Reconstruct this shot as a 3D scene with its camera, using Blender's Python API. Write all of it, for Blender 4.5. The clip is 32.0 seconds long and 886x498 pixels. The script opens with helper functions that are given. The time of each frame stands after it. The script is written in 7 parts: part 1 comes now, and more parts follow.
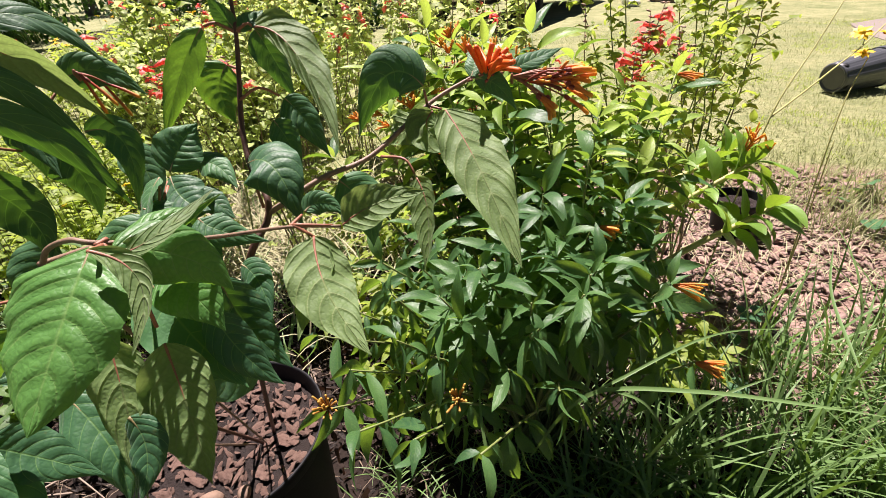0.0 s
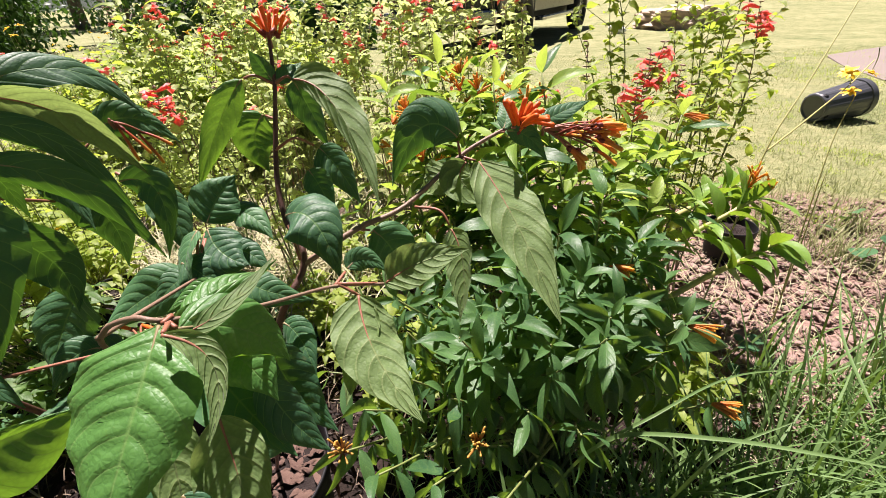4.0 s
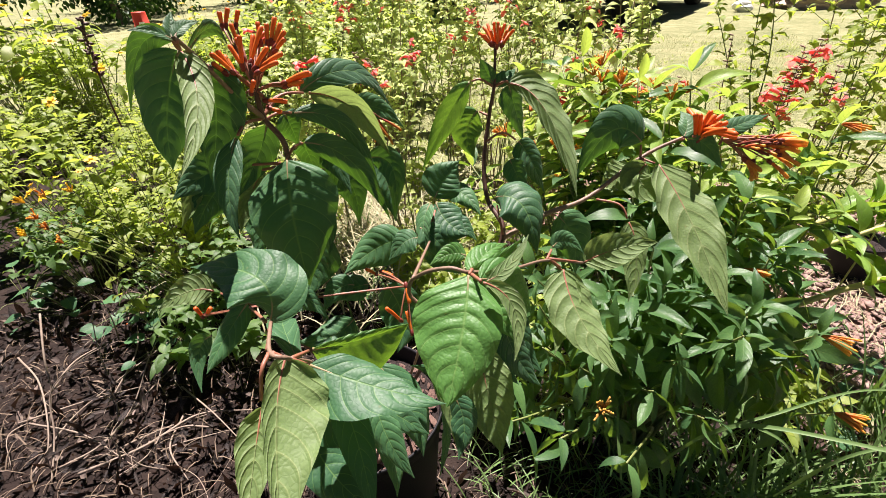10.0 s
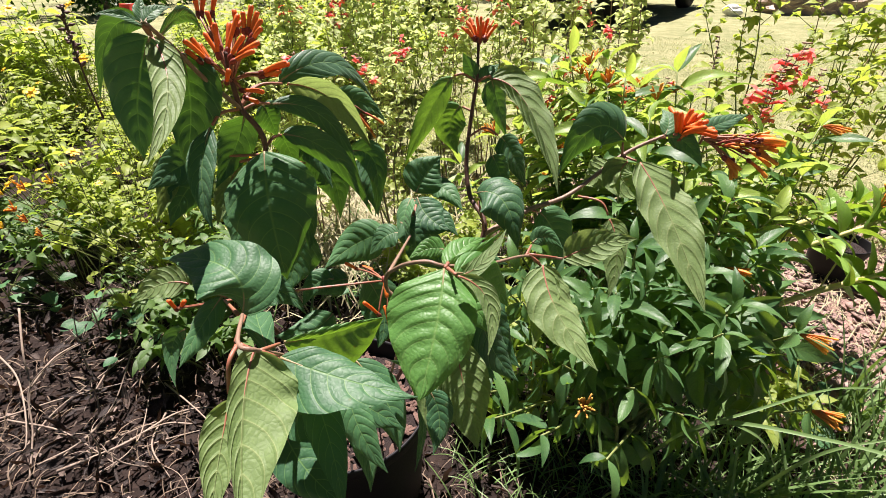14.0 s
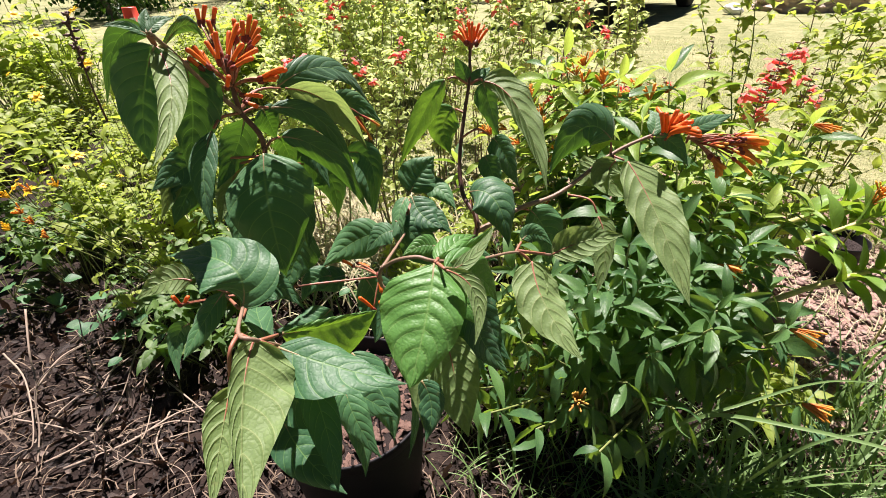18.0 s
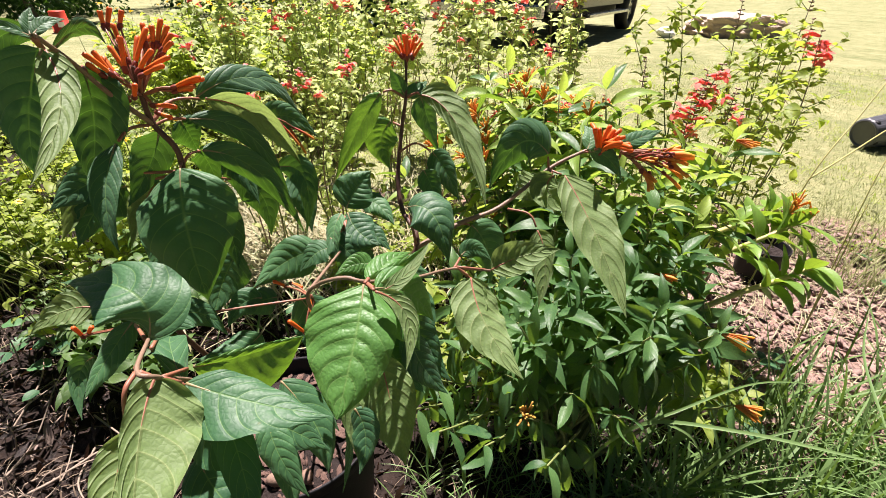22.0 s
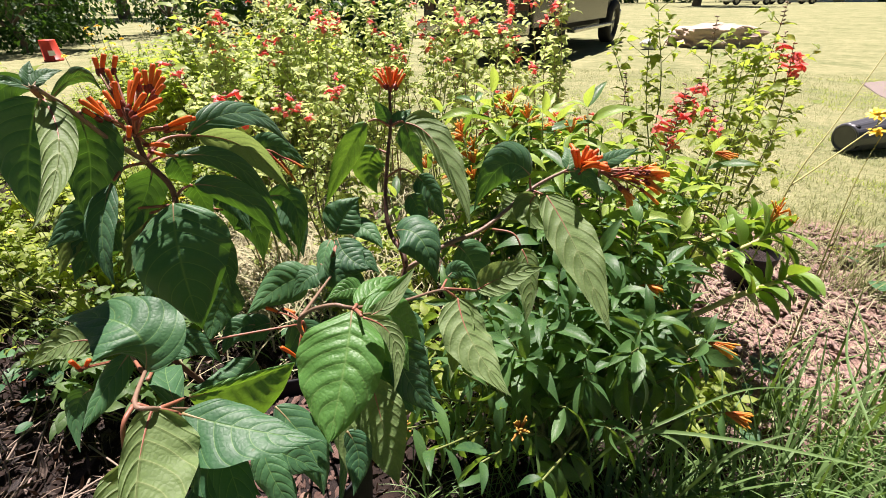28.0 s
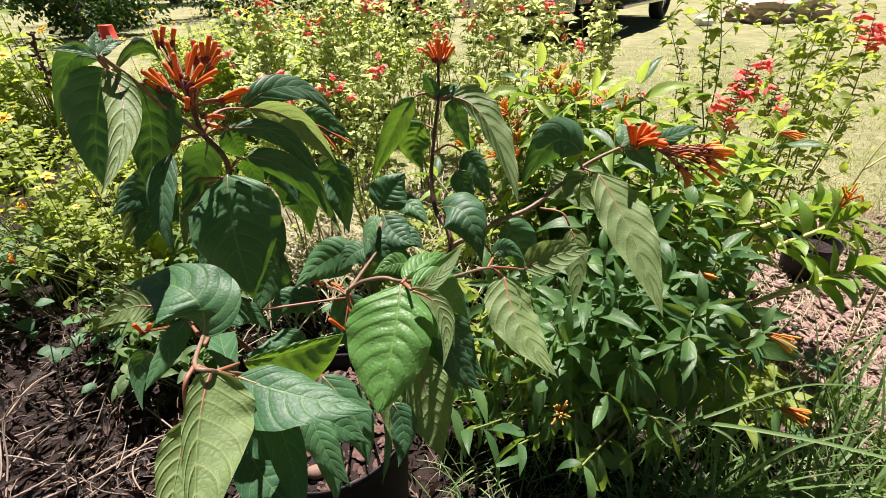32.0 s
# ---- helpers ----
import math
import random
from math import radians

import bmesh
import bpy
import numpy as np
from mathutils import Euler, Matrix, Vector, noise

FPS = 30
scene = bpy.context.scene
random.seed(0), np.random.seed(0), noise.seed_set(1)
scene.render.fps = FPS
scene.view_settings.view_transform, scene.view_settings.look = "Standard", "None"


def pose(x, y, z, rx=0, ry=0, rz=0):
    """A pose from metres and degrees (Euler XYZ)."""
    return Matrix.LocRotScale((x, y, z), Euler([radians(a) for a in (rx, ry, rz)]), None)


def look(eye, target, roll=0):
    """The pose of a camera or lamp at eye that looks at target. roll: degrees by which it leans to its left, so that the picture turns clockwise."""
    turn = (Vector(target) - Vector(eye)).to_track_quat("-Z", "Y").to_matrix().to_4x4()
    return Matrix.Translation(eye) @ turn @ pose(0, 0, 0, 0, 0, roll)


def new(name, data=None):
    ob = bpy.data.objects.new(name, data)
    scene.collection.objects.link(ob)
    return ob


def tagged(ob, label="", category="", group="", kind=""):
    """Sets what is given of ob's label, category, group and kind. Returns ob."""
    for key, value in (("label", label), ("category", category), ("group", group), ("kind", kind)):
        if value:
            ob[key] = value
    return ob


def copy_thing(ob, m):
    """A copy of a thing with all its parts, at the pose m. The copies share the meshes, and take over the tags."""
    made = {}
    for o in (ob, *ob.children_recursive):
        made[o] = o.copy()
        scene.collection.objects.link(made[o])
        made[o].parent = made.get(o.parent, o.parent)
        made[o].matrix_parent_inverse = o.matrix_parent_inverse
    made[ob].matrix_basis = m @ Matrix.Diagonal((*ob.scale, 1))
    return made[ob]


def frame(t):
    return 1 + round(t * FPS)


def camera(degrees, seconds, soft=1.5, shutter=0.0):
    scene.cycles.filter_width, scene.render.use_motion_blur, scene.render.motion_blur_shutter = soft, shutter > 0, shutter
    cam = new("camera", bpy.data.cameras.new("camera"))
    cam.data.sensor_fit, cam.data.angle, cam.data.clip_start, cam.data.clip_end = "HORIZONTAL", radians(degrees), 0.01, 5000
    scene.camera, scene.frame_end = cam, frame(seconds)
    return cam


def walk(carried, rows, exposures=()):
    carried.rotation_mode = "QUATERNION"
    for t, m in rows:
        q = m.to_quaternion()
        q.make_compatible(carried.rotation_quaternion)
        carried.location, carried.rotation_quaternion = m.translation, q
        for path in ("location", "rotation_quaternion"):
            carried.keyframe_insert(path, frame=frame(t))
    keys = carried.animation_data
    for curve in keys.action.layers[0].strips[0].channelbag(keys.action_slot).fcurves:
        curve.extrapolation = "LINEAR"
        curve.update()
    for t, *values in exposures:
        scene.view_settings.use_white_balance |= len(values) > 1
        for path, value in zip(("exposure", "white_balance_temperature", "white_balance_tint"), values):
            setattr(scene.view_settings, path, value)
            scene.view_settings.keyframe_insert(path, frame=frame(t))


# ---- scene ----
cam = camera(89.9, 32.0, 0.6)
PATH = [
    (0, (0.088, 0.007, 0.96), (-0.278, 1.658, -0.109), -4.6),
    (0.5, (0.06, -0.008, 0.965), (-0.382, 1.632, -0.092), -4.1),
    (1, (0.049, -0.012, 0.97), (-0.45, 1.618, -0.075), -4.0),
    (1.5, (0.048, -0.012, 0.97), (-0.479, 1.613, -0.069), -4.0),
    (2, (0.051, -0.007, 0.968), (-0.481, 1.62, -0.067), -3.8),
    (2.5, (0.054, -0.008, 0.969), (-0.467, 1.626, -0.06), -3.3),
    (3, (0.056, -0.012, 0.972), (-0.424, 1.643, -0.044), -2.8),
    (3.5, (0.058, -0.001, 0.98), (-0.347, 1.677, -0.031), -2.8),
    (4, (0.05, 0.015, 0.986), (-0.266, 1.714, -0.02), -3.1),
    (4.5, (0.047, 0.019, 0.983), (-0.211, 1.734, -0.013), -3.3),
    (6.5, (0.018, -0.007, 0.999), (-0.303, 1.727, 0.055), -0.9),
    (7, (-0.041, -0.023, 1.014), (-0.461, 1.682, 0.055), -1.1),
    (7.5, (-0.053, -0.048, 1.03), (-0.544, 1.615, 0.033), -1.5),
    (8, (-0.066, -0.062, 1.036), (-0.599, 1.561, -0.003), -1.7),
    (8.5, (-0.057, -0.071, 1.031), (-0.615, 1.526, -0.037), -1.6),
    (9, (-0.04, -0.063, 1.021), (-0.616, 1.516, -0.062), -1.7),
    (9.5, (-0.033, -0.064, 1.028), (-0.629, 1.505, -0.06), -2.0),
    (10, (-0.034, -0.069, 1.03), (-0.642, 1.495, -0.058), -2.3),
    (10.5, (-0.028, -0.076, 1.031), (-0.637, 1.491, -0.053), -2.5),
    (11, (-0.02, -0.074, 1.024), (-0.623, 1.497, -0.057), -2.5),
    (11.5, (-0.025, -0.068, 1.024), (-0.619, 1.509, -0.054), -2.3),
    (12, (-0.024, -0.072, 1.028), (-0.609, 1.508, -0.051), -2.0),
    (12.5, (-0.02, -0.072, 1.027), (-0.597, 1.507, -0.058), -1.8),
    (13, (-0.02, -0.071, 1.03), (-0.592, 1.505, -0.061), -1.5),
    (13.5, (-0.028, -0.067, 1.029), (-0.596, 1.509, -0.064), -1.2),
    (14, (-0.025, -0.066, 1.026), (-0.595, 1.508, -0.068), -1.0),
    (14.5, (-0.025, -0.071, 1.029), (-0.601, 1.5, -0.067), -0.9),
    (16.5, (-0.028, -0.071, 1.028), (-0.626, 1.489, -0.071), -0.8),
    (17, (-0.027, -0.076, 1.032), (-0.631, 1.483, -0.065), -1.1),
    (17.5, (-0.024, -0.08, 1.033), (-0.626, 1.482, -0.062), -1.4),
    (18, (-0.013, -0.076, 1.031), (-0.593, 1.497, -0.061), -1.5),
    (18.5, (-0.001, -0.068, 1.031), (-0.541, 1.521, -0.057), -1.4),
    (19, (0.008, -0.059, 1.029), (-0.494, 1.546, -0.053), -1.2),
    (19.5, (0.008, -0.055, 1.033), (-0.464, 1.568, -0.035), -0.7),
    (20, (0.003, -0.057, 1.03), (-0.443, 1.58, -0.029), -0.2),
    (20.5, (0.001, -0.061, 1.029), (-0.425, 1.586, -0.022), 0.3),
    (21, (0.0, -0.062, 1.029), (-0.414, 1.59, -0.018), 0.6),
    (21.5, (0.0, -0.062, 1.029), (-0.405, 1.594, -0.017), 0.9),
    (22, (-0.002, -0.06, 1.028), (-0.399, 1.598, -0.018), 1.0),
    (22.5, (-0.002, -0.058, 1.027), (-0.393, 1.602, -0.019), 0.8),
    (23, (0.003, -0.055, 1.032), (-0.383, 1.604, -0.016), 0.6),
    (23.5, (0.002, -0.054, 1.028), (-0.38, 1.602, -0.026), 0.6),
    (24, (0.001, -0.053, 1.027), (-0.381, 1.601, -0.031), 0.7),
    (24.5, (0.0, -0.051, 1.026), (-0.381, 1.602, -0.034), 0.8),
    (26.5, (0.01, -0.062, 1.037), (-0.393, 1.608, 0.014), -0.5),
    (27, (0.014, -0.065, 1.045), (-0.388, 1.62, 0.046), -0.9),
    (27.5, (0.01, -0.069, 1.047), (-0.382, 1.627, 0.063), -0.8),
    (28, (0.007, -0.066, 1.041), (-0.376, 1.628, 0.05), -0.5),
    (28.5, (0.007, -0.063, 1.037), (-0.374, 1.621, 0.028), -0.3),
    (29, (0.003, -0.061, 1.033), (-0.377, 1.616, 0.011), -0.1),
    (29.5, (0.006, -0.059, 1.034), (-0.383, 1.61, 0.004), 0.0),
    (30, (0.007, -0.06, 1.034), (-0.409, 1.599, -0.003), -0.1),
    (30.5, (-0.002, -0.06, 1.037), (-0.461, 1.582, -0.008), -0.4),
    (31, (-0.016, -0.06, 1.043), (-0.515, 1.568, -0.006), -1.0),
    (31.5, (-0.009, -0.058, 1.046), (-0.536, 1.559, -0.007), -1.5),
    (32, (-0.003, -0.066, 1.033), (-0.532, 1.551, -0.018), -1.9),
]
# the film's camera opens and closes a little on the way
EXPOSURES = [(0, 1.38), (2, 1.45), (4, 1.41), (7, 1.42), (8, 1.47), (14, 1.51), (20, 1.52), (24, 1.51), (27, 1.40), (31, 1.35), (32, 1.35)]
walk(cam, [(t, look(eye, target, roll)) for t, eye, target, roll in PATH], EXPOSURES)

# ---- light ----
world = bpy.data.worlds.new("world")
scene.world = world
world.use_nodes = True
SUN_UP, SUN_LEFT = 67.0, 24.0
sky = world.node_tree.nodes.new("ShaderNodeTexSky")
sky.sky_type, sky.sun_disc = "NISHITA", False
sky.air_density, sky.dust_density = 0.7, 0.4
sky.sun_elevation, sky.sun_rotation = radians(SUN_UP), radians(-SUN_LEFT)
world.node_tree.links.new(sky.outputs[0], world.node_tree.nodes["Background"].inputs[0])
world.node_tree.nodes["Background"].inputs[1].default_value = 0.0140
sun = new("sun", bpy.data.lights.new("sun", "SUN"))
sun.data.energy, sun.data.angle, sun.data.color = 5.4, radians(0.53), (1.0, 0.868, 0.868)
su = Vector((-math.sin(radians(SUN_LEFT)) * math.cos(radians(SUN_UP)), math.cos(radians(SUN_LEFT)) * math.cos(radians(SUN_UP)), math.sin(radians(SUN_UP))))
sun.matrix_world = look(su * 50, (0, 0, 0))


# ---- materials ----
class Nodes:
    """Short hand for a node material."""

    def __init__(self, name):
        self.mat = bpy.data.materials.new(name)
        self.mat.use_nodes = True
        self.tree = self.mat.node_tree
        self.bsdf = self.tree.nodes["Principled BSDF"]
        self.out = self.tree.nodes["Material Output"]

    def add(self, kind, **inputs):
        node = self.tree.nodes.new("ShaderNode" + kind)
        for key, value in inputs.items():
            self.put(node, key.replace("_", " "), value)
        return node

    def put(self, node, key, value):
        slot = node.inputs[int(key[1:])] if key[0] == "i" and key[1:].isdigit() else node.inputs[key]
        if isinstance(value, bpy.types.NodeSocket):
            self.tree.links.new(value, slot)
        else:
            slot.default_value = value

    def math(self, op, a, b=0.0, c=0.0):
        node = self.add("Math", i0=a, i1=b, i2=c)
        node.operation = op
        return node.outputs[0]

    def mix(self, fac, a, b):
        node = self.add("MixRGB", Fac=fac, Color1=a, Color2=b)
        return node.outputs[0]

    def ramp(self, fac, *stops):
        node = self.add("ValToRGB", Fac=fac)
        while len(node.color_ramp.elements) < len(stops):
            node.color_ramp.elements.new(0.5)
        for e, (p, c) in zip(node.color_ramp.elements, stops):
            e.position, e.color = p, (*c, 1)
        return node.outputs[0]

    def noise(self, scale, detail=3.0, vector=None, rough=0.55):
        node = self.add("TexNoise", Scale=scale, Detail=detail, Roughness=rough)
        if vector is not None:
            self.put(node, "Vector", vector)
        return node.outputs[0]

    def coords(self):
        return self.add("TexCoord").outputs["Object"]

    def place(self):
        return self.add("NewGeometry").outputs["Position"]

    def bump(self, height, strength, distance):
        self.put(self.bsdf, "Normal", self.add("Bump", Height=height, Strength=strength, Distance=distance).outputs[0])

    def set(self, **inputs):
        for key, value in inputs.items():
            self.put(self.bsdf, key.replace("_", " "), value)
        return self


def rgb(r, g, b):
    return (r, g, b, 1.0)


def leaf_material(name, dark, light, vein, glow, through_it=0.35, rough=0.42, pairs=8.0, relief=0.6, island=False, skew=1.0, spec=0.32, rib=0.05, net_depth=0.28, velvet=0.0, net_scale=330.0, vein_glow=0.38):
    """A leaf with a midrib and side veins that sweep towards its tip along its own u (across) and v (along), letting light through."""
    n = Nodes(name)
    uv = n.add("UVMap")
    sep = n.add("SeparateXYZ", Vector=uv.outputs[0])
    u = n.math("ABSOLUTE", n.math("MULTIPLY_ADD", sep.outputs[0], 2.0, -1.0))
    v = sep.outputs[1]
    sweep = n.math("MULTIPLY_ADD", u, 0.10, n.math("MULTIPLY", n.math("POWER", u, 2.2), 0.15))
    phase = n.math("MULTIPLY", n.math("SUBTRACT", v, sweep), pairs)
    wave = n.math("PINGPONG", phase, 0.5)
    side = n.math("SMOOTH_MIN", n.math("DIVIDE", wave, rib * 1.6), 1.0, 0.3)
    mid = n.math("MINIMUM", n.math("MULTIPLY", u, 22.0), 1.0)
    blade = n.math("MULTIPLY", side, mid)
    place = n.place()
    fine = n.noise(420.0, 2.0, place)
    blotch = n.noise(38.0, 3.0, place)
    net = n.add("TexVoronoi", Scale=net_scale, Vector=place)
    net.feature = "DISTANCE_TO_EDGE"
    cells = n.math("MINIMUM", n.math("MULTIPLY", net.outputs[0], 3.0), 1.0)
    if island:
        chance = n.add("NewGeometry").outputs["Random Per Island"]
    else:
        chance = n.add("ObjectInfo").outputs["Random"]
    tone = n.math("ADD", n.math("MULTIPLY", blotch, 0.55 if skew == 1.0 else 0.15), n.math("MULTIPLY", n.math("POWER", chance, skew), 0.5 if skew == 1.0 else 0.95))
    body = n.mix(n.math("MULTIPLY_ADD", n.math("SUBTRACT", cells, 0.6), 0.18, tone), dark, light)
    colour = n.mix(n.math("MULTIPLY_ADD", blade, 0.75, 0.25), vein, body)
    spots = n.ramp(n.noise(140.0, 2.0, place), (0.70, (0, 0, 0)), (0.76, (1, 1, 1)))
    colour = n.mix(n.math("MULTIPLY", spots, 0.22), colour, rgb(0.16, 0.13, 0.04))
    n.set(Base_Color=colour, Roughness=n.math("MULTIPLY_ADD", fine, 0.2, rough - 0.1))
    n.bsdf.inputs["Specular IOR Level"].default_value = spec
    if velvet:
        n.set(Sheen_Weight=velvet, Sheen_Roughness=0.45)
    dome = n.math("MULTIPLY", n.math("MINIMUM", n.math("MULTIPLY", wave, 5.0), 1.0), mid) if pairs else mid
    height = n.math("MULTIPLY_ADD", dome, 0.55, n.math("MULTIPLY_ADD", cells, net_depth, n.math("MULTIPLY", fine, 0.16)))
    n.bump(height, relief, 0.0009)
    through_colour = n.mix(n.math("MULTIPLY_ADD", n.math("MULTIPLY", blade, n.math("MULTIPLY_ADD", cells, 0.3, 0.7)), 0.85, n.math("MULTIPLY", blotch, 0.2)), rgb(*[c * vein_glow for c in glow[:3]]), glow)
    shine = n.add("BsdfTranslucent", Color=through_colour)
    mixed = n.add("MixShader", Fac=through_it)
    n.tree.links.new(n.bsdf.outputs[0], mixed.inputs[1])
    n.tree.links.new(shine.outputs[0], mixed.inputs[2])
    n.tree.links.new(mixed.outputs[0], n.out.inputs[0])
    return n.mat


def plain(name, a, b, rough=0.6, scale=60.0, relief=0.3, distance=0.002, metal=0.0, spec=0.5):
    """Two tones over noise at two scales, with fine relief."""
    n = Nodes(name)
    where = n.coords()
    coarse, fine = n.noise(scale, 4.0, where), n.noise(scale * 9, 3.0, where)
    n.set(Base_Color=n.mix(n.math("MULTIPLY_ADD", fine, 0.4, n.math("MULTIPLY", coarse, 0.6)), rgb(*a), rgb(*b)),
          Roughness=n.math("MULTIPLY_ADD", fine, 0.2, rough - 0.1), Metallic=metal)
    n.bsdf.inputs["Specular IOR Level"].default_value = spec
    n.bump(n.math("ADD", coarse, n.math("MULTIPLY", fine, 0.5)), relief, distance)
    return n.mat


def petal(name, a, b, tip=None, glow=0.25):
    """Petal skin; the colour runs from the base (v = 0) to the tip (v = 1)."""
    n = Nodes(name)
    v = n.add("SeparateXYZ", Vector=n.add("UVMap").outputs[0]).outputs[1]
    chance = n.add("ObjectInfo").outputs["Random"]
    tone = n.math("MULTIPLY_ADD", chance, 0.6, n.math("MULTIPLY", n.noise(160.0, 2.0, n.place()), 0.4))
    colour = n.mix(tone, rgb(*a), rgb(*b))
    if tip:
        colour = n.mix(n.math("MULTIPLY", n.math("POWER", v, 2.2), 0.92), colour, rgb(*tip))
    n.set(Base_Color=colour, Roughness=0.5)
    shine = n.add("BsdfTranslucent", Color=colour)
    mixed = n.add("MixShader", Fac=glow)
    n.tree.links.new(n.bsdf.outputs[0], mixed.inputs[1])
    n.tree.links.new(shine.outputs[0], mixed.inputs[2])
    n.tree.links.new(mixed.outputs[0], n.out.inputs[0])
    return n.mat


M_TOP = leaf_material("leaf_top", rgb(0.016, 0.060, 0.030), rgb(0.064, 0.165, 0.056), rgb(0.110, 0.205, 0.062), rgb(0.20, 0.46, 0.03), 0.11, 0.52, 8.0, 0.42, spec=0.30, rib=0.030, net_depth=0.22, velvet=0.11, vein_glow=1.9)
M_FRESH = leaf_material("fresh_leaf_top", rgb(0.046, 0.138, 0.032), rgb(0.105, 0.240, 0.056), rgb(0.165, 0.295, 0.082), rgb(0.34, 0.64, 0.04), 0.25, 0.46, 8.0, 0.6, spec=0.34, rib=0.035, net_depth=0.22)
M_UNDER = leaf_material("leaf_underside", rgb(0.090, 0.155, 0.050), rgb(0.170, 0.250, 0.086), rgb(0.27, 0.335, 0.130), rgb(0.36, 0.50, 0.12), 0.34, 0.60, 8.0, 0.85, rib=0.04, net_depth=0.18, velvet=0.05)
M_BUSH = leaf_material("small_leaf", rgb(0.014, 0.054, 0.026), rgb(0.090, 0.185, 0.050), rgb(0.095, 0.17, 0.046), rgb(0.42, 0.70, 0.06), 0.24, 0.46, 6.0, 0.3, spec=0.32)
M_BUSHJ = leaf_material("small_leaf_mass", rgb(0.014, 0.054, 0.026), rgb(0.090, 0.185, 0.050), rgb(0.095, 0.17, 0.046), rgb(0.42, 0.70, 0.06), 0.24, 0.46, 6.0, 0.3, True, spec=0.32)
M_YOUNG = leaf_material("young_leaf", rgb(0.110, 0.220, 0.040), rgb(0.360, 0.470, 0.090), rgb(0.30, 0.40, 0.09), rgb(0.56, 0.74, 0.10), 0.40, 0.46, 6.0, 0.3, True, spec=0.36)
M_ARM = leaf_material("arm_leaf", rgb(0.08, 0.165, 0.028), rgb(0.20, 0.33, 0.06), rgb(0.22, 0.33, 0.08), rgb(0.45, 0.68, 0.05), 0.30, 0.42, 6.0, 0.4)
M_SAGE = leaf_material("sage_leaf", rgb(0.200, 0.285, 0.085), rgb(0.50, 0.56, 0.215), rgb(0.40, 0.47, 0.15), rgb(0.74, 0.86, 0.29), 0.54, 0.5, 5.0, 0.5, True)
M_BED = leaf_material("bed_leaf", rgb(0.080, 0.145, 0.026), rgb(0.33, 0.385, 0.070), rgb(0.30, 0.37, 0.09), rgb(0.60, 0.76, 0.09), 0.44, 0.5, 5.0, 0.4, True)
M_WEED = leaf_material("weed_leaf", rgb(0.028, 0.072, 0.026), rgb(0.120, 0.200, 0.052), rgb(0.11, 0.18, 0.06), rgb(0.36, 0.58, 0.06), 0.34, 0.5, 5.0, 0.4, True)
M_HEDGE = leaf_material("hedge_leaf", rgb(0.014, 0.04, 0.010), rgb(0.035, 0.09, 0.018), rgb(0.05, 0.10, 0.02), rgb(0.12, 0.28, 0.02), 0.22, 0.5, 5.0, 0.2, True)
M_GRASS = leaf_material("grass_blade", rgb(0.034, 0.098, 0.022), rgb(0.150, 0.250, 0.065), rgb(0.16, 0.26, 0.09), rgb(0.36, 0.60, 0.08), 0.32, 0.45, 0.0, 0.1, True)
M_LAWNB = leaf_material("lawn_blade", rgb(0.150, 0.190, 0.060), rgb(0.50, 0.48, 0.265), rgb(0.36, 0.39, 0.17), rgb(0.54, 0.60, 0.24), 0.40, 0.6, 0.0, 0.1, True)
M_STRAW = leaf_material("straw_blade", rgb(0.22, 0.22, 0.11), rgb(0.50, 0.45, 0.28), rgb(0.4, 0.38, 0.22), rgb(0.6, 0.5, 0.3), 0.22, 0.6, 0.0, 0.1, True)
# dead leaves and stalks, their colours darkened further for the shade on the bed
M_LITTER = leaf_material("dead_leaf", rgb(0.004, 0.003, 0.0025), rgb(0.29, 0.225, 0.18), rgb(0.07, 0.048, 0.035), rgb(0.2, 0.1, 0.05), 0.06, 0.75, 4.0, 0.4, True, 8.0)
M_DRY = leaf_material("dry_stalk_bits", rgb(0.018, 0.012, 0.009), rgb(0.20, 0.155, 0.115), rgb(0.2, 0.15, 0.1), rgb(0.3, 0.2, 0.1), 0.08, 0.75, 0.0, 0.2, True, 5.0)
M_STEM_D = plain("dark_woody_stem", (0.045, 0.018, 0.012), (0.11, 0.05, 0.032), 0.55, 250.0, 0.5, 0.0008)
M_STEM_R = plain("red_green_stem", (0.15, 0.085, 0.055), (0.27, 0.19, 0.125), 0.5, 220.0, 0.6, 0.0008)
M_PETIOLE = plain("red_petiole", (0.21, 0.060, 0.035), (0.31, 0.15, 0.085), 0.5, 240.0, 0.3, 0.0004)
M_RIB = plain("leaf_midrib", (0.17, 0.13, 0.055), (0.26, 0.22, 0.10), 0.55, 240.0, 0.3, 0.0004)
M_STEM_G = plain("green_stem", (0.10, 0.14, 0.035), (0.22, 0.25, 0.08), 0.55, 120.0, 0.3, 0.0006)
M_STEM_Y = plain("pale_green_shoot", (0.30, 0.30, 0.09), (0.46, 0.42, 0.16), 0.55, 120.0, 0.3, 0.0006)
M_STEM_B = plain("brown_stem", (0.17, 0.11, 0.075), (0.34, 0.24, 0.165), 0.65, 120.0, 0.4, 0.0006)
M_TWIG = plain("dry_twig", (0.15, 0.11, 0.08), (0.35, 0.285, 0.215), 0.75, 120.0, 0.6, 0.001)
M_ORANGE = petal("orange_floret", (0.64, 0.11, 0.016), (0.80, 0.235, 0.026), (0.68, 0.13, 0.018))
M_CALYX = petal("dark_calyx", (0.13, 0.020, 0.018), (0.24, 0.045, 0.025), None, 0.1)
M_RED = petal("red_floret", (0.30, 0.024, 0.034), (0.60, 0.090, 0.030), (0.92, 0.50, 0.05))
M_AMBER = petal("amber_floret", (0.50, 0.090, 0.025), (0.80, 0.30, 0.045), (0.95, 0.58, 0.08), 0.35)
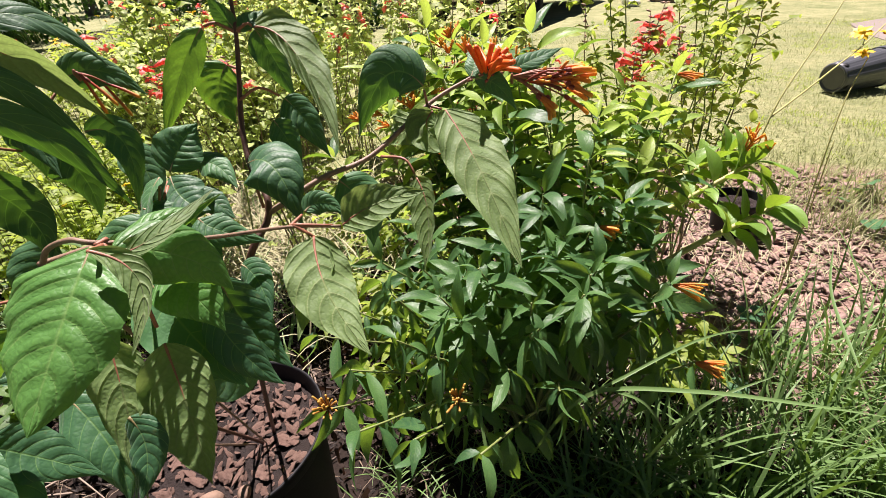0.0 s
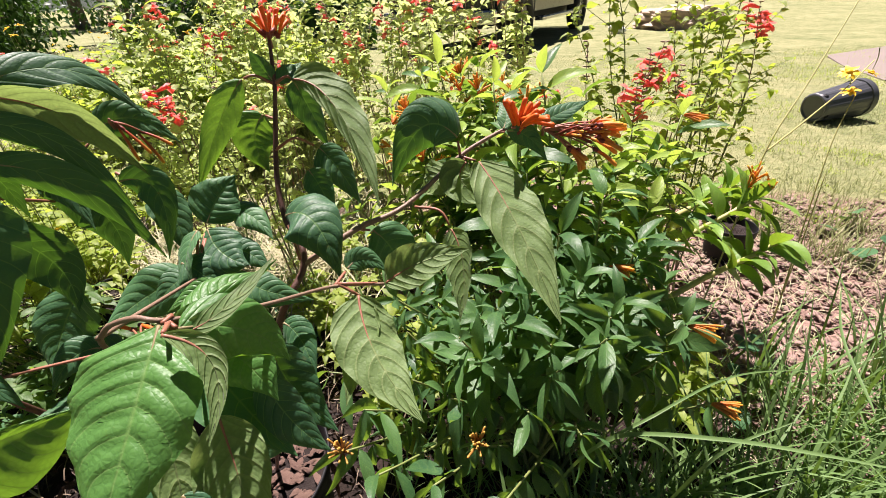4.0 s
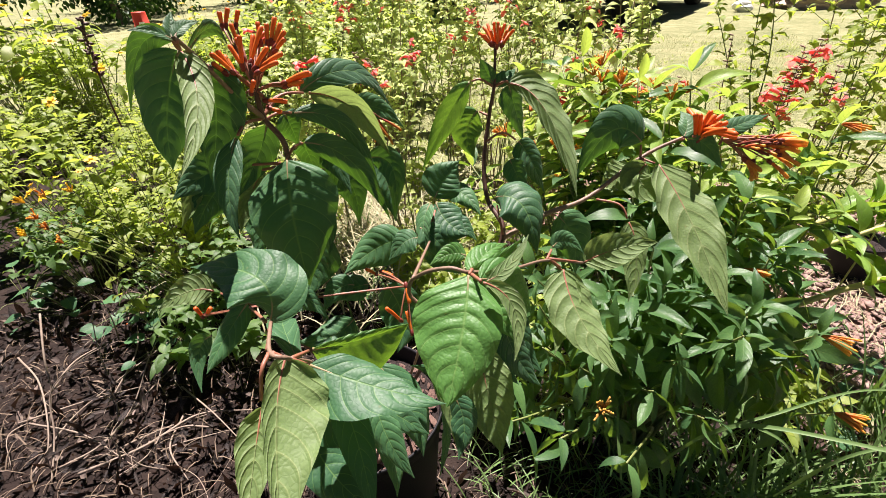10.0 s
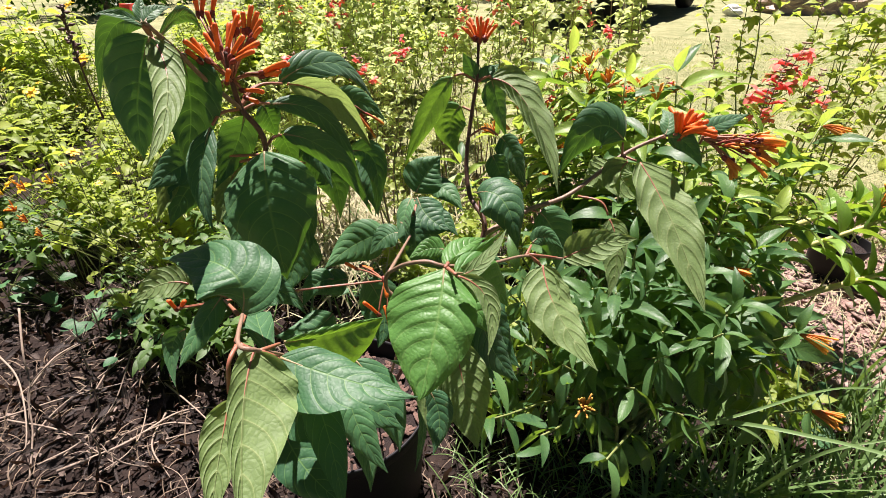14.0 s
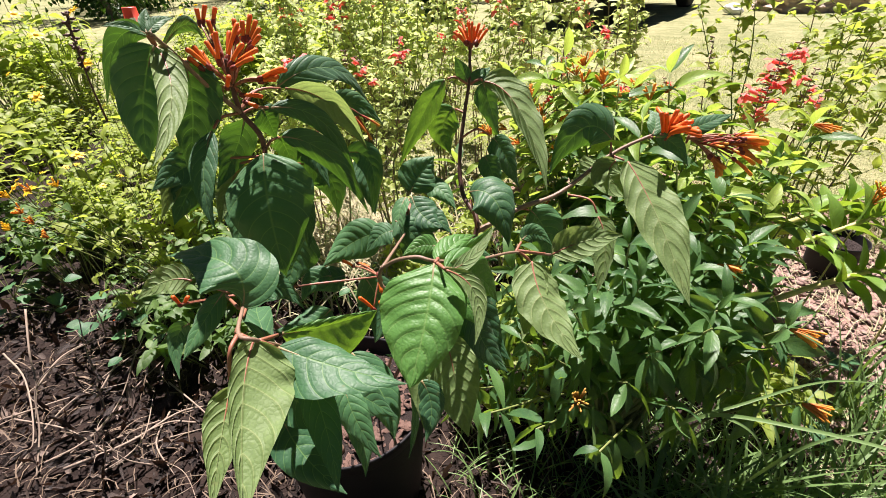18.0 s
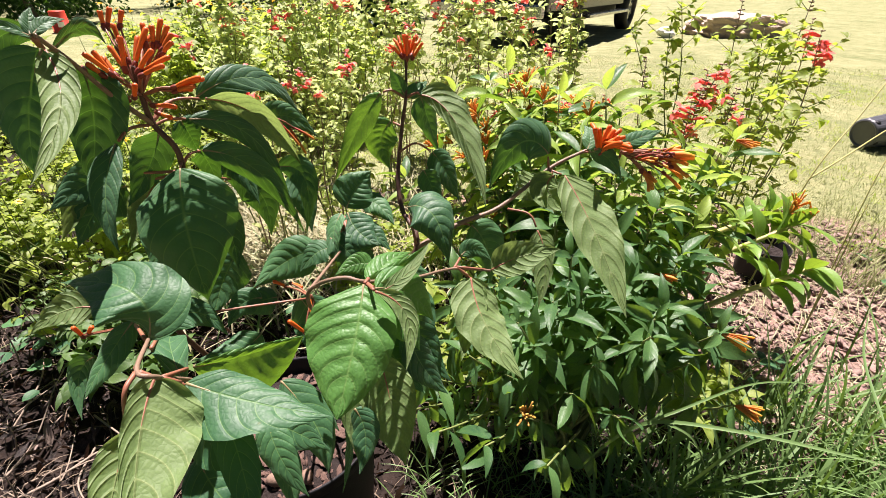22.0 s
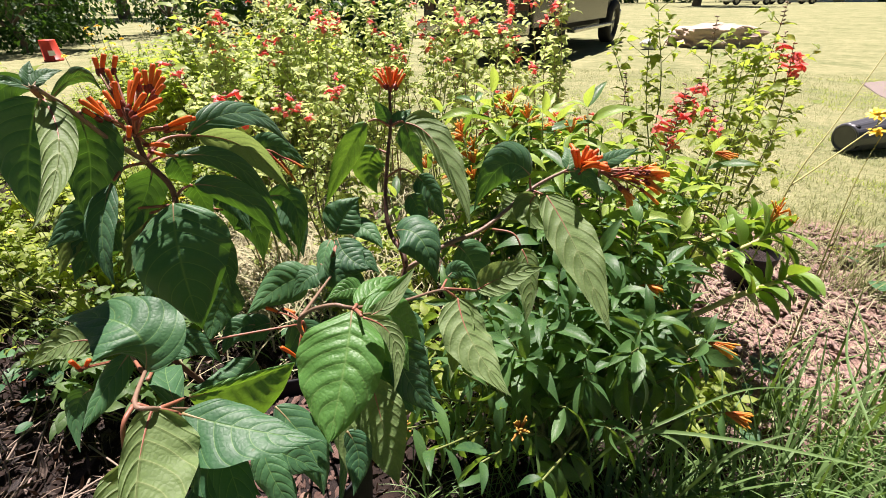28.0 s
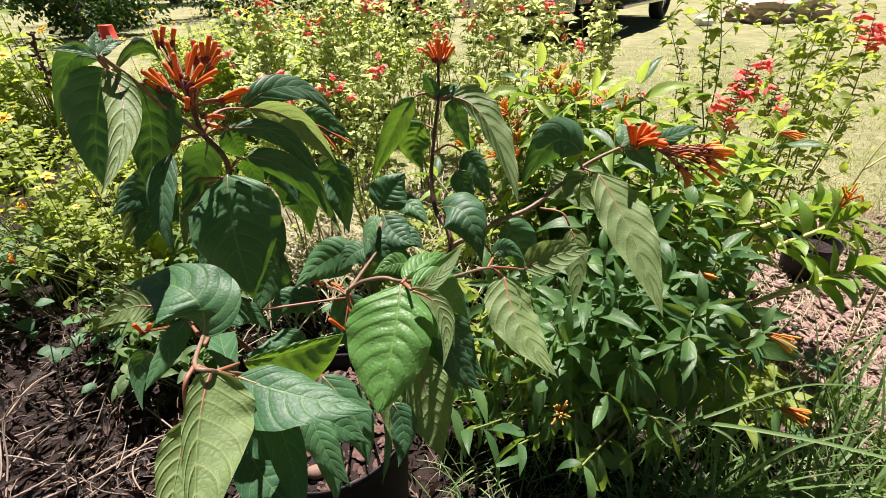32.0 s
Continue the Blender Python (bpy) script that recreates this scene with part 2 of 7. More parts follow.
M_TIPPED = petal("yellow_tipped_floret", (0.62, 0.13, 0.035), (0.82, 0.30, 0.045), (0.95, 0.60, 0.07), 0.35)
M_WITHER = petal("withering_floret", (0.13, 0.070, 0.020), (0.34, 0.130, 0.030), (0.62, 0.38, 0.07))
M_SCARLET = petal("scarlet_petal", (0.88, 0.12, 0.105), (0.95, 0.32, 0.27), None, 0.5)
M_YELLOW = petal("yellow_petal", (0.80, 0.52, 0.02), (0.85, 0.62, 0.04), None, 0.3)
M_POT = plain("black_nursery_plastic", (0.005, 0.005, 0.006), (0.010, 0.010, 0.011), 0.62, 40.0, 0.25, 0.0006, spec=0.28)
# black plastic lightened to grey: the sunlight is put into its colour
M_POT_SUNLIT = plain("sunlit_black_plastic", (0.045, 0.048, 0.055), (0.085, 0.089, 0.099), 0.36, 30.0, 0.2, 0.0008)
M_BUCKET = plain("red_plastic", (0.55, 0.045, 0.028), (0.66, 0.075, 0.036), 0.45, 12.0, 0.1, 0.001)
M_WHITE = plain("white_paint", (0.72, 0.72, 0.70), (0.82, 0.82, 0.80), 0.5, 8.0, 0.1, 0.001)
M_RUBBER = plain("tyre_rubber", (0.010, 0.010, 0.010), (0.022, 0.021, 0.020), 0.7, 30.0, 0.4, 0.003)
M_BODY = plain("dark_car_paint", (0.012, 0.013, 0.015), (0.020, 0.021, 0.023), 0.22, 5.0, 0.03, 0.001, 0.0, 0.7)
M_CHROME = plain("dusty_chrome", (0.42, 0.41, 0.39), (0.58, 0.57, 0.55), 0.25, 14.0, 0.05, 0.001, 0.9)
M_TRIM = plain("tan_side_panel", (0.20, 0.18, 0.14), (0.32, 0.29, 0.23), 0.3, 6.0, 0.05, 0.001)
M_GLASS = plain("dark_window_glass", (0.010, 0.012, 0.014), (0.016, 0.018, 0.020), 0.08, 3.0, 0.0, 0.001, 0.0, 0.8)
M_RIM = plain("grey_alloy", (0.10, 0.10, 0.10), (0.20, 0.20, 0.20), 0.35, 30.0, 0.1, 0.001, 0.7)
M_ROCK = plain("sandstone", (0.30, 0.215, 0.155), (0.56, 0.455, 0.36), 0.85, 3.5, 1.0, 0.04)
M_SLAB = plain("concrete_slab", (0.15, 0.122, 0.105), (0.24, 0.20, 0.175), 0.85, 2.5, 0.5, 0.008)
M_CHIP = plain("bark_chip", (0.085, 0.049, 0.039), (0.42, 0.29, 0.24), 0.85, 40.0, 0.8, 0.003)
M_POTCHIP = plain("potting_chip", (0.035, 0.019, 0.014), (0.29, 0.175, 0.13), 0.85, 60.0, 0.8, 0.003)
M_BARK = plain("tree_bark", (0.07, 0.05, 0.035), (0.20, 0.16, 0.12), 0.9, 6.0, 1.0, 0.03)
M_ROOF = plain("roof_shingle", (0.10, 0.09, 0.085), (0.17, 0.16, 0.15), 0.85, 4.0, 0.6, 0.02)
M_SOIL = plain("potting_mix", (0.006, 0.004, 0.003), (0.045, 0.026, 0.019), 0.9, 90.0, 1.0, 0.012)
M_STONE = plain("tan_pebble", (0.15, 0.092, 0.058), (0.26, 0.175, 0.125), 0.7, 60.0, 0.4, 0.002)


def ground_material():
    """Lawn beyond the bed, bare mulch inside it: the border is a wavering line on the plan."""
    n = Nodes("lawn_and_mulch")
    p = n.place()
    sep = n.add("SeparateXYZ", Vector=p)
    wob = n.noise(1.7, 4.0, p)
    # the bed lies on the near side of a slanting line
    line = n.math("SUBTRACT", n.math("ADD", n.math("MULTIPLY", sep.outputs[1], 1.0), n.math("MULTIPLY", n.math("MAXIMUM", sep.outputs[0], -0.6), 0.22)), n.math("SUBTRACT", 2.62, n.math("MULTIPLY", n.math("MINIMUM", n.math("MAXIMUM", n.math("MULTIPLY_ADD", sep.outputs[0], -1.67, 0.33), 0.0), 1.0), 0.62)))
    edge = n.ramp(n.math("ADD", n.math("MULTIPLY", line, 1.6), n.math("MULTIPLY", wob, 0.9)), (0.40, (0, 0, 0)), (0.62, (1, 1, 1)))
    # lawn again behind and beside the bed
    away = n.math("MAXIMUM", n.math("SUBTRACT", -1.3, sep.outputs[1]), n.math("SUBTRACT", sep.outputs[0], 2.7))
    edge = n.math("MAXIMUM", edge, n.ramp(n.math("MULTIPLY_ADD", wob, 0.9, n.math("MULTIPLY", away, 1.6)), (0.40, (0, 0, 0)), (0.62, (1, 1, 1))))
    tuft = n.noise(38.0, 5.0, p, 0.7)
    patch = n.noise(0.9, 4.0, p)
    clump = n.noise(7.0, 4.0, p, 0.65)
    tuft = n.math("MULTIPLY_ADD", n.math("SUBTRACT", clump, 0.5), 0.9, n.math("MULTIPLY_ADD", n.math("SUBTRACT", tuft, 0.5), 1.6, 0.5))
    streak = n.noise(2.6, 5.0, p, 0.7)
    lawn = n.mix(n.math("MULTIPLY_ADD", tuft, 0.95, n.math("MULTIPLY_ADD", patch, 0.8, n.math("MULTIPLY_ADD", streak, 1.1, -0.95))), rgb(0.085, 0.118, 0.036), rgb(0.360, 0.340, 0.180))
    # leaf mould, its colour darkened further for the bushes' shade; paler bark in the open bed
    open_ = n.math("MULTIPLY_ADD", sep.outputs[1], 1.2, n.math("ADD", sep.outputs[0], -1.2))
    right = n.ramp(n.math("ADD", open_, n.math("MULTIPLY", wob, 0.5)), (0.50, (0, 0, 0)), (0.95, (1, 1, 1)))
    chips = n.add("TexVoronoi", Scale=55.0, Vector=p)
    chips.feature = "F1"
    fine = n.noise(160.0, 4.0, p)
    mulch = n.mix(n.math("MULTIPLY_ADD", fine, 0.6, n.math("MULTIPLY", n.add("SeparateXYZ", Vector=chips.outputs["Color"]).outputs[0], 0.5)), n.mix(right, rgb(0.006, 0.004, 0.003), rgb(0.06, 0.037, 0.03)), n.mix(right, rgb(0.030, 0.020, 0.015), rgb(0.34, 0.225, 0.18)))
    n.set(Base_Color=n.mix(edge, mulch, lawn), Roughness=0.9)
    n.bsdf.inputs["Specular IOR Level"].default_value = 0.2
    n.bump(n.math("ADD", n.math("MULTIPLY", n.math("MULTIPLY", tuft, edge), 0.7), n.math("MULTIPLY_ADD", fine, 0.4, n.math("MULTIPLY", chips.outputs["Distance"], 0.5))), 0.8, 0.014)
    return n.mat


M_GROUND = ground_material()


# ---- mesh tools ----
def mesh_of(name, verts, faces, mats, uvs=None, slots=None, smooth=True):
    me = bpy.data.meshes.new(name)
    me.from_pydata([tuple(v) for v in verts], [], [tuple(f) for f in faces])
    for m in mats if isinstance(mats, (list, tuple)) else [mats]:
        me.materials.append(m)
    if uvs is not None:
        layer = me.uv_layers.new(name="UVMap")
        idx = np.empty(len(me.loops), dtype=np.int32)
        me.loops.foreach_get("vertex_index", idx)
        layer.data.foreach_set("uv", np.asarray(uvs, dtype=np.float32)[idx].ravel())
    if slots is not None:
        me.polygons.foreach_set("material_index", np.asarray(slots, dtype=np.int32))
    me.polygons.foreach_set("use_smooth", np.full(len(me.polygons), smooth))
    me.update()
    return me


def hang(name, me, parent=None, label="", m=None):
    """Links mesh data as one object, as a part of parent if there is one."""
    ob = new(name, me)
    if parent is not None:
        ob.parent = parent
        # children keep world coordinates: the parents stand unturned
        up, off = parent, Vector((0, 0, 0))
        while up is not None:
            off += up.location
            up = up.parent
        ob.location = -off
    if m is not None:
        ob.matrix_basis = Matrix.Translation(ob.location) @ m
    if label:
        ob["label"] = label
    return ob


def part(name, bm, material, parent, label="", smooth=False):
    me = bpy.data.meshes.new(name)
    bm.to_mesh(me)
    bm.free()
    me.materials.append(material)
    me.polygons.foreach_set("use_smooth", np.full(len(me.polygons), smooth))
    return hang(name, me, parent, label)


def thing(name, at, label, category, group="", kind=""):
    ob = new(name)
    ob.location = at
    ob.empty_display_size = 0.05
    return tagged(ob, label, category, group, kind)


def spline(points, per=6):
    """A smooth line through points."""
    p = [np.array(q, float) for q in points]
    if len(p) == 2:
        return np.array([p[0] + (p[1] - p[0]) * i / per for i in range(per + 1)])
    p = [2 * p[0] - p[1]] + p + [2 * p[-1] - p[-2]]
    line = []
    for a, b, c, d in zip(p, p[1:], p[2:], p[3:]):
        for i in range(per):
            t = i / per
            line.append(0.5 * (2 * b + (c - a) * t + (2 * a - 5 * b + 4 * c - d) * t * t + (3 * b - a - 3 * c + d) * t ** 3))
    line.append(p[-2])
    return np.array(line)


def tube_data(line, radii, sides=6, base=0):
    """Verts, faces and uvs of a round tube along a line, closed at both ends."""
    line = np.asarray(line, float)
    n = len(line)
    r = np.interp(np.linspace(0, 1, n), np.linspace(0, 1, len(radii)), radii)
    tan = np.gradient(line, axis=0)
    tan /= np.linalg.norm(tan, axis=1)[:, None] + 1e-12
    ref = np.array([0.31, 0.17, 0.93]) if abs(tan[0, 2]) < 0.9 else np.array([1.0, 0.2, 0.1])
    verts, uvs = [], []
    for i in range(n):
        ref = ref - tan[i] * (ref @ tan[i])
        ref /= np.linalg.norm(ref)
        bi = np.cross(tan[i], ref)
        for k in range(sides):
            a = 2 * math.pi * k / sides
            verts.append(line[i] + r[i] * (ref * math.cos(a) + bi * math.sin(a)))
            uvs.append((k / sides, i / (n - 1)))
    faces = [(base + i * sides + k, base + i * sides + (k + 1) % sides, base + (i + 1) * sides + (k + 1) % sides, base + (i + 1) * sides + k) for i in range(n - 1) for k in range(sides)]
    faces.append(tuple(base + k for k in reversed(range(sides))))
    faces.append(tuple(base + (n - 1) * sides + k for k in range(sides)))
    return verts, faces, uvs


def tube(name, points, radii, material, parent=None, label="", sides=6, per=6):
    v, f, u = tube_data(spline(points, per), radii, sides)
    return hang(name, mesh_of(name, v, f, material, u), parent, label)


class Heap:
    """Gathers small pieces into one mesh."""

    def __init__(self):
        self.v, self.f, self.u, self.s = [], [], [], []

    def add(self, verts, faces, uvs, slot=0):
        o = len(self.v)
        self.v.extend(verts)
        self.f.extend(tuple(i + o for i in face) for face in faces)
        self.u.extend(uvs)
        self.s.extend([slot] * len(faces))

    def mesh(self, name, mats, smooth=True):
        return mesh_of(name, self.v, self.f, mats, self.u, self.s, smooth)


def outline(v, blunt=0.62, point=0.92):
    top = (blunt / (blunt + point)) ** blunt * (point / (blunt + point)) ** point
    return (max(v, 0.0) ** blunt) * (max(1 - v, 0.0) ** point) / top


def leaf_sheet(length, width, nv=8, nu=4, bend=0.25, fold=14, wave=0.0, blunt=0.62, point=0.92, rng=None):
    """A single leaf blade that grows along +y and faces +z; it bends down towards its tip."""
    verts, uvs, faces = [], [], []
    ph = rng.random() * 6 if rng else 0.0
    for i in range(nv + 1):
        v = i / nv
        a = bend * v * 1.6
        y, z = length * (v - 0.28 * bend * v * v * v), -length * bend * v * v * 0.9 + length * 0.12 * v
        w = width / 2 * outline(v, blunt, point) + 0.0002
        for k in range(nu + 1):
            u = 2 * k / nu - 1
            verts.append((u * w * math.cos(radians(fold)), y, z + abs(u) * w * math.sin(radians(fold)) + wave * width * math.sin(v * 9 + ph + u * 1.5) * abs(u)))
            uvs.append((u / 2 + 0.5, v))
    for i in range(nv):
        for k in range(nu):
            a = i * (nu + 1) + k
            faces.append((a, a + 1, a + nu + 2, a + nu + 1))
    return verts, faces, uvs


def moved(verts, m):
    a = np.asarray(verts) @ np.array(m.to_3x3()).T + np.array(m.translation)
    return list(a)


def growing(at, way, up=(0, 0, 1), roll=0.0, size=1.0):
    """The pose of a leaf at a point: +y along way, +z as near to up as it can."""
    y = Vector(way).normalized()
    z = Vector(up) - y * y.dot(Vector(up))
    if z.length < 1e-4:
        z = Vector((1, 0, 0)) - y * y.x
    z.normalize()
    x = y.cross(z)
    m = Matrix((x, y, z)).transposed().to_4x4()
    return Matrix.Translation(at) @ m @ Matrix.Rotation(roll, 4, "Y") @ Matrix.Scale(size, 4)


# ---- ground ----
def height(x, y):
    """The lie of the land: level bed, the far lawn rising a little."""
    return 0.012 * math.sin(x * 1.9 + 0.4) * math.sin(y * 2.3) * min(1.0, 6 / (abs(x) + abs(y) + 1)) + 0.004 * max(0.0, y - 16)


def ground():
    xs = np.concatenate([-np.geomspace(400, 6, 22), np.linspace(-5, 5, 61), np.geomspace(6, 400, 22)])
    ys = np.concatenate([-np.geomspace(200, 2.5, 12), np.linspace(-2, 6, 50), np.geomspace(6.3, 800, 32)])
    verts = [(x, y, height(x, y)) for y in ys for x in xs]
    n = len(xs)
    faces = [(j * n + i, j * n + i + 1, (j + 1) * n + i + 1, (j + 1) * n + i) for j in range(len(ys) - 1) for i in range(n - 1)]
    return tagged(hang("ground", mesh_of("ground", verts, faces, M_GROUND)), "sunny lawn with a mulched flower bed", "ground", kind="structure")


ground()


# ---- the potted firebush ----
POT = Vector((-0.396, 0.402, 0.0))
firebush = thing("potted_firebush", POT, "firebush with large dark leaves and orange flowers in a black pot", "potted plant")


def lathe(name, profile, material, parent, label="", sides=48, m=None, smooth=True):
    """A turned form from (radius, height) pairs round the z axis at m."""
    verts, faces, uvs = [], [], []
    for i, (r, z) in enumerate(profile):
        for k in range(sides):
            a = 2 * math.pi * k / sides
            verts.append(Vector((r * math.cos(a), r * math.sin(a), z)))
            uvs.append((k / sides, i / (len(profile) - 1)))
    n = len(profile)
    faces = [(i * sides + k, i * sides + (k + 1) % sides, (i + 1) * sides + (k + 1) % sides, (i + 1) * sides + k) for i in range(n - 1) for k in range(sides)]
    if m is not None:
        verts = [m @ v for v in verts]
    return hang(name, mesh_of(name, verts, faces, material, uvs, smooth=smooth), parent, label)


def pot_profile(r, h):
    return [(0.001, 0.004), (r * 0.80, 0.004), (r * 0.81, 0.0), (r * 0.82, 0.008), (r * 0.95, h - 0.035), (r * 0.955, h - 0.028), (r * 1.0, h - 0.026), (r * 1.01, h - 0.004),
            (r * 1.005, h), (r * 0.985, h), (r * 0.975, h - 0.004), (r * 0.93, h - 0.04), (r * 0.79, 0.02), (0.001, 0.02)]


lathe("pot", pot_profile(0.157, 0.320), M_POT, firebush, "black plastic nursery pot", m=Matrix.Translation(POT))


def soil_disc(name, centre, r, z, material, parent, seed):
    rng = random.Random(seed)
    verts, faces = [(centre[0], centre[1], z)], []
    for i in range(1, 9):
        for k in range(32):
            a = 2 * math.pi * k / 32
            verts.append((centre[0] + r * i / 8 * math.cos(a), centre[1] + r * i / 8 * math.sin(a), z + (rng.uniform(-0.006, 0.008) if i < 8 else 0)))
    faces = [(0, 1 + k, 1 + (k + 1) % 32) for k in range(32)]
    faces += [(1 + (i - 1) * 32 + k, 1 + i * 32 + k, 1 + i * 32 + (k + 1) % 32, 1 + (i - 1) * 32 + (k + 1) % 32) for i in range(1, 8) for k in range(32)]
    return hang(name, mesh_of(name, verts, faces, material), parent)


soil_disc("soil", POT, 0.147, 0.284, M_SOIL, firebush, 4)


def chunk_mesh(name, material, seed, flat=0.55):
    """An uneven small stone or chip, about 1 long."""
    rng = random.Random(seed)
    bm = bmesh.new()
    bmesh.ops.create_icosphere(bm, subdivisions=2 if name == "pebble" else 1, radius=0.5)
    s = Vector((rng.uniform(0.8, 1.1), rng.uniform(0.55, 0.8) if name == "pebble" else rng.uniform(0.28, 0.6), flat))
    off = Vector((rng.random(), rng.random(), rng.random())) * 9
    for v in bm.verts:
        k = 1 + (0.2 if name == "pebble" else 0.7) * noise.noise(v.co * 2.3 + off)
        v.co = Vector((v.co.x * s.x, v.co.y * s.y, v.co.z * s.z)) * k
    me = bpy.data.meshes.new(name)
    bm.to_mesh(me)
    bm.free()
    me.materials.append(material)
    me.polygons.foreach_set("use_smooth", np.full(len(me.polygons), name == "pebble"))
    return me


CHIPS = [chunk_mesh("chip", M_CHIP, i, 0.15) for i in range(4)]
POT_CHIPS = [chunk_mesh("chip", M_POTCHIP, i + 7, 0.16) for i in range(4)]
PEBBLE = chunk_mesh("pebble", M_STONE, 31, 0.6)
rng = random.Random(12)
for i in range(420):
    a, r = rng.uniform(0, 6.283), 0.140 * math.sqrt(rng.random())
    m = pose(POT.x + r * math.cos(a), POT.y + r * math.sin(a), 0.290, rng.uniform(-30, 30), rng.uniform(-30, 30), rng.uniform(0, 360)) @ Matrix.Scale(rng.choice((0.010, 0.014, 0.020, 0.034)) * rng.uniform(0.8, 1.2), 4)
    hang("bark_chip", POT_CHIPS[i % 4], firebush, m=m)
hang("pebble", PEBBLE, firebush, "smooth tan pebble", m=pose(-0.370, 0.300, 0.296, 0, 10, 30) @ Matrix.Scale(0.046, 4))
hang("pebble", PEBBLE, firebush, "smooth tan pebble", m=pose(-0.325, 0.317, 0.296, 0, 10, 120) @ Matrix.Scale(0.036, 4))


def smooth(v, a, b):
    x = min(max((v - a) / (b - a), 0.0), 1.0)
    return x * x * (3 - 2 * x)


def big_leaf(plant, b, m, t, width, facing, fold=10, under=0, petiole=(), halves=None, shape=(0.66, 1.05), nv=64, nu=16, twist=12, fresh=False, swell=1.0):
    """A large veined leaf whose midrib bows from b over m to t and ends in a drawn-out tip. facing is where its blade looks, fold lifts both halves,
    under = 1 shows its pale underside to the front. halves gives each half its own breadth and fold: (breadth, fold, breadth, fold), seen with the tip down."""
    b, m, t = Vector(b), Vector(m), Vector(t)
    c = 2 * m - 0.5 * (b + t)
    mean = (t - b).normalized()
    n0 = Vector(facing)
    n0 = (n0 - mean * mean.dot(n0)).normalized()
    one, fold_one, two, fold_two = halves or (1.0, fold, 1.0, fold)
    if under:
        n0, one, fold_one, two, fold_two = -n0, two, -fold_two, one, -fold_one
    chance = random.Random(round(b.x * 1e5) + round(t.z * 1e5))
    ph, uneven, curl = chance.random() * 6.28, chance.uniform(0.9, 1.1), chance.uniform(-0.16, -0.02)
    lag = chance.uniform(-0.3, 0.3)
    blunt, point = shape[0], shape[1] + 0.22
    top, uvs, rib = [], [], []
    for i in range(nv + 1):
        v = i / nv
        p = b * (1 - v) ** 2 + c * 2 * v * (1 - v) + t * v * v
        tan = ((c - b) * (1 - v) + (t - c) * v).normalized()
        n = (n0 - tan * tan.dot(n0)).normalized()
        n = Matrix.Rotation(radians(twist * math.sin(v * 4 + ph)), 3, tan) @ n
        s = tan.cross(n)
        w = width / 2 * outline(v, blunt, point) + 0.0003
        rib.append(p - n * (0.0004 if not under else -0.0004))
        for k in range(nu + 1):
            u = 2 * k / nu - 1
            au = abs(u)
            # u > 0 lies on the left when the tip hangs down
            f, half = (radians(fold_one), one) if u > 0 else (radians(fold_two), two * uneven)
            # the blade swells between its side veins
            cell = 8.0 * (v - 0.10 * au - 0.15 * au ** 2.2) + (lag if u > 0 else 0.0)
            puff = swell * (0.032 if under else 0.026) * (abs(math.sin(math.pi * cell)) ** 0.75 - 0.6) * min(1, 4 * au) * (1 - 0.65 * au * au)
            edge = curl * au ** 3 + 0.05 * math.sin(v * 9 + ph + (2 if u > 0 else 0)) * au * au + (0.045 if under else 0.022) * math.sin(v * 27 + ph * 3 + u) * au ** 3
            f = f * (0.6 + 0.5 * v)
            body = math.sqrt(outline(v, blunt, point))
            q = p + s * (u * w * half * math.cos(f)) + n * (au * w * half * math.sin(f) + width * (puff + edge * smooth(half, 0.0, 0.8)) * body)
            top.append(q)
            uvs.append((u / 2 + 0.5, v))
    row = nu + 1
    faces = [(i * row + k, i * row + k + 1, (i + 1) * row + k + 1, (i + 1) * row + k) for i in range(nv) for k in range(nu)]
    leaf = hang("leaf", mesh_of("leaf", top, faces, M_UNDER if under else M_FRESH if fresh else M_TOP, uvs), plant, "pale green leaf underside" if under else "")
    path = [tuple(q) for q in petiole] + [tuple(rib[0])]
    tail = np.array([tuple(q) for q in rib[: nv * (4 if under else 2) // 6 : 2]])
    if len(petiole):
        head = spline(path, 5)[:-1]
        v, f, u = tube_data(head, [0.0013, 0.0010], 6)
        hang("petiole", mesh_of("petiole", v, f, M_PETIOLE, u), leaf, "reddish petiole")
    v, f, u = tube_data(tail, [0.0010, 0.0007, 0.0004, 0.0001], 6)
    hang("midrib", mesh_of("midrib", v, f, M_PETIOLE if under else M_RIB, u), leaf)
    return leaf


def stem(plant, points, r0, r1):
    return tube("stem", points, [r0, (r0 + r1) / 2, r1], M_STEM_D if r0 > 0.0027 else M_STEM_R, plant, sides=8)


def floret_shape(base, tip, r, sides=7):
    """A narrow tube that widens and ends in a small five-lobed mouth."""
    b, t = np.array(base), np.array(tip)
    bow = np.array([0, 0, 0.04 * np.linalg.norm(t - b)])
    line = [b + (t - b) * s + bow * math.sin(math.pi * s) for s in (0, 0.12, 0.3, 0.55, 0.8, 0.93, 1.0)]
    return tube_data(line, [r * 0.6, r * 0.8, r * 0.85, r * 0.95, r, r * 1.04, r * 0.72], sides)


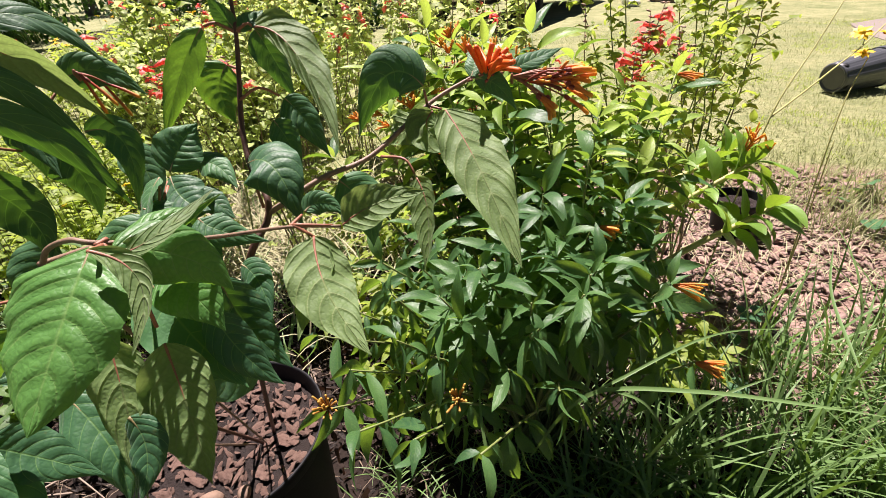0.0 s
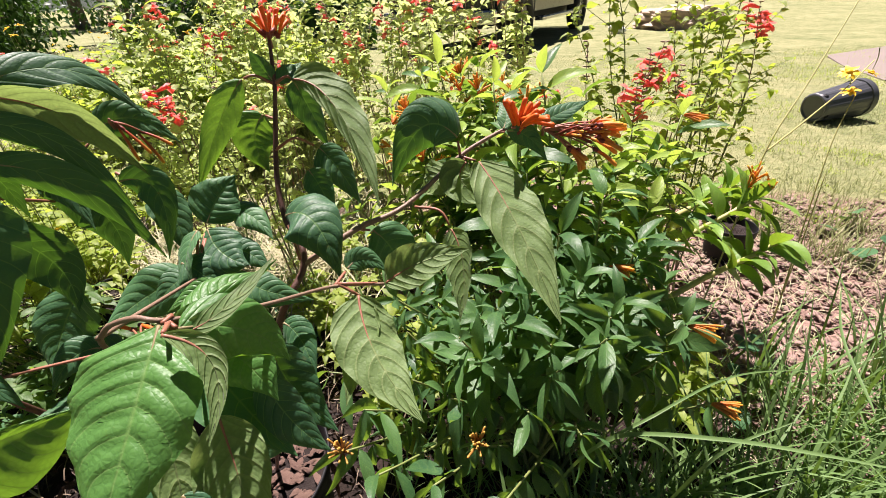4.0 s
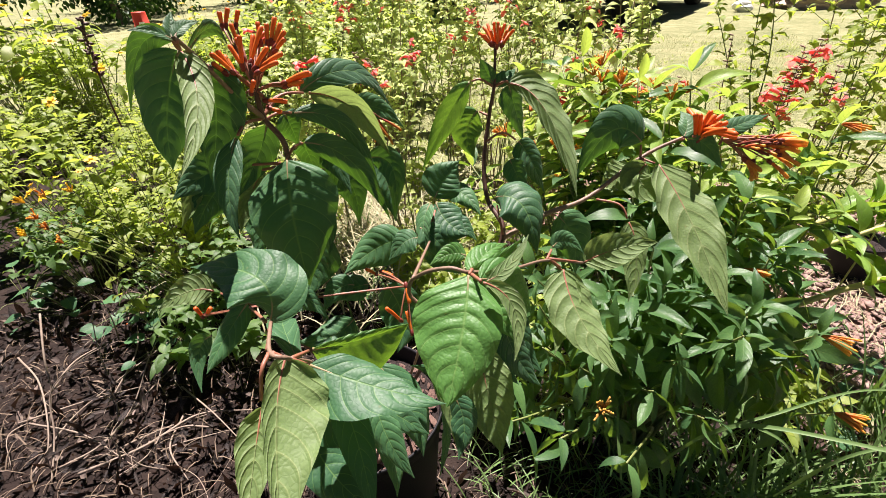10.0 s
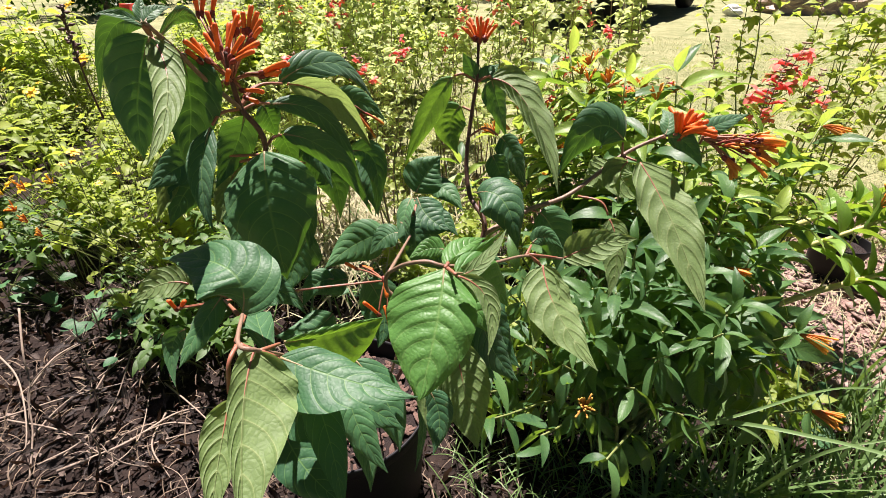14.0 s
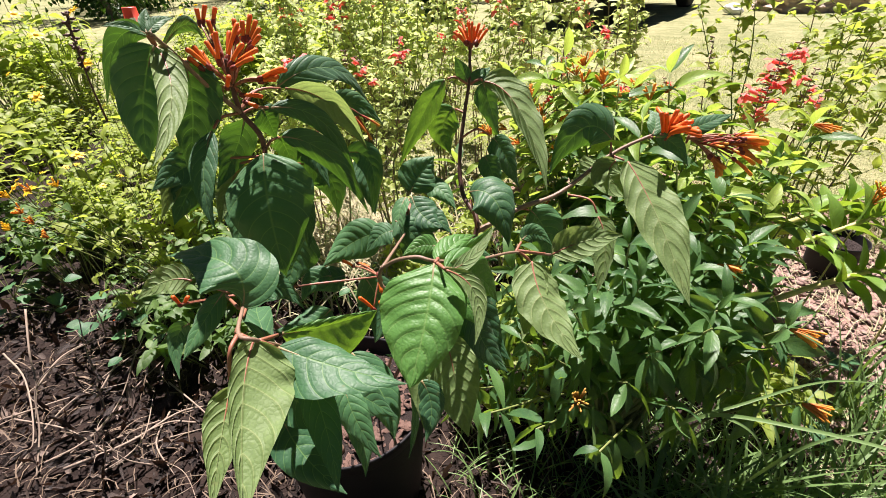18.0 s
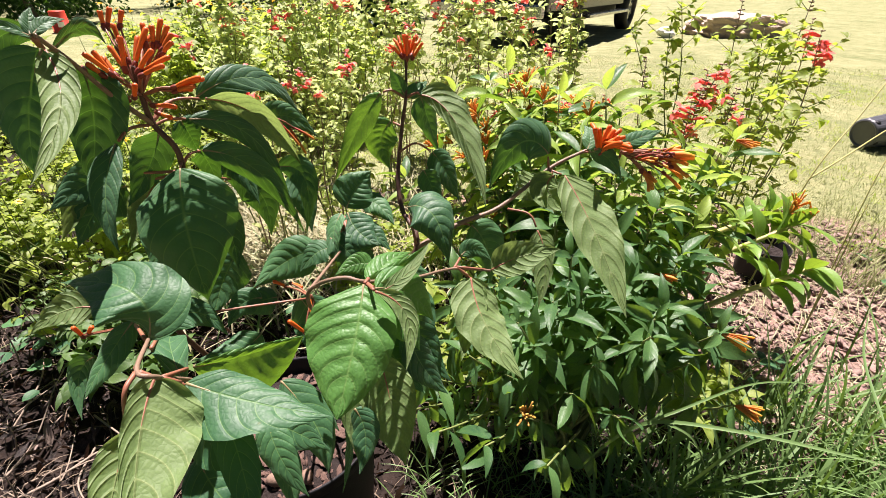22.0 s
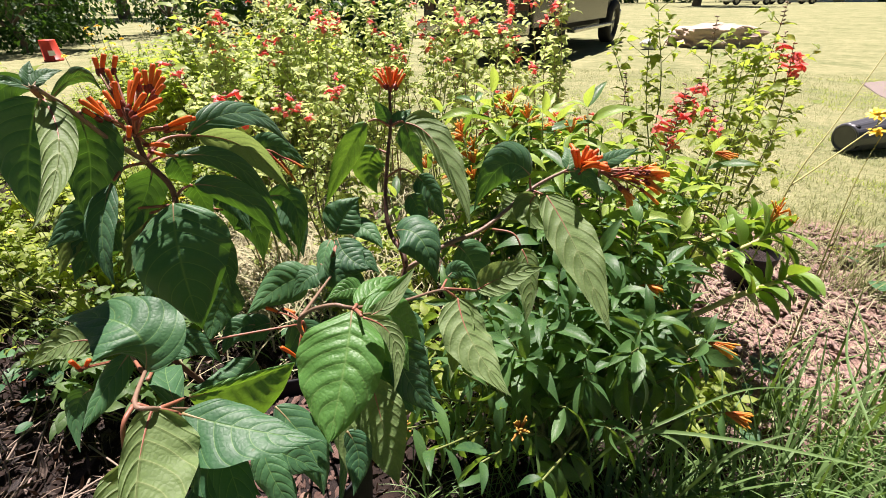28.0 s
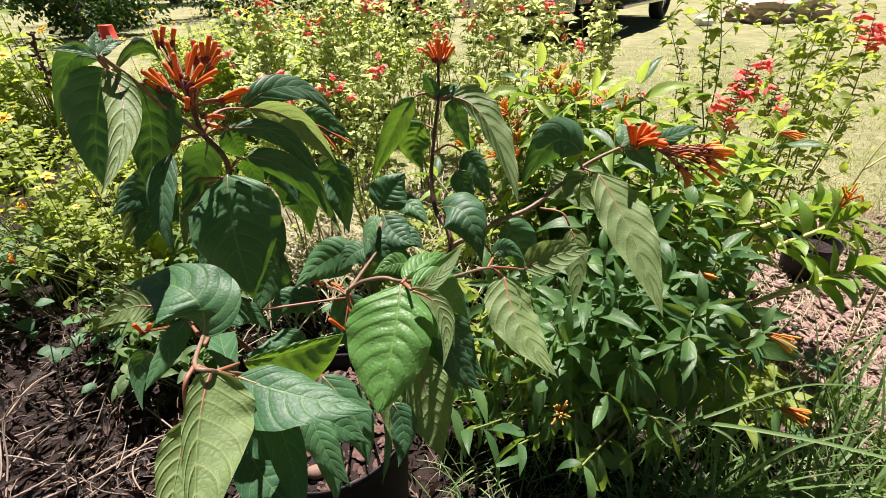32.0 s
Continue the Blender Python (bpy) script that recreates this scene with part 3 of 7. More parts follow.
def floret(cluster, base, tip):
    cluster, tone, foot = cluster
    material = (M_ORANGE, M_ORANGE, M_ORANGE, M_RED, M_ORANGE, M_TIPPED)[tone]
    if tone == 0:
        tip = tuple(np.array(base) + (np.array(tip) - np.array(base)) * 0.88)
    if tone in (0, 5):
        base = tuple(np.array(base) + (np.array(tip) - np.array(base)) * (0.18 if tone == 0 else 0.30))
    r = (0.0017, 0.0014, 0.0023, 0.0013, 0.0016, 0.0019)[tone]
    v, f, u = floret_shape(base, tip, r)
    hang("floret", mesh_of("floret", v, f, material, u), cluster)
    way = (np.array(tip) - np.array(base)) / max(np.linalg.norm(np.array(tip) - np.array(base)), 1e-6)
    cup = [np.array(base) + way * k for k in (-0.0034, -0.0022, -0.0006, 0.0012, 0.0020)]
    v, f, u = tube_data(cup, [r * 0.5, r * 0.95, r * 1.15, r * 0.95, r * 0.8], 7)
    hang("calyx", mesh_of("calyx", v, f, M_CALYX, u), cluster, "dark red calyx")
    tube_ = [tuple(foot), tuple((np.array(foot) + np.array(base)) / 2 + np.array([0, 0, 0.002])), base]
    if (Vector(base) - Vector(foot)).length > 0.004:
        v, f, u = tube_data(spline(tube_, 3), [0.0009, 0.0007], 5)
        hang("pedicel", mesh_of("pedicel", v, f, M_PETIOLE, u), cluster)


clusters = []
for tone, foot, words in (
    (0, (-0.275, 0.193, 0.956), "orange firebush flower cluster"),
    (1, (-0.144, 0.369, 0.959), "upright fan of orange florets"),
    (2, (0.045, 0.406, 0.881), "spray of orange-red florets"),
    (3, (-0.262, 0.316, 0.910), "drooping red florets"),
    (4, (-0.164, 0.182, 0.814), "few orange florets among the leaves"),
    (5, (0.071, 0.411, 0.877), "dark red florets with yellow tips"),
):
    stalk = tube("inflorescence", [(foot[0], foot[1] + 0.002, foot[2] - 0.006), foot, (foot[0], foot[1], foot[2] + 0.003)], [0.0012, 0.0016, 0.0008], M_PETIOLE, firebush, words)
    clusters.append((stalk, tone, foot))
big_leaf(firebush, (-0.278, 0.143, 0.991), (-0.285, 0.127, 0.960), (-0.283, 0.115, 0.927), 0.037, (0.60, -0.79, 0.08), 4, 0, [(-0.272, 0.136, 0.998)], shape=(0.55, 0.95))
# added pale leaf in underside colour for the sunlit half of the leaf above
big_leaf(firebush, (-0.281, 0.147, 0.990), (-0.253, 0.122, 0.967), (-0.230, 0.078, 0.944), 0.017, (0.59, -0.09, 0.80), 4, 1, [(-0.271, 0.137, 0.997)], shape=(0.6, 0.95))
big_leaf(firebush, (-0.279, 0.143, 0.997), (-0.298, 0.135, 0.994), (-0.312, 0.124, 0.959), 0.014, (0.42, -0.90, 0.09), 10, 0)
big_leaf(firebush, (-0.287, 0.169, 0.978), (-0.289, 0.164, 0.943), (-0.294, 0.148, 0.904), 0.038, (0.59, -0.79, 0.16), 8, 0, [(-0.278, 0.163, 0.977)], shape=(0.6, 1.0))
big_leaf(firebush, (-0.272, 0.136, 0.998), (-0.274, 0.126, 1.004), (-0.277, 0.115, 1.005), 0.005, (0.82, -0.01, 0.57), 15, 0)
big_leaf(firebush, (-0.272, 0.136, 0.999), (-0.275, 0.140, 1.005), (-0.278, 0.146, 1.011), 0.008, (0.87, -0.10, 0.49), 15, 0)
big_leaf(firebush, (-0.271, 0.137, 0.999), (-0.271, 0.145, 1.004), (-0.269, 0.155, 1.005), 0.007, (0.76, -0.28, 0.58), 15, 0)
big_leaf(firebush, (-0.275, 0.146, 0.990), (-0.283, 0.176, 0.999), (-0.284, 0.188, 0.988), 0.011, (0.94, 0.18, -0.28), 10, 0)
big_leaf(firebush, (-0.268, 0.234, 0.947), (-0.248, 0.287, 0.952), (-0.233, 0.321, 0.912), 0.025, (0.88, -0.18, 0.43), 6, 0, [(-0.276, 0.195, 0.937), (-0.273, 0.210, 0.948)])
big_leaf(firebush, (-0.260, 0.234, 0.946), (-0.242, 0.271, 0.923), (-0.228, 0.298, 0.874), 0.024, (0.64, -0.69, -0.33), 10, 1, [(-0.276, 0.195, 0.937), (-0.270, 0.213, 0.949)])
big_leaf(firebush, (-0.266, 0.219, 0.934), (-0.242, 0.255, 0.911), (-0.235, 0.281, 0.846), 0.018, (0.70, -0.58, 0.42), 12, 0, [(-0.275, 0.195, 0.935), (-0.269, 0.204, 0.938)])
big_leaf(firebush, (-0.263, 0.220, 0.910), (-0.241, 0.255, 0.879), (-0.225, 0.280, 0.811), 0.022, (0.72, -0.60, 0.34), 10, 0, [(-0.267, 0.201, 0.905), (-0.264, 0.208, 0.911)])
big_leaf(firebush, (-0.284, 0.229, 0.929), (-0.286, 0.236, 0.915), (-0.288, 0.242, 0.898), 0.026, (0.89, -0.37, -0.26), 8, 0)
big_leaf(firebush, (-0.285, 0.267, 0.889), (-0.278, 0.270, 0.869), (-0.277, 0.266, 0.844), 0.025, (0.61, -0.78, 0.14), 10, 0)
big_leaf(firebush, (-0.270, 0.158, 0.934), (-0.262, 0.132, 0.909), (-0.250, 0.118, 0.880), 0.018, (0.25, -0.72, 0.64), 26, 0, [(-0.276, 0.194, 0.936), (-0.276, 0.176, 0.938)])
big_leaf(firebush, (-0.288, 0.210, 0.926), (-0.300, 0.203, 0.900), (-0.308, 0.180, 0.874), 0.029, (0.77, -0.64, 0.08), 10, 0, [(-0.283, 0.203, 0.933)])
big_leaf(firebush, (-0.261, 0.192, 0.906), (-0.248, 0.169, 0.869), (-0.241, 0.161, 0.812), 0.064, (0.52, -0.84, 0.12), 4, 0, [(-0.267, 0.201, 0.907)], shape=(0.55, 0.75))
big_leaf(firebush, (-0.320, 0.194, 0.894), (-0.334, 0.176, 0.891), (-0.347, 0.152, 0.879), 0.033, (0.64, -0.58, 0.51), 10, 0, [(-0.280, 0.206, 0.896)])
big_leaf(firebush, (-0.325, 0.198, 0.882), (-0.336, 0.179, 0.871), (-0.341, 0.155, 0.847), 0.037, (0.83, -0.51, 0.24), 8, 0, [(-0.280, 0.205, 0.894)])
big_leaf(firebush, (-0.281, 0.272, 0.862), (-0.267, 0.284, 0.841), (-0.262, 0.278, 0.802), 0.034, (0.80, -0.57, 0.19), 10, 0, [(-0.282, 0.227, 0.885)])
big_leaf(firebush, (-0.322, 0.209, 0.867), (-0.312, 0.201, 0.838), (-0.313, 0.181, 0.814), 0.040, (0.52, -0.72, 0.46), 8, 0)
big_leaf(firebush, (-0.142, 0.357, 0.931), (-0.148, 0.354, 0.943), (-0.154, 0.352, 0.954), 0.014, (0.50, -0.86, 0.11), 18, 0)
big_leaf(firebush, (-0.140, 0.357, 0.931), (-0.131, 0.366, 0.936), (-0.126, 0.379, 0.941), 0.014, (0.51, -0.62, 0.60), 18, 0)
big_leaf(firebush, (-0.162, 0.346, 0.934), (-0.178, 0.328, 0.906), (-0.198, 0.306, 0.858), 0.024, (0.55, -0.82, 0.16), 14, 0, [(-0.142, 0.356, 0.929), (-0.153, 0.351, 0.936)], shape=(0.8, 1.0), fresh=True)
big_leaf(firebush, (-0.157, 0.356, 0.905), (-0.165, 0.348, 0.886), (-0.155, 0.342, 0.861), 0.036, (0.54, -0.79, 0.29), 8, 0, [(-0.144, 0.352, 0.902)], fresh=True)
big_leaf(firebush, (-0.129, 0.362, 0.931), (-0.089, 0.346, 0.912), (-0.049, 0.301, 0.850), 0.045, (0.011, -0.326, 0.945), -8, 1, [(-0.140, 0.357, 0.929), (-0.130, 0.357, 0.934)], shape=(0.7, 0.95), halves=(0.45, -55, 1.0, -8), swell=1.7)
big_leaf(firebush, (-0.129, 0.365, 0.929), (-0.122, 0.371, 0.904), (-0.112, 0.373, 0.872), 0.028, (0.82, -0.54, 0.16), 8, 0, [(-0.140, 0.357, 0.929)])
big_leaf(firebush, (-0.115, 0.358, 0.877), (-0.101, 0.359, 0.858), (-0.085, 0.359, 0.825), 0.031, (0.61, -0.71, 0.35), 10, 0, [(-0.143, 0.338, 0.881), (-0.129, 0.348, 0.888)])
big_leaf(firebush, (-0.121, 0.293, 0.845), (-0.093, 0.283, 0.845), (-0.075, 0.269, 0.806), 0.047, (0.12, -0.58, 0.81), 8, 0, [(-0.109, 0.279, 0.815)])
big_leaf(firebush, (-0.174, 0.275, 0.846), (-0.167, 0.287, 0.862), (-0.158, 0.301, 0.874), 0.037, (0.50, -0.77, 0.40), 14, 0, [(-0.166, 0.240, 0.822)])
big_leaf(firebush, (-0.171, 0.270, 0.844), (-0.154, 0.257, 0.832), (-0.134, 0.255, 0.825), 0.036, (0.12, -0.66, 0.74), 10, 0, [(-0.166, 0.240, 0.822)])
big_leaf(firebush, (-0.174, 0.264, 0.846), (-0.173, 0.243, 0.833), (-0.163, 0.231, 0.816), 0.018, (-0.19, -0.70, 0.69), 20, 0, [(-0.166, 0.240, 0.822)])
big_leaf(firebush, (-0.171, 0.258, 0.814), (-0.159, 0.261, 0.792), (-0.143, 0.257, 0.778), 0.035, (0.46, -0.80, 0.38), 8, 0)
big_leaf(firebush, (-0.263, 0.329, 0.848), (-0.248, 0.326, 0.824), (-0.237, 0.313, 0.790), 0.033, (0.69, -0.55, 0.47), 10, 0, [(-0.285, 0.323, 0.866)])
big_leaf(firebush, (-0.001, 0.383, 0.878), (-0.030, 0.376, 0.888), (-0.055, 0.359, 0.843), 0.045, (0.29, -0.94, 0.19), 10, 0, [(0.001, 0.383, 0.863)])
big_leaf(firebush, (0.018, 0.375, 0.860), (0.052, 0.329, 0.824), (0.086, 0.274, 0.773), 0.050, (-0.179, -0.253, 0.951), -10, 1, [(0.001, 0.383, 0.862)], halves=(1.0, -6, 1.05, -14), shape=(0.6, 0.95), swell=1.7)
big_leaf(firebush, (0.007, 0.376, 0.859), (0.006, 0.365, 0.843), (0.041, 0.360, 0.829), 0.034, (0.16, -0.78, 0.61), 10, 1, [(0.001, 0.383, 0.862)])
big_leaf(firebush, (-0.004, 0.380, 0.854), (-0.017, 0.371, 0.844), (-0.032, 0.367, 0.833), 0.036, (-0.14, -0.73, 0.67), 10, 1, [(0.001, 0.383, 0.862)])
big_leaf(firebush, (-0.001, 0.331, 0.818), (0.011, 0.310, 0.794), (0.010, 0.287, 0.758), 0.026, (-0.34, -0.78, 0.52), 14, 1, [(-0.033, 0.344, 0.831), (-0.011, 0.338, 0.831)])
big_leaf(firebush, (0.040, 0.401, 0.878), (0.058, 0.402, 0.873), (0.076, 0.396, 0.853), 0.019, (0.12, -0.94, 0.32), 12, 0, [(0.032, 0.401, 0.877)])
big_leaf(firebush, (0.037, 0.402, 0.880), (0.038, 0.415, 0.891), (0.031, 0.428, 0.897), 0.016, (-0.13, -0.55, 0.83), 12, 0, [(0.032, 0.401, 0.877)])
big_leaf(firebush, (0.068, 0.418, 0.880), (0.091, 0.437, 0.887), (0.114, 0.454, 0.892), 0.018, (0.23, -0.57, 0.79), 14, 0, [(0.044, 0.401, 0.881)])
big_leaf(firebush, (-0.065, 0.324, 0.818), (-0.048, 0.324, 0.794), (-0.041, 0.314, 0.761), 0.041, (0.34, -0.90, 0.29), 8, 0, [(-0.075, 0.315, 0.824)])
big_leaf(firebush, (-0.100, 0.142, 0.867), (-0.094, 0.113, 0.851), (-0.093, 0.079, 0.822), 0.055, (0.089, -0.106, 0.990), 5, 0, [(-0.100, 0.150, 0.866)], halves=(1.16, 4, 0.86, 4), shape=(0.74, 0.70), fresh=True, twist=5, swell=1.6)
big_leaf(firebush, (-0.110, 0.176, 0.828), (-0.089, 0.169, 0.820), (-0.071, 0.162, 0.801), 0.033, (0.26, -0.67, 0.70), 8, 0, [(-0.098, 0.144, 0.866)], fresh=True)
big_leaf(firebush, (-0.125, 0.179, 0.823), (-0.097, 0.164, 0.795), (-0.065, 0.155, 0.765), 0.043, (0.36, -0.66, 0.66), 8, 0, [(-0.098, 0.144, 0.866)])
big_leaf(firebush, (-0.118, 0.138, 0.813), (-0.107, 0.122, 0.787), (-0.092, 0.097, 0.747), 0.026, (0.34, -0.73, 0.59), 8, 1)
big_leaf(firebush, (-0.148, 0.088, 0.793), (-0.136, 0.094, 0.778), (-0.116, 0.101, 0.756), 0.027, (0.77, -0.29, 0.56), 10, 0, [(-0.176, 0.074, 0.829)])
big_leaf(firebush, (-0.143, 0.084, 0.801), (-0.129, 0.071, 0.786), (-0.111, 0.065, 0.764), 0.019, (0.47, -0.55, 0.69), 8, 0, [(-0.176, 0.074, 0.829)])
big_leaf(firebush, (-0.172, 0.062, 0.804), (-0.161, 0.068, 0.788), (-0.143, 0.071, 0.768), 0.029, (0.79, -0.25, 0.56), 8, 0, [(-0.175, 0.061, 0.849)])
big_leaf(firebush, (-0.103, 0.147, 0.858), (-0.092, 0.165, 0.859), (-0.077, 0.202, 0.864), 0.016, (0.84, -0.43, 0.33), 20, 0, fresh=True)
# pale strip of underside colour, painted for the sun glare on the leaf above
big_leaf(firebush, (-0.099, 0.143, 0.859), (-0.081, 0.158, 0.864), (-0.073, 0.194, 0.871), 0.010, (0.35, -0.36, 0.86), 4, 1, shape=(0.8, 1.0))
big_leaf(firebush, (-0.102, 0.158, 0.856), (-0.099, 0.181, 0.859), (-0.089, 0.202, 0.856), 0.019, (0.48, -0.12, 0.87), 14, 0, [(-0.099, 0.146, 0.865)], fresh=True)
big_leaf(firebush, (-0.087, 0.130, 0.873), (-0.068, 0.129, 0.859), (-0.062, 0.107, 0.840), 0.012, (0.30, -0.66, 0.69), 10, 1, [(-0.099, 0.146, 0.865)], shape=(0.8, 1.0))
big_leaf(firebush, (-0.176, 0.242, 0.832), (-0.161, 0.242, 0.822), (-0.140, 0.244, 0.794), 0.028, (0.56, -0.67, 0.49), 10, 0)
big_leaf(firebush, (-0.114, 0.220, 0.838), (-0.100, 0.219, 0.830), (-0.076, 0.228, 0.818), 0.023, (0.45, -0.67, 0.59), 10, 0)
big_leaf(firebush, (-0.268, 0.221, 0.909), (-0.269, 0.229, 0.896), (-0.266, 0.232, 0.869), 0.020, (0.71, -0.69, -0.15), 10, 0)
big_leaf(firebush, (-0.350, 0.176, 0.898), (-0.347, 0.169, 0.877), (-0.348, 0.151, 0.854), 0.019, (0.75, -0.56, 0.36), 10, 1)
big_leaf(firebush, (-0.302, 0.208, 0.886), (-0.309, 0.192, 0.868), (-0.311, 0.173, 0.843), 0.023, (0.68, -0.62, 0.39), 10, 1)
big_leaf(firebush, (-0.093, 0.144, 0.864), (-0.076, 0.163, 0.848), (-0.063, 0.170, 0.823), 0.030, (0.84, -0.40, 0.36), 8, 0, [(-0.099, 0.146, 0.865)], fresh=True)
big_leaf(firebush, (-0.082, 0.169, 0.810), (-0.069, 0.165, 0.781), (-0.050, 0.165, 0.758), 0.024, (0.56, -0.72, 0.40), 10, 0)
big_leaf(firebush, (-0.095, 0.146, 0.805), (-0.080, 0.128, 0.772), (-0.066, 0.110, 0.744), 0.035, (0.40, -0.69, 0.60), 12, 1, [(-0.098, 0.152, 0.856)])
big_leaf(firebush, (-0.111, 0.121, 0.775), (-0.105, 0.108, 0.751), (-0.105, 0.090, 0.728), 0.011, (-0.46, -0.76, 0.45), 20, 0)
big_leaf(firebush, (-0.103, 0.117, 0.782), (-0.093, 0.109, 0.767), (-0.092, 0.093, 0.750), 0.021, (0.37, -0.67, 0.64), 8, 0)
big_leaf(firebush, (-0.034, 0.251, 0.818), (-0.010, 0.259, 0.831), (0.020, 0.275, 0.833), 0.029, (0.08, -0.65, 0.76), 12, 1, [(-0.061, 0.236, 0.826)], swell=1.7)
big_leaf(firebush, (-0.049, 0.237, 0.817), (-0.030, 0.205, 0.797), (0.004, 0.176, 0.777), 0.040, (-0.057, -0.162, 0.985), -12, 1, [(-0.061, 0.236, 0.826)], swell=1.7)
big_leaf(firebush, (-0.048, 0.244, 0.809), (-0.044, 0.215, 0.795), (-0.044, 0.182, 0.777), 0.026, (-0.038, -0.166, 0.985), 12, 1, [(-0.059, 0.239, 0.822)])
big_leaf(firebush, (-0.061, 0.254, 0.826), (-0.051, 0.263, 0.829), (-0.036, 0.263, 0.819), 0.017, (0.43, -0.68, 0.59), 12, 0, [(-0.063, 0.235, 0.825)])
big_leaf(firebush, (-0.171, 0.053, 0.861), (-0.158, 0.024, 0.849), (-0.130, -0.015, 0.830), 0.043, (0.48, -0.12, 0.87), 4, 1, [(-0.177, 0.051, 0.865)], halves=(0.42, 30, 1.15, 6), shape=(0.6, 0.9), swell=0.3)
big_leaf(firebush, (-0.176, 0.034, 0.843), (-0.168, 0.014, 0.832), (-0.155, -0.013, 0.818), 0.019, (0.77, -0.01, 0.64), 8, 1, [(-0.178, 0.050, 0.865), (-0.175, 0.040, 0.863)])
big_leaf(firebush, (-0.164, 0.061, 0.850), (-0.128, 0.064, 0.843), (-0.090, 0.071, 0.836), 0.036, (0.18, -0.12, 0.98), 6, 0, [(-0.169, 0.054, 0.860)], halves=(1.2, 4, 0.72, 10), shape=(0.75, 1.25), swell=0.45)
big_leaf(firebush, (-0.173, 0.075, 0.845), (-0.153, 0.095, 0.840), (-0.132, 0.118, 0.839), 0.044, (0.250, -0.880, 0.350), 6, 0, [(-0.169, 0.054, 0.860)], halves=(1.25, -6, 0.35, 50), shape=(0.8, 0.75), fresh=True)
big_leaf(firebush, (-0.208, 0.084, 0.850), (-0.217, 0.091, 0.876), (-0.278, 0.097, 0.866), 0.048, (0.07, -0.38, 0.92), 8, 0, [(-0.183, 0.054, 0.862)], shape=(0.8, 1.2))
big_leaf(firebush, (-0.265, 0.118, 0.821), (-0.273, 0.094, 0.802), (-0.277, 0.076, 0.786), 0.020, (0.25, -0.40, 0.88), 10, 0, [(-0.216, 0.087, 0.844)])
big_leaf(firebush, (-0.296, 0.103, 0.793), (-0.305, 0.094, 0.780), (-0.294, 0.077, 0.758), 0.016, (0.43, -0.71, 0.55), 12, 0)
big_leaf(firebush, (-0.310, 0.129, 0.814), (-0.326, 0.119, 0.817), (-0.339, 0.100, 0.809), 0.026, (0.52, -0.60, 0.61), 10, 1, [(-0.255, 0.115, 0.826)])
big_leaf(firebush, (-0.237, 0.115, 0.823), (-0.230, 0.138, 0.820), (-0.215, 0.144, 0.796), 0.023, (0.82, -0.11, 0.56), 10, 0, [(-0.219, 0.090, 0.833)])
big_leaf(firebush, (-0.228, 0.203, 0.785), (-0.240, 0.192, 0.784), (-0.245, 0.175, 0.771), 0.023, (0.39, -0.60, 0.70), 10, 0)
big_leaf(firebush, (-0.211, 0.277, 0.794), (-0.235, 0.259, 0.788), (-0.255, 0.227, 0.774), 0.040, (0.40, -0.62, 0.68), 8, 0)
big_leaf(firebush, (-0.159, 0.071, 0.829), (-0.134, 0.049, 0.807), (-0.117, 0.028, 0.784), 0.020, (0.48, -0.37, 0.80), 8, 0, [(-0.170, 0.057, 0.856)])
big_leaf(firebush, (-0.148, 0.086, 0.786), (-0.131, 0.076, 0.765), (-0.123, 0.061, 0.742), 0.019, (0.60, -0.48, 0.64), 14, 0)
big_leaf(firebush, (-0.187, 0.076, 0.824), (-0.226, 0.109, 0.823), (-0.225, 0.119, 0.799), 0.020, (0.02, 0.53, 0.85), 10, 0)
big_leaf(firebush, (-0.222, 0.185, 0.761), (-0.230, 0.160, 0.760), (-0.247, 0.137, 0.770), 0.031, (0.62, -0.18, 0.76), 10, 0)
big_leaf(firebush, (-0.215, 0.238, 0.763), (-0.197, 0.231, 0.728), (-0.194, 0.207, 0.705), 0.042, (0.57, -0.63, 0.53), 8, 0)
big_leaf(firebush, (-0.274, 0.242, 0.803), (-0.286, 0.226, 0.777), (-0.286, 0.203, 0.751), 0.041, (0.39, -0.78, 0.49), 8, 0)
big_leaf(firebush, (-0.171, 0.127, 0.739), (-0.159, 0.150, 0.724), (-0.142, 0.155, 0.695), 0.029, (0.87, -0.18, 0.46), 8, 0)
big_leaf(firebush, (-0.170, 0.134, 0.771), (-0.138, 0.121, 0.746), (-0.124, 0.105, 0.719), 0.031, (0.50, -0.49, 0.71), 8, 0)
big_leaf(firebush, (-0.184, 0.065, 0.774), (-0.163, 0.054, 0.756), (-0.130, 0.048, 0.739), 0.031, (0.41, -0.38, 0.83), 8, 0)
big_leaf(firebush, (-0.086, 0.187, 0.817), (-0.076, 0.185, 0.781), (-0.051, 0.179, 0.757), 0.030, (0.50, -0.76, 0.41), 10, 0, [(-0.095, 0.151, 0.857)])
big_leaf(firebush, (-0.270, 0.309, 0.905), (-0.256, 0.331, 0.909), (-0.234, 0.347, 0.885), 0.029, (0.76, -0.48, 0.44), 10, 0, [(-0.288, 0.288, 0.879)])
big_leaf(firebush, (-0.294, 0.220, 0.865), (-0.280, 0.240, 0.829), (-0.272, 0.233, 0.789), 0.040, (0.80, -0.58, 0.14), 8, 0)
big_leaf(firebush, (-0.113, 0.215, 0.764), (-0.124, 0.197, 0.722), (-0.174, 0.192, 0.710), 0.043, (-0.11, -0.87, 0.49), 8, 0)
big_leaf(firebush, (-0.246, 0.287, 0.873), (-0.225, 0.296, 0.860), (-0.221, 0.278, 0.811), 0.026, (0.44, -0.65, 0.63), 8, 0)
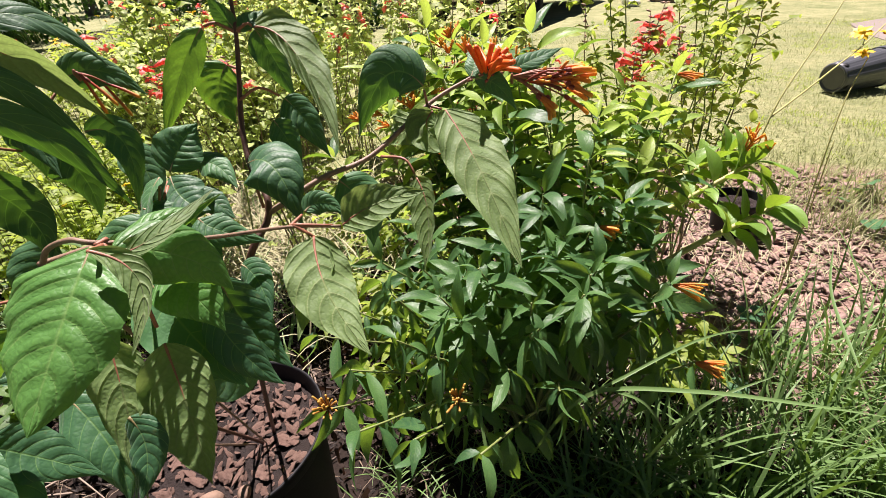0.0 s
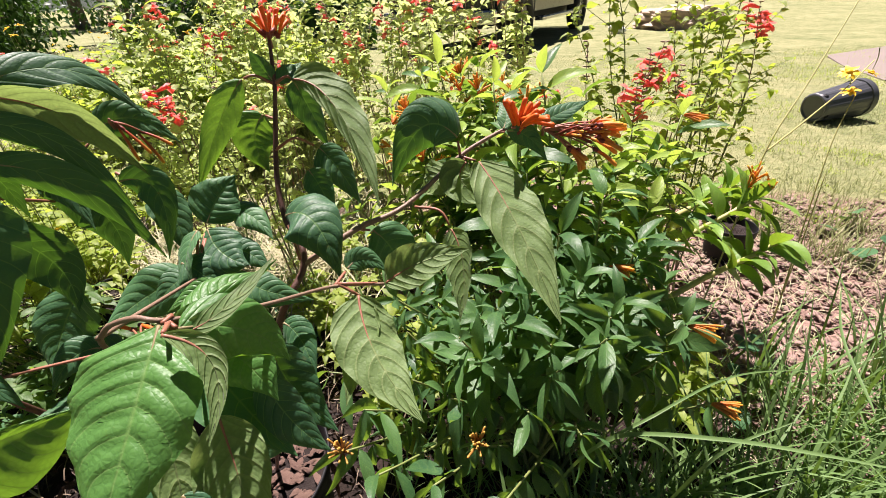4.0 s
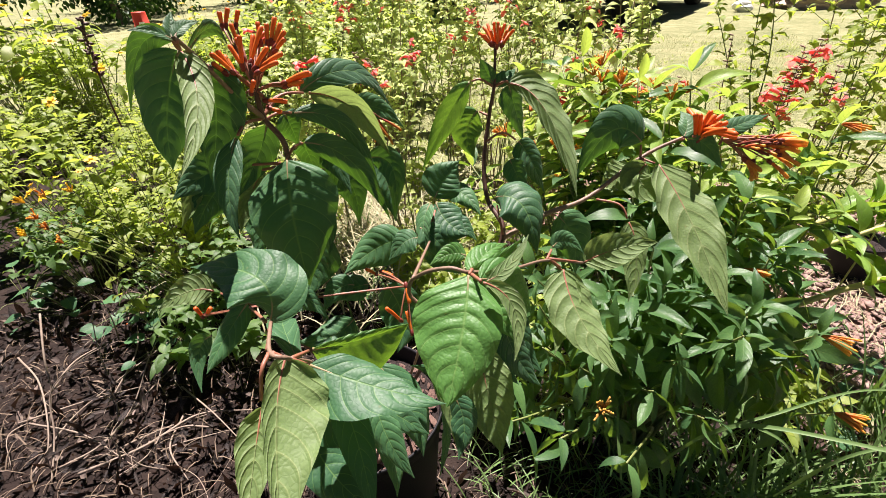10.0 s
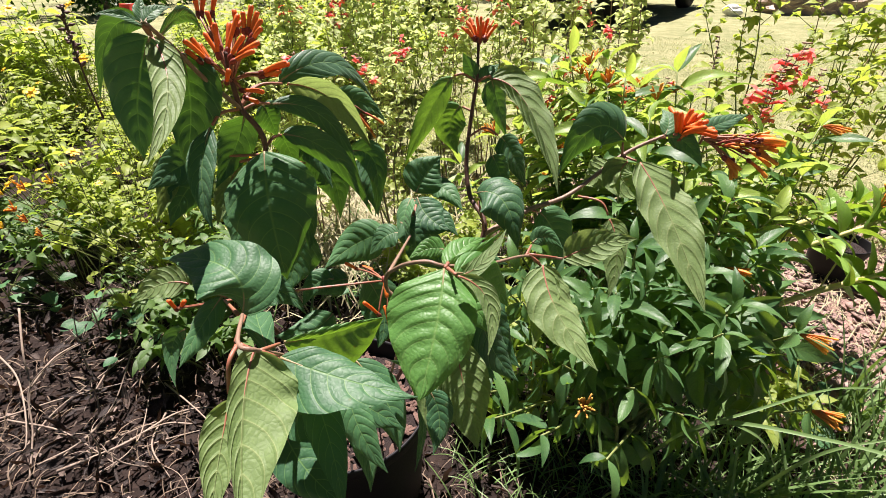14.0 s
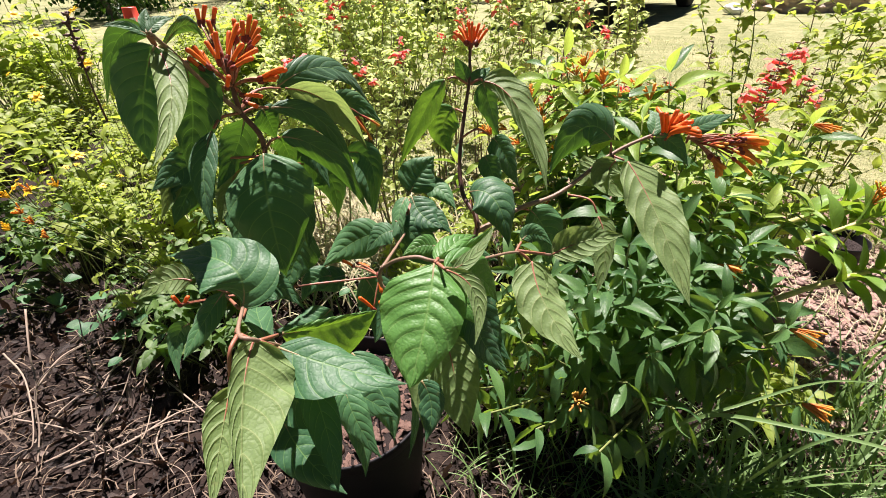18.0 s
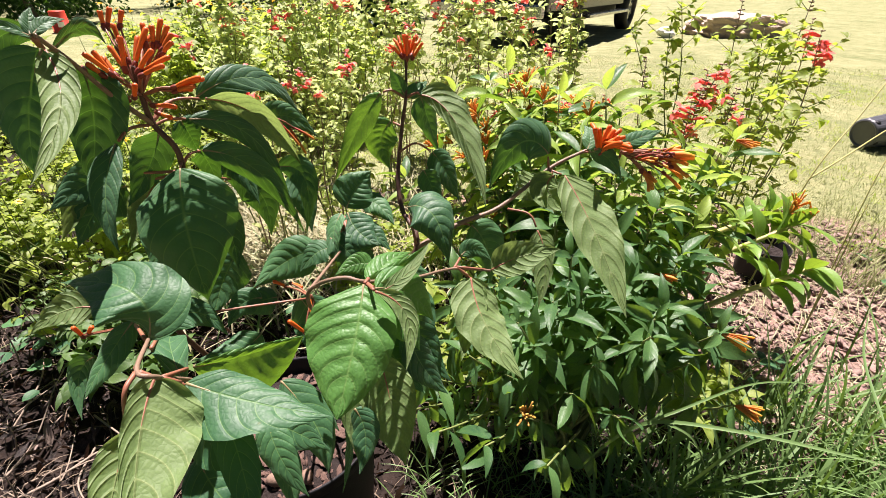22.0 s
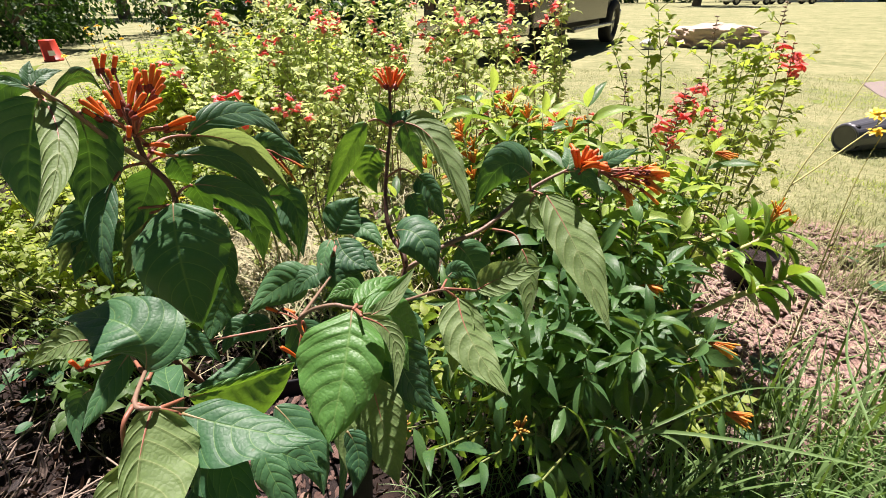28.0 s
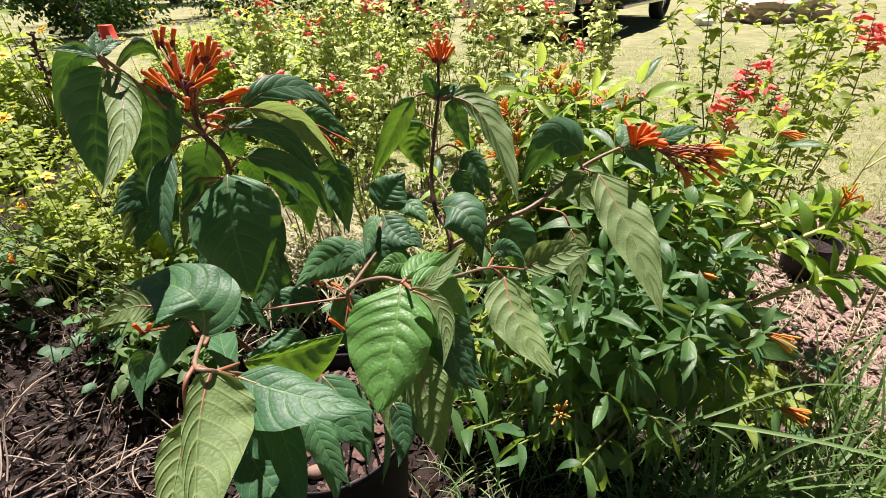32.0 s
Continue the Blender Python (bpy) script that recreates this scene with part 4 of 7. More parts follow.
big_leaf(firebush, (-0.173, 0.300, 0.844), (-0.152, 0.298, 0.841), (-0.133, 0.288, 0.827), 0.023, (0.29, -0.68, 0.67), 8, 0)
big_leaf(firebush, (-0.163, 0.277, 0.823), (-0.150, 0.278, 0.820), (-0.133, 0.275, 0.807), 0.024, (0.29, -0.63, 0.72), 8, 0)
big_leaf(firebush, (-0.188, 0.261, 0.808), (-0.198, 0.251, 0.807), (-0.207, 0.235, 0.795), 0.024, (0.39, -0.56, 0.73), 8, 0)
big_leaf(firebush, (-0.123, 0.209, 0.834), (-0.134, 0.203, 0.837), (-0.146, 0.190, 0.833), 0.018, (0.31, -0.58, 0.75), 8, 0, fresh=True)
big_leaf(firebush, (-0.280, 0.261, 0.885), (-0.268, 0.264, 0.876), (-0.251, 0.257, 0.848), 0.024, (0.54, -0.59, 0.60), 8, 0)
big_leaf(firebush, (-0.119, 0.340, 0.864), (-0.110, 0.338, 0.848), (-0.099, 0.332, 0.825), 0.023, (0.19, -0.74, 0.65), 8, 0)
big_leaf(firebush, (-0.218, 0.211, 0.782), (-0.231, 0.201, 0.781), (-0.246, 0.186, 0.774), 0.026, (0.45, -0.45, 0.77), 8, 0)
big_leaf(firebush, (-0.097, 0.221, 0.803), (-0.083, 0.214, 0.796), (-0.070, 0.200, 0.778), 0.020, (0.16, -0.56, 0.81), 8, 0)
stem(firebush, [(-0.345, 0.420, 0.260), (-0.321, 0.194, 0.727), (-0.299, 0.202, 0.822), (-0.267, 0.201, 0.905), (-0.275, 0.195, 0.936), (-0.275, 0.193, 0.956), (-0.275, 0.194, 0.975)], 0.0028, 0.0016)
stem(firebush, [(-0.275, 0.195, 0.936), (-0.278, 0.174, 0.960), (-0.278, 0.157, 0.982), (-0.271, 0.137, 0.999)], 0.0018, 0.0012)
stem(firebush, [(-0.350, 0.440, 0.260), (-0.151, 0.274, 0.721), (-0.111, 0.286, 0.807), (-0.133, 0.312, 0.832), (-0.142, 0.329, 0.861), (-0.143, 0.350, 0.905), (-0.141, 0.357, 0.930), (-0.144, 0.369, 0.961)], 0.0032, 0.0013)
stem(firebush, [(-0.111, 0.286, 0.807), (-0.075, 0.315, 0.824), (-0.041, 0.344, 0.832), (0.001, 0.383, 0.862), (0.032, 0.401, 0.877), (0.045, 0.406, 0.881)], 0.0026, 0.0014)
stem(firebush, [(-0.350, 0.420, 0.260), (-0.156, 0.185, 0.752), (-0.147, 0.152, 0.835), (-0.133, 0.144, 0.859), (-0.113, 0.143, 0.869), (-0.100, 0.148, 0.865), (-0.082, 0.185, 0.846), (-0.063, 0.233, 0.826), (-0.035, 0.250, 0.818)], 0.0015, 0.0011)
stem(firebush, [(-0.139, 0.144, 0.854), (-0.150, 0.183, 0.841), (-0.166, 0.240, 0.822)], 0.0014, 0.0010)
stem(firebush, [(-0.365, 0.420, 0.260), (-0.221, 0.130, 0.717), (-0.189, 0.091, 0.808), (-0.169, 0.054, 0.860), (-0.178, 0.051, 0.865), (-0.205, 0.081, 0.852)], 0.0016, 0.0011)
floret(clusters[0], (-0.275, 0.179, 0.970), (-0.279, 0.164, 0.988))
floret(clusters[0], (-0.276, 0.178, 0.971), (-0.283, 0.175, 0.988))
floret(clusters[0], (-0.279, 0.175, 0.971), (-0.282, 0.167, 0.981))
floret(clusters[0], (-0.276, 0.181, 0.969), (-0.287, 0.184, 0.983))
floret(clusters[0], (-0.306, 0.210, 0.994), (-0.306, 0.211, 1.007))
floret(clusters[0], (-0.305, 0.211, 0.994), (-0.301, 0.216, 1.009))
floret(clusters[0], (-0.300, 0.216, 0.994), (-0.296, 0.220, 1.007))
floret(clusters[0], (-0.279, 0.190, 0.969), (-0.278, 0.195, 0.996))
floret(clusters[0], (-0.276, 0.193, 0.971), (-0.269, 0.211, 1.000))
floret(clusters[0], (-0.271, 0.190, 0.970), (-0.258, 0.199, 0.987))
floret(clusters[0], (-0.271, 0.190, 0.969), (-0.250, 0.205, 0.982))
floret(clusters[0], (-0.268, 0.188, 0.969), (-0.250, 0.197, 0.977))
floret(clusters[0], (-0.278, 0.191, 0.970), (-0.288, 0.192, 0.989))
floret(clusters[0], (-0.276, 0.195, 0.971), (-0.278, 0.209, 0.994))
floret(clusters[0], (-0.261, 0.203, 0.959), (-0.237, 0.212, 0.968))
floret(clusters[0], (-0.261, 0.204, 0.958), (-0.238, 0.217, 0.966))
floret(clusters[0], (-0.260, 0.204, 0.957), (-0.241, 0.208, 0.962))
floret(clusters[0], (-0.260, 0.210, 0.957), (-0.249, 0.213, 0.958))
floret(clusters[0], (-0.271, 0.193, 0.950), (-0.250, 0.197, 0.949))
floret(clusters[0], (-0.271, 0.197, 0.944), (-0.260, 0.199, 0.940))
floret(clusters[0], (-0.271, 0.183, 0.956), (-0.257, 0.175, 0.969))
floret(clusters[0], (-0.279, 0.186, 0.954), (-0.279, 0.173, 0.959))
floret(clusters[0], (-0.289, 0.217, 0.982), (-0.284, 0.230, 0.991))
floret(clusters[0], (-0.288, 0.219, 0.981), (-0.283, 0.230, 0.986))
for base, tip in (((-0.266, 0.206, 0.984), (-0.266, 0.210, 1.000)), ((-0.264, 0.206, 0.984), (-0.261, 0.215, 1.004)), ((-0.262, 0.206, 0.983), (-0.256, 0.214, 1.000)),
                  ((-0.261, 0.205, 0.982), (-0.252, 0.212, 0.995)), ((-0.261, 0.204, 0.980), (-0.251, 0.209, 0.990)), ((-0.272, 0.206, 0.984), (-0.275, 0.212, 1.001)),
                  ((-0.292, 0.206, 0.984), (-0.297, 0.209, 1.000)), ((-0.284, 0.200, 0.974), (-0.289, 0.202, 0.992))):
    floret(clusters[0], base, tip)
floret(clusters[3], (-0.258, 0.317, 0.907), (-0.255, 0.321, 0.877))
floret(clusters[3], (-0.255, 0.318, 0.904), (-0.240, 0.320, 0.884))
floret(clusters[3], (-0.256, 0.329, 0.901), (-0.239, 0.328, 0.873))
floret(clusters[3], (-0.251, 0.331, 0.898), (-0.232, 0.336, 0.886))
floret(clusters[4], (-0.213, 0.218, 0.790), (-0.217, 0.209, 0.801))
floret(clusters[4], (-0.163, 0.164, 0.794), (-0.171, 0.158, 0.809))
floret(clusters[4], (-0.153, 0.162, 0.786), (-0.160, 0.170, 0.799))
floret(clusters[4], (-0.304, 0.108, 0.807), (-0.302, 0.104, 0.819))
floret(clusters[4], (-0.302, 0.111, 0.807), (-0.295, 0.111, 0.815))
floret(clusters[4], (-0.157, 0.168, 0.826), (-0.152, 0.161, 0.816))
floret(clusters[4], (-0.209, 0.222, 0.791), (-0.195, 0.217, 0.793))
floret(clusters[1], (-0.149, 0.370, 0.963), (-0.161, 0.371, 0.973))
floret(clusters[1], (-0.148, 0.365, 0.965), (-0.152, 0.357, 0.973))
floret(clusters[1], (-0.147, 0.368, 0.965), (-0.155, 0.374, 0.976))
floret(clusters[1], (-0.147, 0.369, 0.965), (-0.158, 0.377, 0.977))
floret(clusters[1], (-0.146, 0.371, 0.964), (-0.147, 0.362, 0.976))
floret(clusters[1], (-0.147, 0.372, 0.963), (-0.156, 0.384, 0.979))
floret(clusters[1], (-0.145, 0.374, 0.963), (-0.146, 0.369, 0.982))
floret(clusters[1], (-0.141, 0.364, 0.963), (-0.140, 0.361, 0.983))
floret(clusters[1], (-0.141, 0.367, 0.964), (-0.141, 0.372, 0.978))
floret(clusters[1], (-0.142, 0.371, 0.964), (-0.145, 0.388, 0.976))
floret(clusters[1], (-0.143, 0.378, 0.964), (-0.138, 0.380, 0.980))
floret(clusters[1], (-0.142, 0.377, 0.964), (-0.137, 0.376, 0.980))
floret(clusters[1], (-0.139, 0.372, 0.964), (-0.132, 0.365, 0.976))
floret(clusters[1], (-0.137, 0.365, 0.966), (-0.135, 0.386, 0.977))
floret(clusters[1], (-0.139, 0.375, 0.962), (-0.135, 0.388, 0.971))
floret(clusters[1], (-0.138, 0.374, 0.962), (-0.127, 0.368, 0.976))
floret(clusters[2], (0.054, 0.405, 0.882), (0.039, 0.438, 0.897))
floret(clusters[2], (0.047, 0.406, 0.880), (0.038, 0.380, 0.908))
floret(clusters[2], (0.050, 0.405, 0.881), (0.043, 0.387, 0.906))
floret(clusters[2], (0.053, 0.406, 0.884), (0.054, 0.432, 0.892))
floret(clusters[2], (0.049, 0.406, 0.882), (0.055, 0.407, 0.905))
floret(clusters[2], (0.051, 0.405, 0.881), (0.060, 0.412, 0.900))
floret(clusters[2], (0.050, 0.406, 0.883), (0.067, 0.416, 0.899))
floret(clusters[2], (0.050, 0.404, 0.876), (0.065, 0.403, 0.896))
floret(clusters[2], (0.046, 0.406, 0.882), (0.071, 0.406, 0.895))
floret(clusters[2], (0.052, 0.405, 0.881), (0.064, 0.375, 0.898))
floret(clusters[2], (0.050, 0.405, 0.880), (0.074, 0.390, 0.893))
floret(clusters[2], (0.051, 0.407, 0.887), (0.073, 0.372, 0.895))
floret(clusters[2], (0.054, 0.406, 0.885), (0.079, 0.393, 0.885))
rng = random.Random(55)
head_a, head_b = Vector((0.078, 0.409, 0.872)), Vector((0.113, 0.419, 0.870))
for i in range(16):
    at_ = head_a.lerp(head_b, rng.random())
    way = Vector((rng.uniform(0.1, 1.0), rng.uniform(-0.8, 0.4), rng.uniform(-0.3, 0.9))).normalized()
    bud_tip = at_ + way * rng.uniform(0.018, 0.026)
    v, f, u = floret_shape(tuple(at_), tuple(bud_tip), 0.0012)
    hang("bud", mesh_of("bud", v, f, M_RED if i % 3 else M_CALYX, u), clusters[5][0], "dark red bud")
for i in range(15):
    at_ = head_b + Vector((rng.uniform(-0.010, 0.002), rng.uniform(-0.012, 0.012), rng.uniform(-0.009, 0.012)))
    way = Vector((1.0, rng.uniform(-0.7, 0.4), rng.uniform(-0.75, 0.55))).normalized()
    floret(clusters[5], tuple(at_), tuple(at_ + way * rng.uniform(0.022, 0.034)))
for x, z in ((0.4, -1.0), (1.0, -0.9), (1.0, -0.6), (0.2, -1.0), (0.8, -1.2)):
    at_ = head_a.lerp(head_b, 0.5) + Vector((rng.uniform(-0.008, 0.008), -0.004, -0.006))
    floret(clusters[5], tuple(at_), tuple(at_ + Vector((x, -0.35, z)).normalized() * rng.uniform(0.022, 0.030)))


# ---- the bushy firebush behind it ----
def tube_heap(heap, points, radii, sides=5, per=4, slot=0):
    v, f, u = tube_data(spline(points, per), radii, sides)
    heap.add(v, f, u, slot)


SMALL = []
rng = random.Random(5)
for i in range(6):
    v, f, u = leaf_sheet(1.0, rng.uniform(0.23, 0.32), 8, 4, rng.uniform(0.2, 0.8), rng.uniform(10, 26), 0.04, 0.75, 1.15, rng)
    SMALL.append((v, f, u, mesh_of("leaf", v, f, M_BUSH, u)))


def amber_cluster(parent, at, way, seed, material, count=16, length=0.026, spread=0.52):
    """A tight head of narrow florets, one mesh."""
    rng = random.Random(seed)
    heap = Heap()
    way = Vector(way).normalized()
    for i in range(count):
        d = (way * 1.0 + Vector((rng.uniform(-1, 1), rng.uniform(-1, 1), rng.uniform(-0.8, 0.9))) * spread).normalized()
        base = Vector(at) + d * 0.003
        v, f, u = floret_shape(tuple(base), tuple(base + d * length * rng.uniform(0.55, 1.1)), 0.0014, 6)
        heap.add(v, f, u)
    return hang("flower_head", heap.mesh("flower_head", material), parent, "cluster of yellow-tipped orange florets")


bush = thing("firebush", (0.14, 0.70, 0.0), "bushy firebush with dense narrow leaves and amber flowers", "shrub")
# where the shoots end, and what they bear (0 leaves, 1 a flower head, 2 loose florets)
BUSH_ENDS = []
BUSH_ENDS += [
    ((-0.100, 0.862, 0.871), 0),
    ((0.004, 0.813, 0.847), 0),
    ((0.084, 0.812, 0.860), 0),
    ((-0.152, 0.836, 0.789), 2),
    ((-0.052, 0.749, 0.808), 0),
    ((0.049, 0.698, 0.808), 0),
    ((0.156, 0.844, 0.814), 0),
    ((0.242, 0.811, 0.763), 0),
    ((0.311, 0.799, 0.793), 1),
    ((0.289, 0.731, 0.732), 0),
    ((0.167, 0.597, 0.730), 0),
    ((0.176, 0.552, 0.651), 1),
    ((0.267, 0.489, 0.608), 1),
    ((0.235, 0.466, 0.564), 0),
    ((0.108, 0.540, 0.705), 0),
    ((0.033, 0.442, 0.652), 0),
    ((0.097, 0.421, 0.621), 0),
    ((0.182, 0.484, 0.645), 0),
]
BUSH_ENDS += [
    ((0.018, 0.340, 0.534), 1),
    ((0.074, 0.369, 0.563), 0),
    ((0.131, 0.350, 0.557), 0),
    ((-0.145, 0.329, 0.509), 1),
    ((-0.098, 0.305, 0.506), 0),
    ((-0.028, 0.297, 0.515), 0),
    ((-0.134, 0.382, 0.522), 0),
    ((-0.071, 0.406, 0.558), 0),
    ((-0.017, 0.370, 0.573), 0),
    ((0.298, 0.441, 0.525), 1),
    ((-0.214, 0.456, 0.505), 0),
    ((0.050, 0.281, 0.529), 0),
    ((-0.136, 0.545, 0.545), 0),
    ((-0.076, 0.604, 0.612), 0),
    ((-0.229, 0.847, 0.707), 2),
    ((-0.297, 0.804, 0.652), 0),
    ((-0.022, 0.828, 0.826), 2),
    ((-0.130, 0.859, 0.748), 2),
]
BUSH_ENDS += [
    ((0.161, 0.426, 0.598), 0),
    ((0.219, 0.587, 0.671), 0),
    ((-0.009, 0.404, 0.637), 0),
    ((0.053, 0.512, 0.686), 0),
    ((-0.221, 0.933, 0.811), 0),
    ((-0.140, 0.903, 0.845), 0),
    ((-0.063, 0.911, 0.840), 2),
    ((-0.029, 0.916, 0.857), 0),
    ((0.033, 0.858, 0.821), 0),
    ((0.060, 0.802, 0.810), 2),
    ((0.116, 0.798, 0.814), 0),
    ((0.133, 0.737, 0.791), 0),
    ((0.013, 0.740, 0.772), 0),
    ((-0.048, 0.759, 0.739), 0),
    ((-0.118, 0.784, 0.712), 2),
    ((0.189, 0.712, 0.752), 0),
    ((0.254, 0.743, 0.734), 0),
    ((0.249, 0.666, 0.683), 0),
]
BUSH_ENDS += [
    ((0.111, 0.672, 0.751), 0),
    ((0.065, 0.653, 0.745), 0),
    ((0.022, 0.642, 0.715), 0),
    ((0.133, 0.491, 0.671), 0),
    ((0.071, 0.468, 0.659), 0),
    ((0.016, 0.401, 0.603), 0),
    ((-0.052, 0.502, 0.603), 0),
    ((-0.097, 0.454, 0.554), 0),
    ((-0.179, 0.508, 0.516), 0),
    ((0.197, 0.468, 0.598), 0),
    ((0.259, 0.564, 0.617), 0),
]
BUSH_ENDS += [
    ((-0.154, 0.880, 0.757), 2),
    ((-0.022, 0.906, 0.806), 2),
    ((0.043, 0.894, 0.802), 2),
    ((-0.121, 0.814, 0.736), 2),
    ((0.015, 0.951, 0.807), 2),
]
rng = random.Random(20)
for i in range(9):
    y = rng.uniform(0.54, 0.82)
    BUSH_ENDS.append(((rng.uniform(0.16, 0.34), y, 0.60 + 0.4 * (y - 0.55) + rng.uniform(-0.04, 0.05)), 0))
for i in range(20):
    y = rng.uniform(0.80, 1.15)
    BUSH_ENDS.append(((rng.uniform(-0.16, 0.22), y, 0.48 + 0.3 * (y - 0.8) + rng.uniform(-0.06, 0.12)), 2 if i % 6 == 0 else 0))
for i in range(9):
    BUSH_ENDS.append(((rng.uniform(0.20, 0.42), rng.uniform(0.56, 0.76), rng.uniform(0.40, 0.60)), 0))
for i in range(12):
    BUSH_ENDS.append(((rng.uniform(-0.12, 0.20), rng.uniform(0.38, 0.52), rng.uniform(0.57, 0.66)), 0))
rng = random.Random(21)
rest = Heap()
made = 0
spots = []
for n, (end, flower) in enumerate(BUSH_ENDS):
    end = Vector(end)
    foot = Vector((0.14 + rng.uniform(-0.06, 0.06), 0.70 + rng.uniform(-0.06, 0.06), 0.0))
    far = end.x > 0.38
    mid = foot.lerp(end, 0.55) + Vector((rng.uniform(-0.03, 0.03), rng.uniform(-0.03, 0.03), 0.06 if not far else -0.08))
    line = spline([foot, mid, end], 12)
    tube("stem", [foot, mid, end], [0.004, 0.0026, 0.0012], M_STEM_G, bush, sides=6)
    total = np.linalg.norm(np.diff(line, axis=0), axis=1).sum()
    low = end.z < 0.60 and end.y < 0.78
    crown = end.z > 0.66 and end.y > 0.66 or end.y > 0.80
    nodes = int(total * (0.34 if low else 0.46) / 0.040) + 1
    turn = rng.random() * 6.28
    for j in range(nodes):
        s = 1 - j * 0.040 / total
        x = s * (len(line) - 1)
        k = min(int(x), len(line) - 2)
        at_ = Vector(line[k]).lerp(Vector(line[k + 1]), x - k)
        tan = Vector(line[k + 1] - line[k]).normalized()
        turn += 1.05
        size = (0.051 if j else 0.040) * (1.45 if crown else 1.35 if end.y > 0.60 else 1.3)
        for q in range(3 if j < 4 and not low else 2):
            a = turn + q * 2.094
            e1 = tan.orthogonal().normalized()
            e2 = tan.cross(e1)
            out = e1 * math.cos(a) + e2 * math.sin(a)
            way = out + tan * (0.5 if j else 1.1) + Vector((0, 0, rng.uniform(-2.0, -0.8) if low else rng.uniform(-0.5, 0.15)))
            m = growing(at_ + out * 0.002, way, (tan + Vector((0, 0, 0.8))) if not low else out + Vector((rng.uniform(-0.9, 0.9), rng.uniform(-0.9, 0.6), rng.uniform(-0.3, 0.9))), rng.uniform(-1.0, 1.0) if low else rng.uniform(-0.8, 0.8), size * rng.uniform(0.5, 1.35))
            spots.append((at_, m, rng.randrange(6), crown and j < 5 and rng.random() < 0.7))
    if flower:
        front = end.x < 0.1
        lift = Vector((0, -0.02, 0.008)) if flower == 2 else Vector()
        amber_cluster(bush, end + lift, (Vector((0.1, -0.35, 0.7)) if front else Vector((0.9, -0.25, -0.12))) if flower == 1 else Vector(line[-1] - line[-3]), n, M_WITHER if front and flower == 1 else M_AMBER, 26 if flower == 1 else 14, (0.022 if front else 0.034) if flower == 1 else 0.027, (0.75 if front else 0.34) if flower == 1 else 0.60)
        for q in range(2 if flower == 2 else 0):
            amber_cluster(bush, end + lift + Vector((rng.uniform(-0.04, 0.04), rng.uniform(-0.04, 0.04), rng.uniform(-0.03, 0.01))), (rng.uniform(-1, 1), rng.uniform(-1, 1), 0.5), n * 7 + q, M_AMBER, 8, 0.024)
spots.sort(key=lambda s: s[0].y - 0.3 * s[0].z)
fresh = Heap()
for n, (at_, m, kind, new_growth) in enumerate(spots):
    v, f, u, me = SMALL[kind]
    if new_growth:
        fresh.add(moved(v, m), f, u)
    elif n < 300:
        hang("leaf", me, bush, m=m)
    else:
        rest.add(moved(v, m), f, u)
tagged(hang("foliage", rest.mesh("foliage", M_BUSHJ), bush), kind="stuff")
tagged(hang("young_foliage", fresh.mesh("young_foliage", M_YOUNG), bush, "bright yellow-green young leaves"), kind="stuff")


def arm(points, flower, seed):
    """A pale thick side shoot with pairs of large bright leaves."""
    rng = random.Random(seed)
    tube("stem", points, [0.0058, 0.0050, 0.0032], M_STEM_Y, bush, "thick pale green side shoot", sides=8)
    line = spline(points, 14)
    for j in range(9):
        x = (1 - 0.06 * j) * (len(line) - 1)
        k = min(int(x), len(line) - 2)
        at_ = Vector(line[k]).lerp(Vector(line[k + 1]), x - k)
        tan = Vector(line[k + 1] - line[k]).normalized()
        for q in range(3 if j < 3 else 2):
            a = j * 1.3 + q * (2.09 if j < 3 else 3.14)
            e1 = tan.orthogonal().normalized()
            out = e1 * math.cos(a) + tan.cross(e1) * math.sin(a)
            v, f, u, me = ARM_LEAVES[rng.randrange(4)]
            hang("leaf", me, bush, m=growing(at_, out + tan * 0.55 + Vector((0, -0.1, rng.uniform(-0.5, 0.1))), tan * 0.4 + Vector((0, -0.25, 0.9)), rng.uniform(-0.4, 0.4), 0.080 * rng.uniform(0.65, 1.1)))
    for q in range(flower):
        amber_cluster(bush, Vector(line[-1]) + Vector((rng.uniform(-0.02, 0.03), rng.uniform(-0.02, 0.02), rng.uniform(0.0, 0.03))), (rng.uniform(-0.6, 1), rng.uniform(-0.8, 0.3), 0.8), seed * 5 + q, M_AMBER, 12, 0.03)


ARM_LEAVES = []
for i in range(4):
    v, f, u = leaf_sheet(1.0, 0.42, 10, 4, 0.15 + 0.13 * i, 8 + 5 * i, 0.03, 0.75, 0.95, rng)
    ARM_LEAVES.append((v, f, u, mesh_of("leaf", v, f, M_ARM, u)))
arm([(0.186, 0.686, 0.489), (0.306, 0.772, 0.543), (0.354, 0.800, 0.560), (0.426, 0.807, 0.611), (0.473, 0.822, 0.639)], 3, 40)
arm([(0.226, 0.672, 0.435), (0.371, 0.728, 0.514), (0.445, 0.743, 0.557), (0.490, 0.749, 0.589)], 0, 41)
arm([(0.237, 0.734, 0.584), (0.374, 0.849, 0.601), (0.473, 0.902, 0.631)], 0, 42)


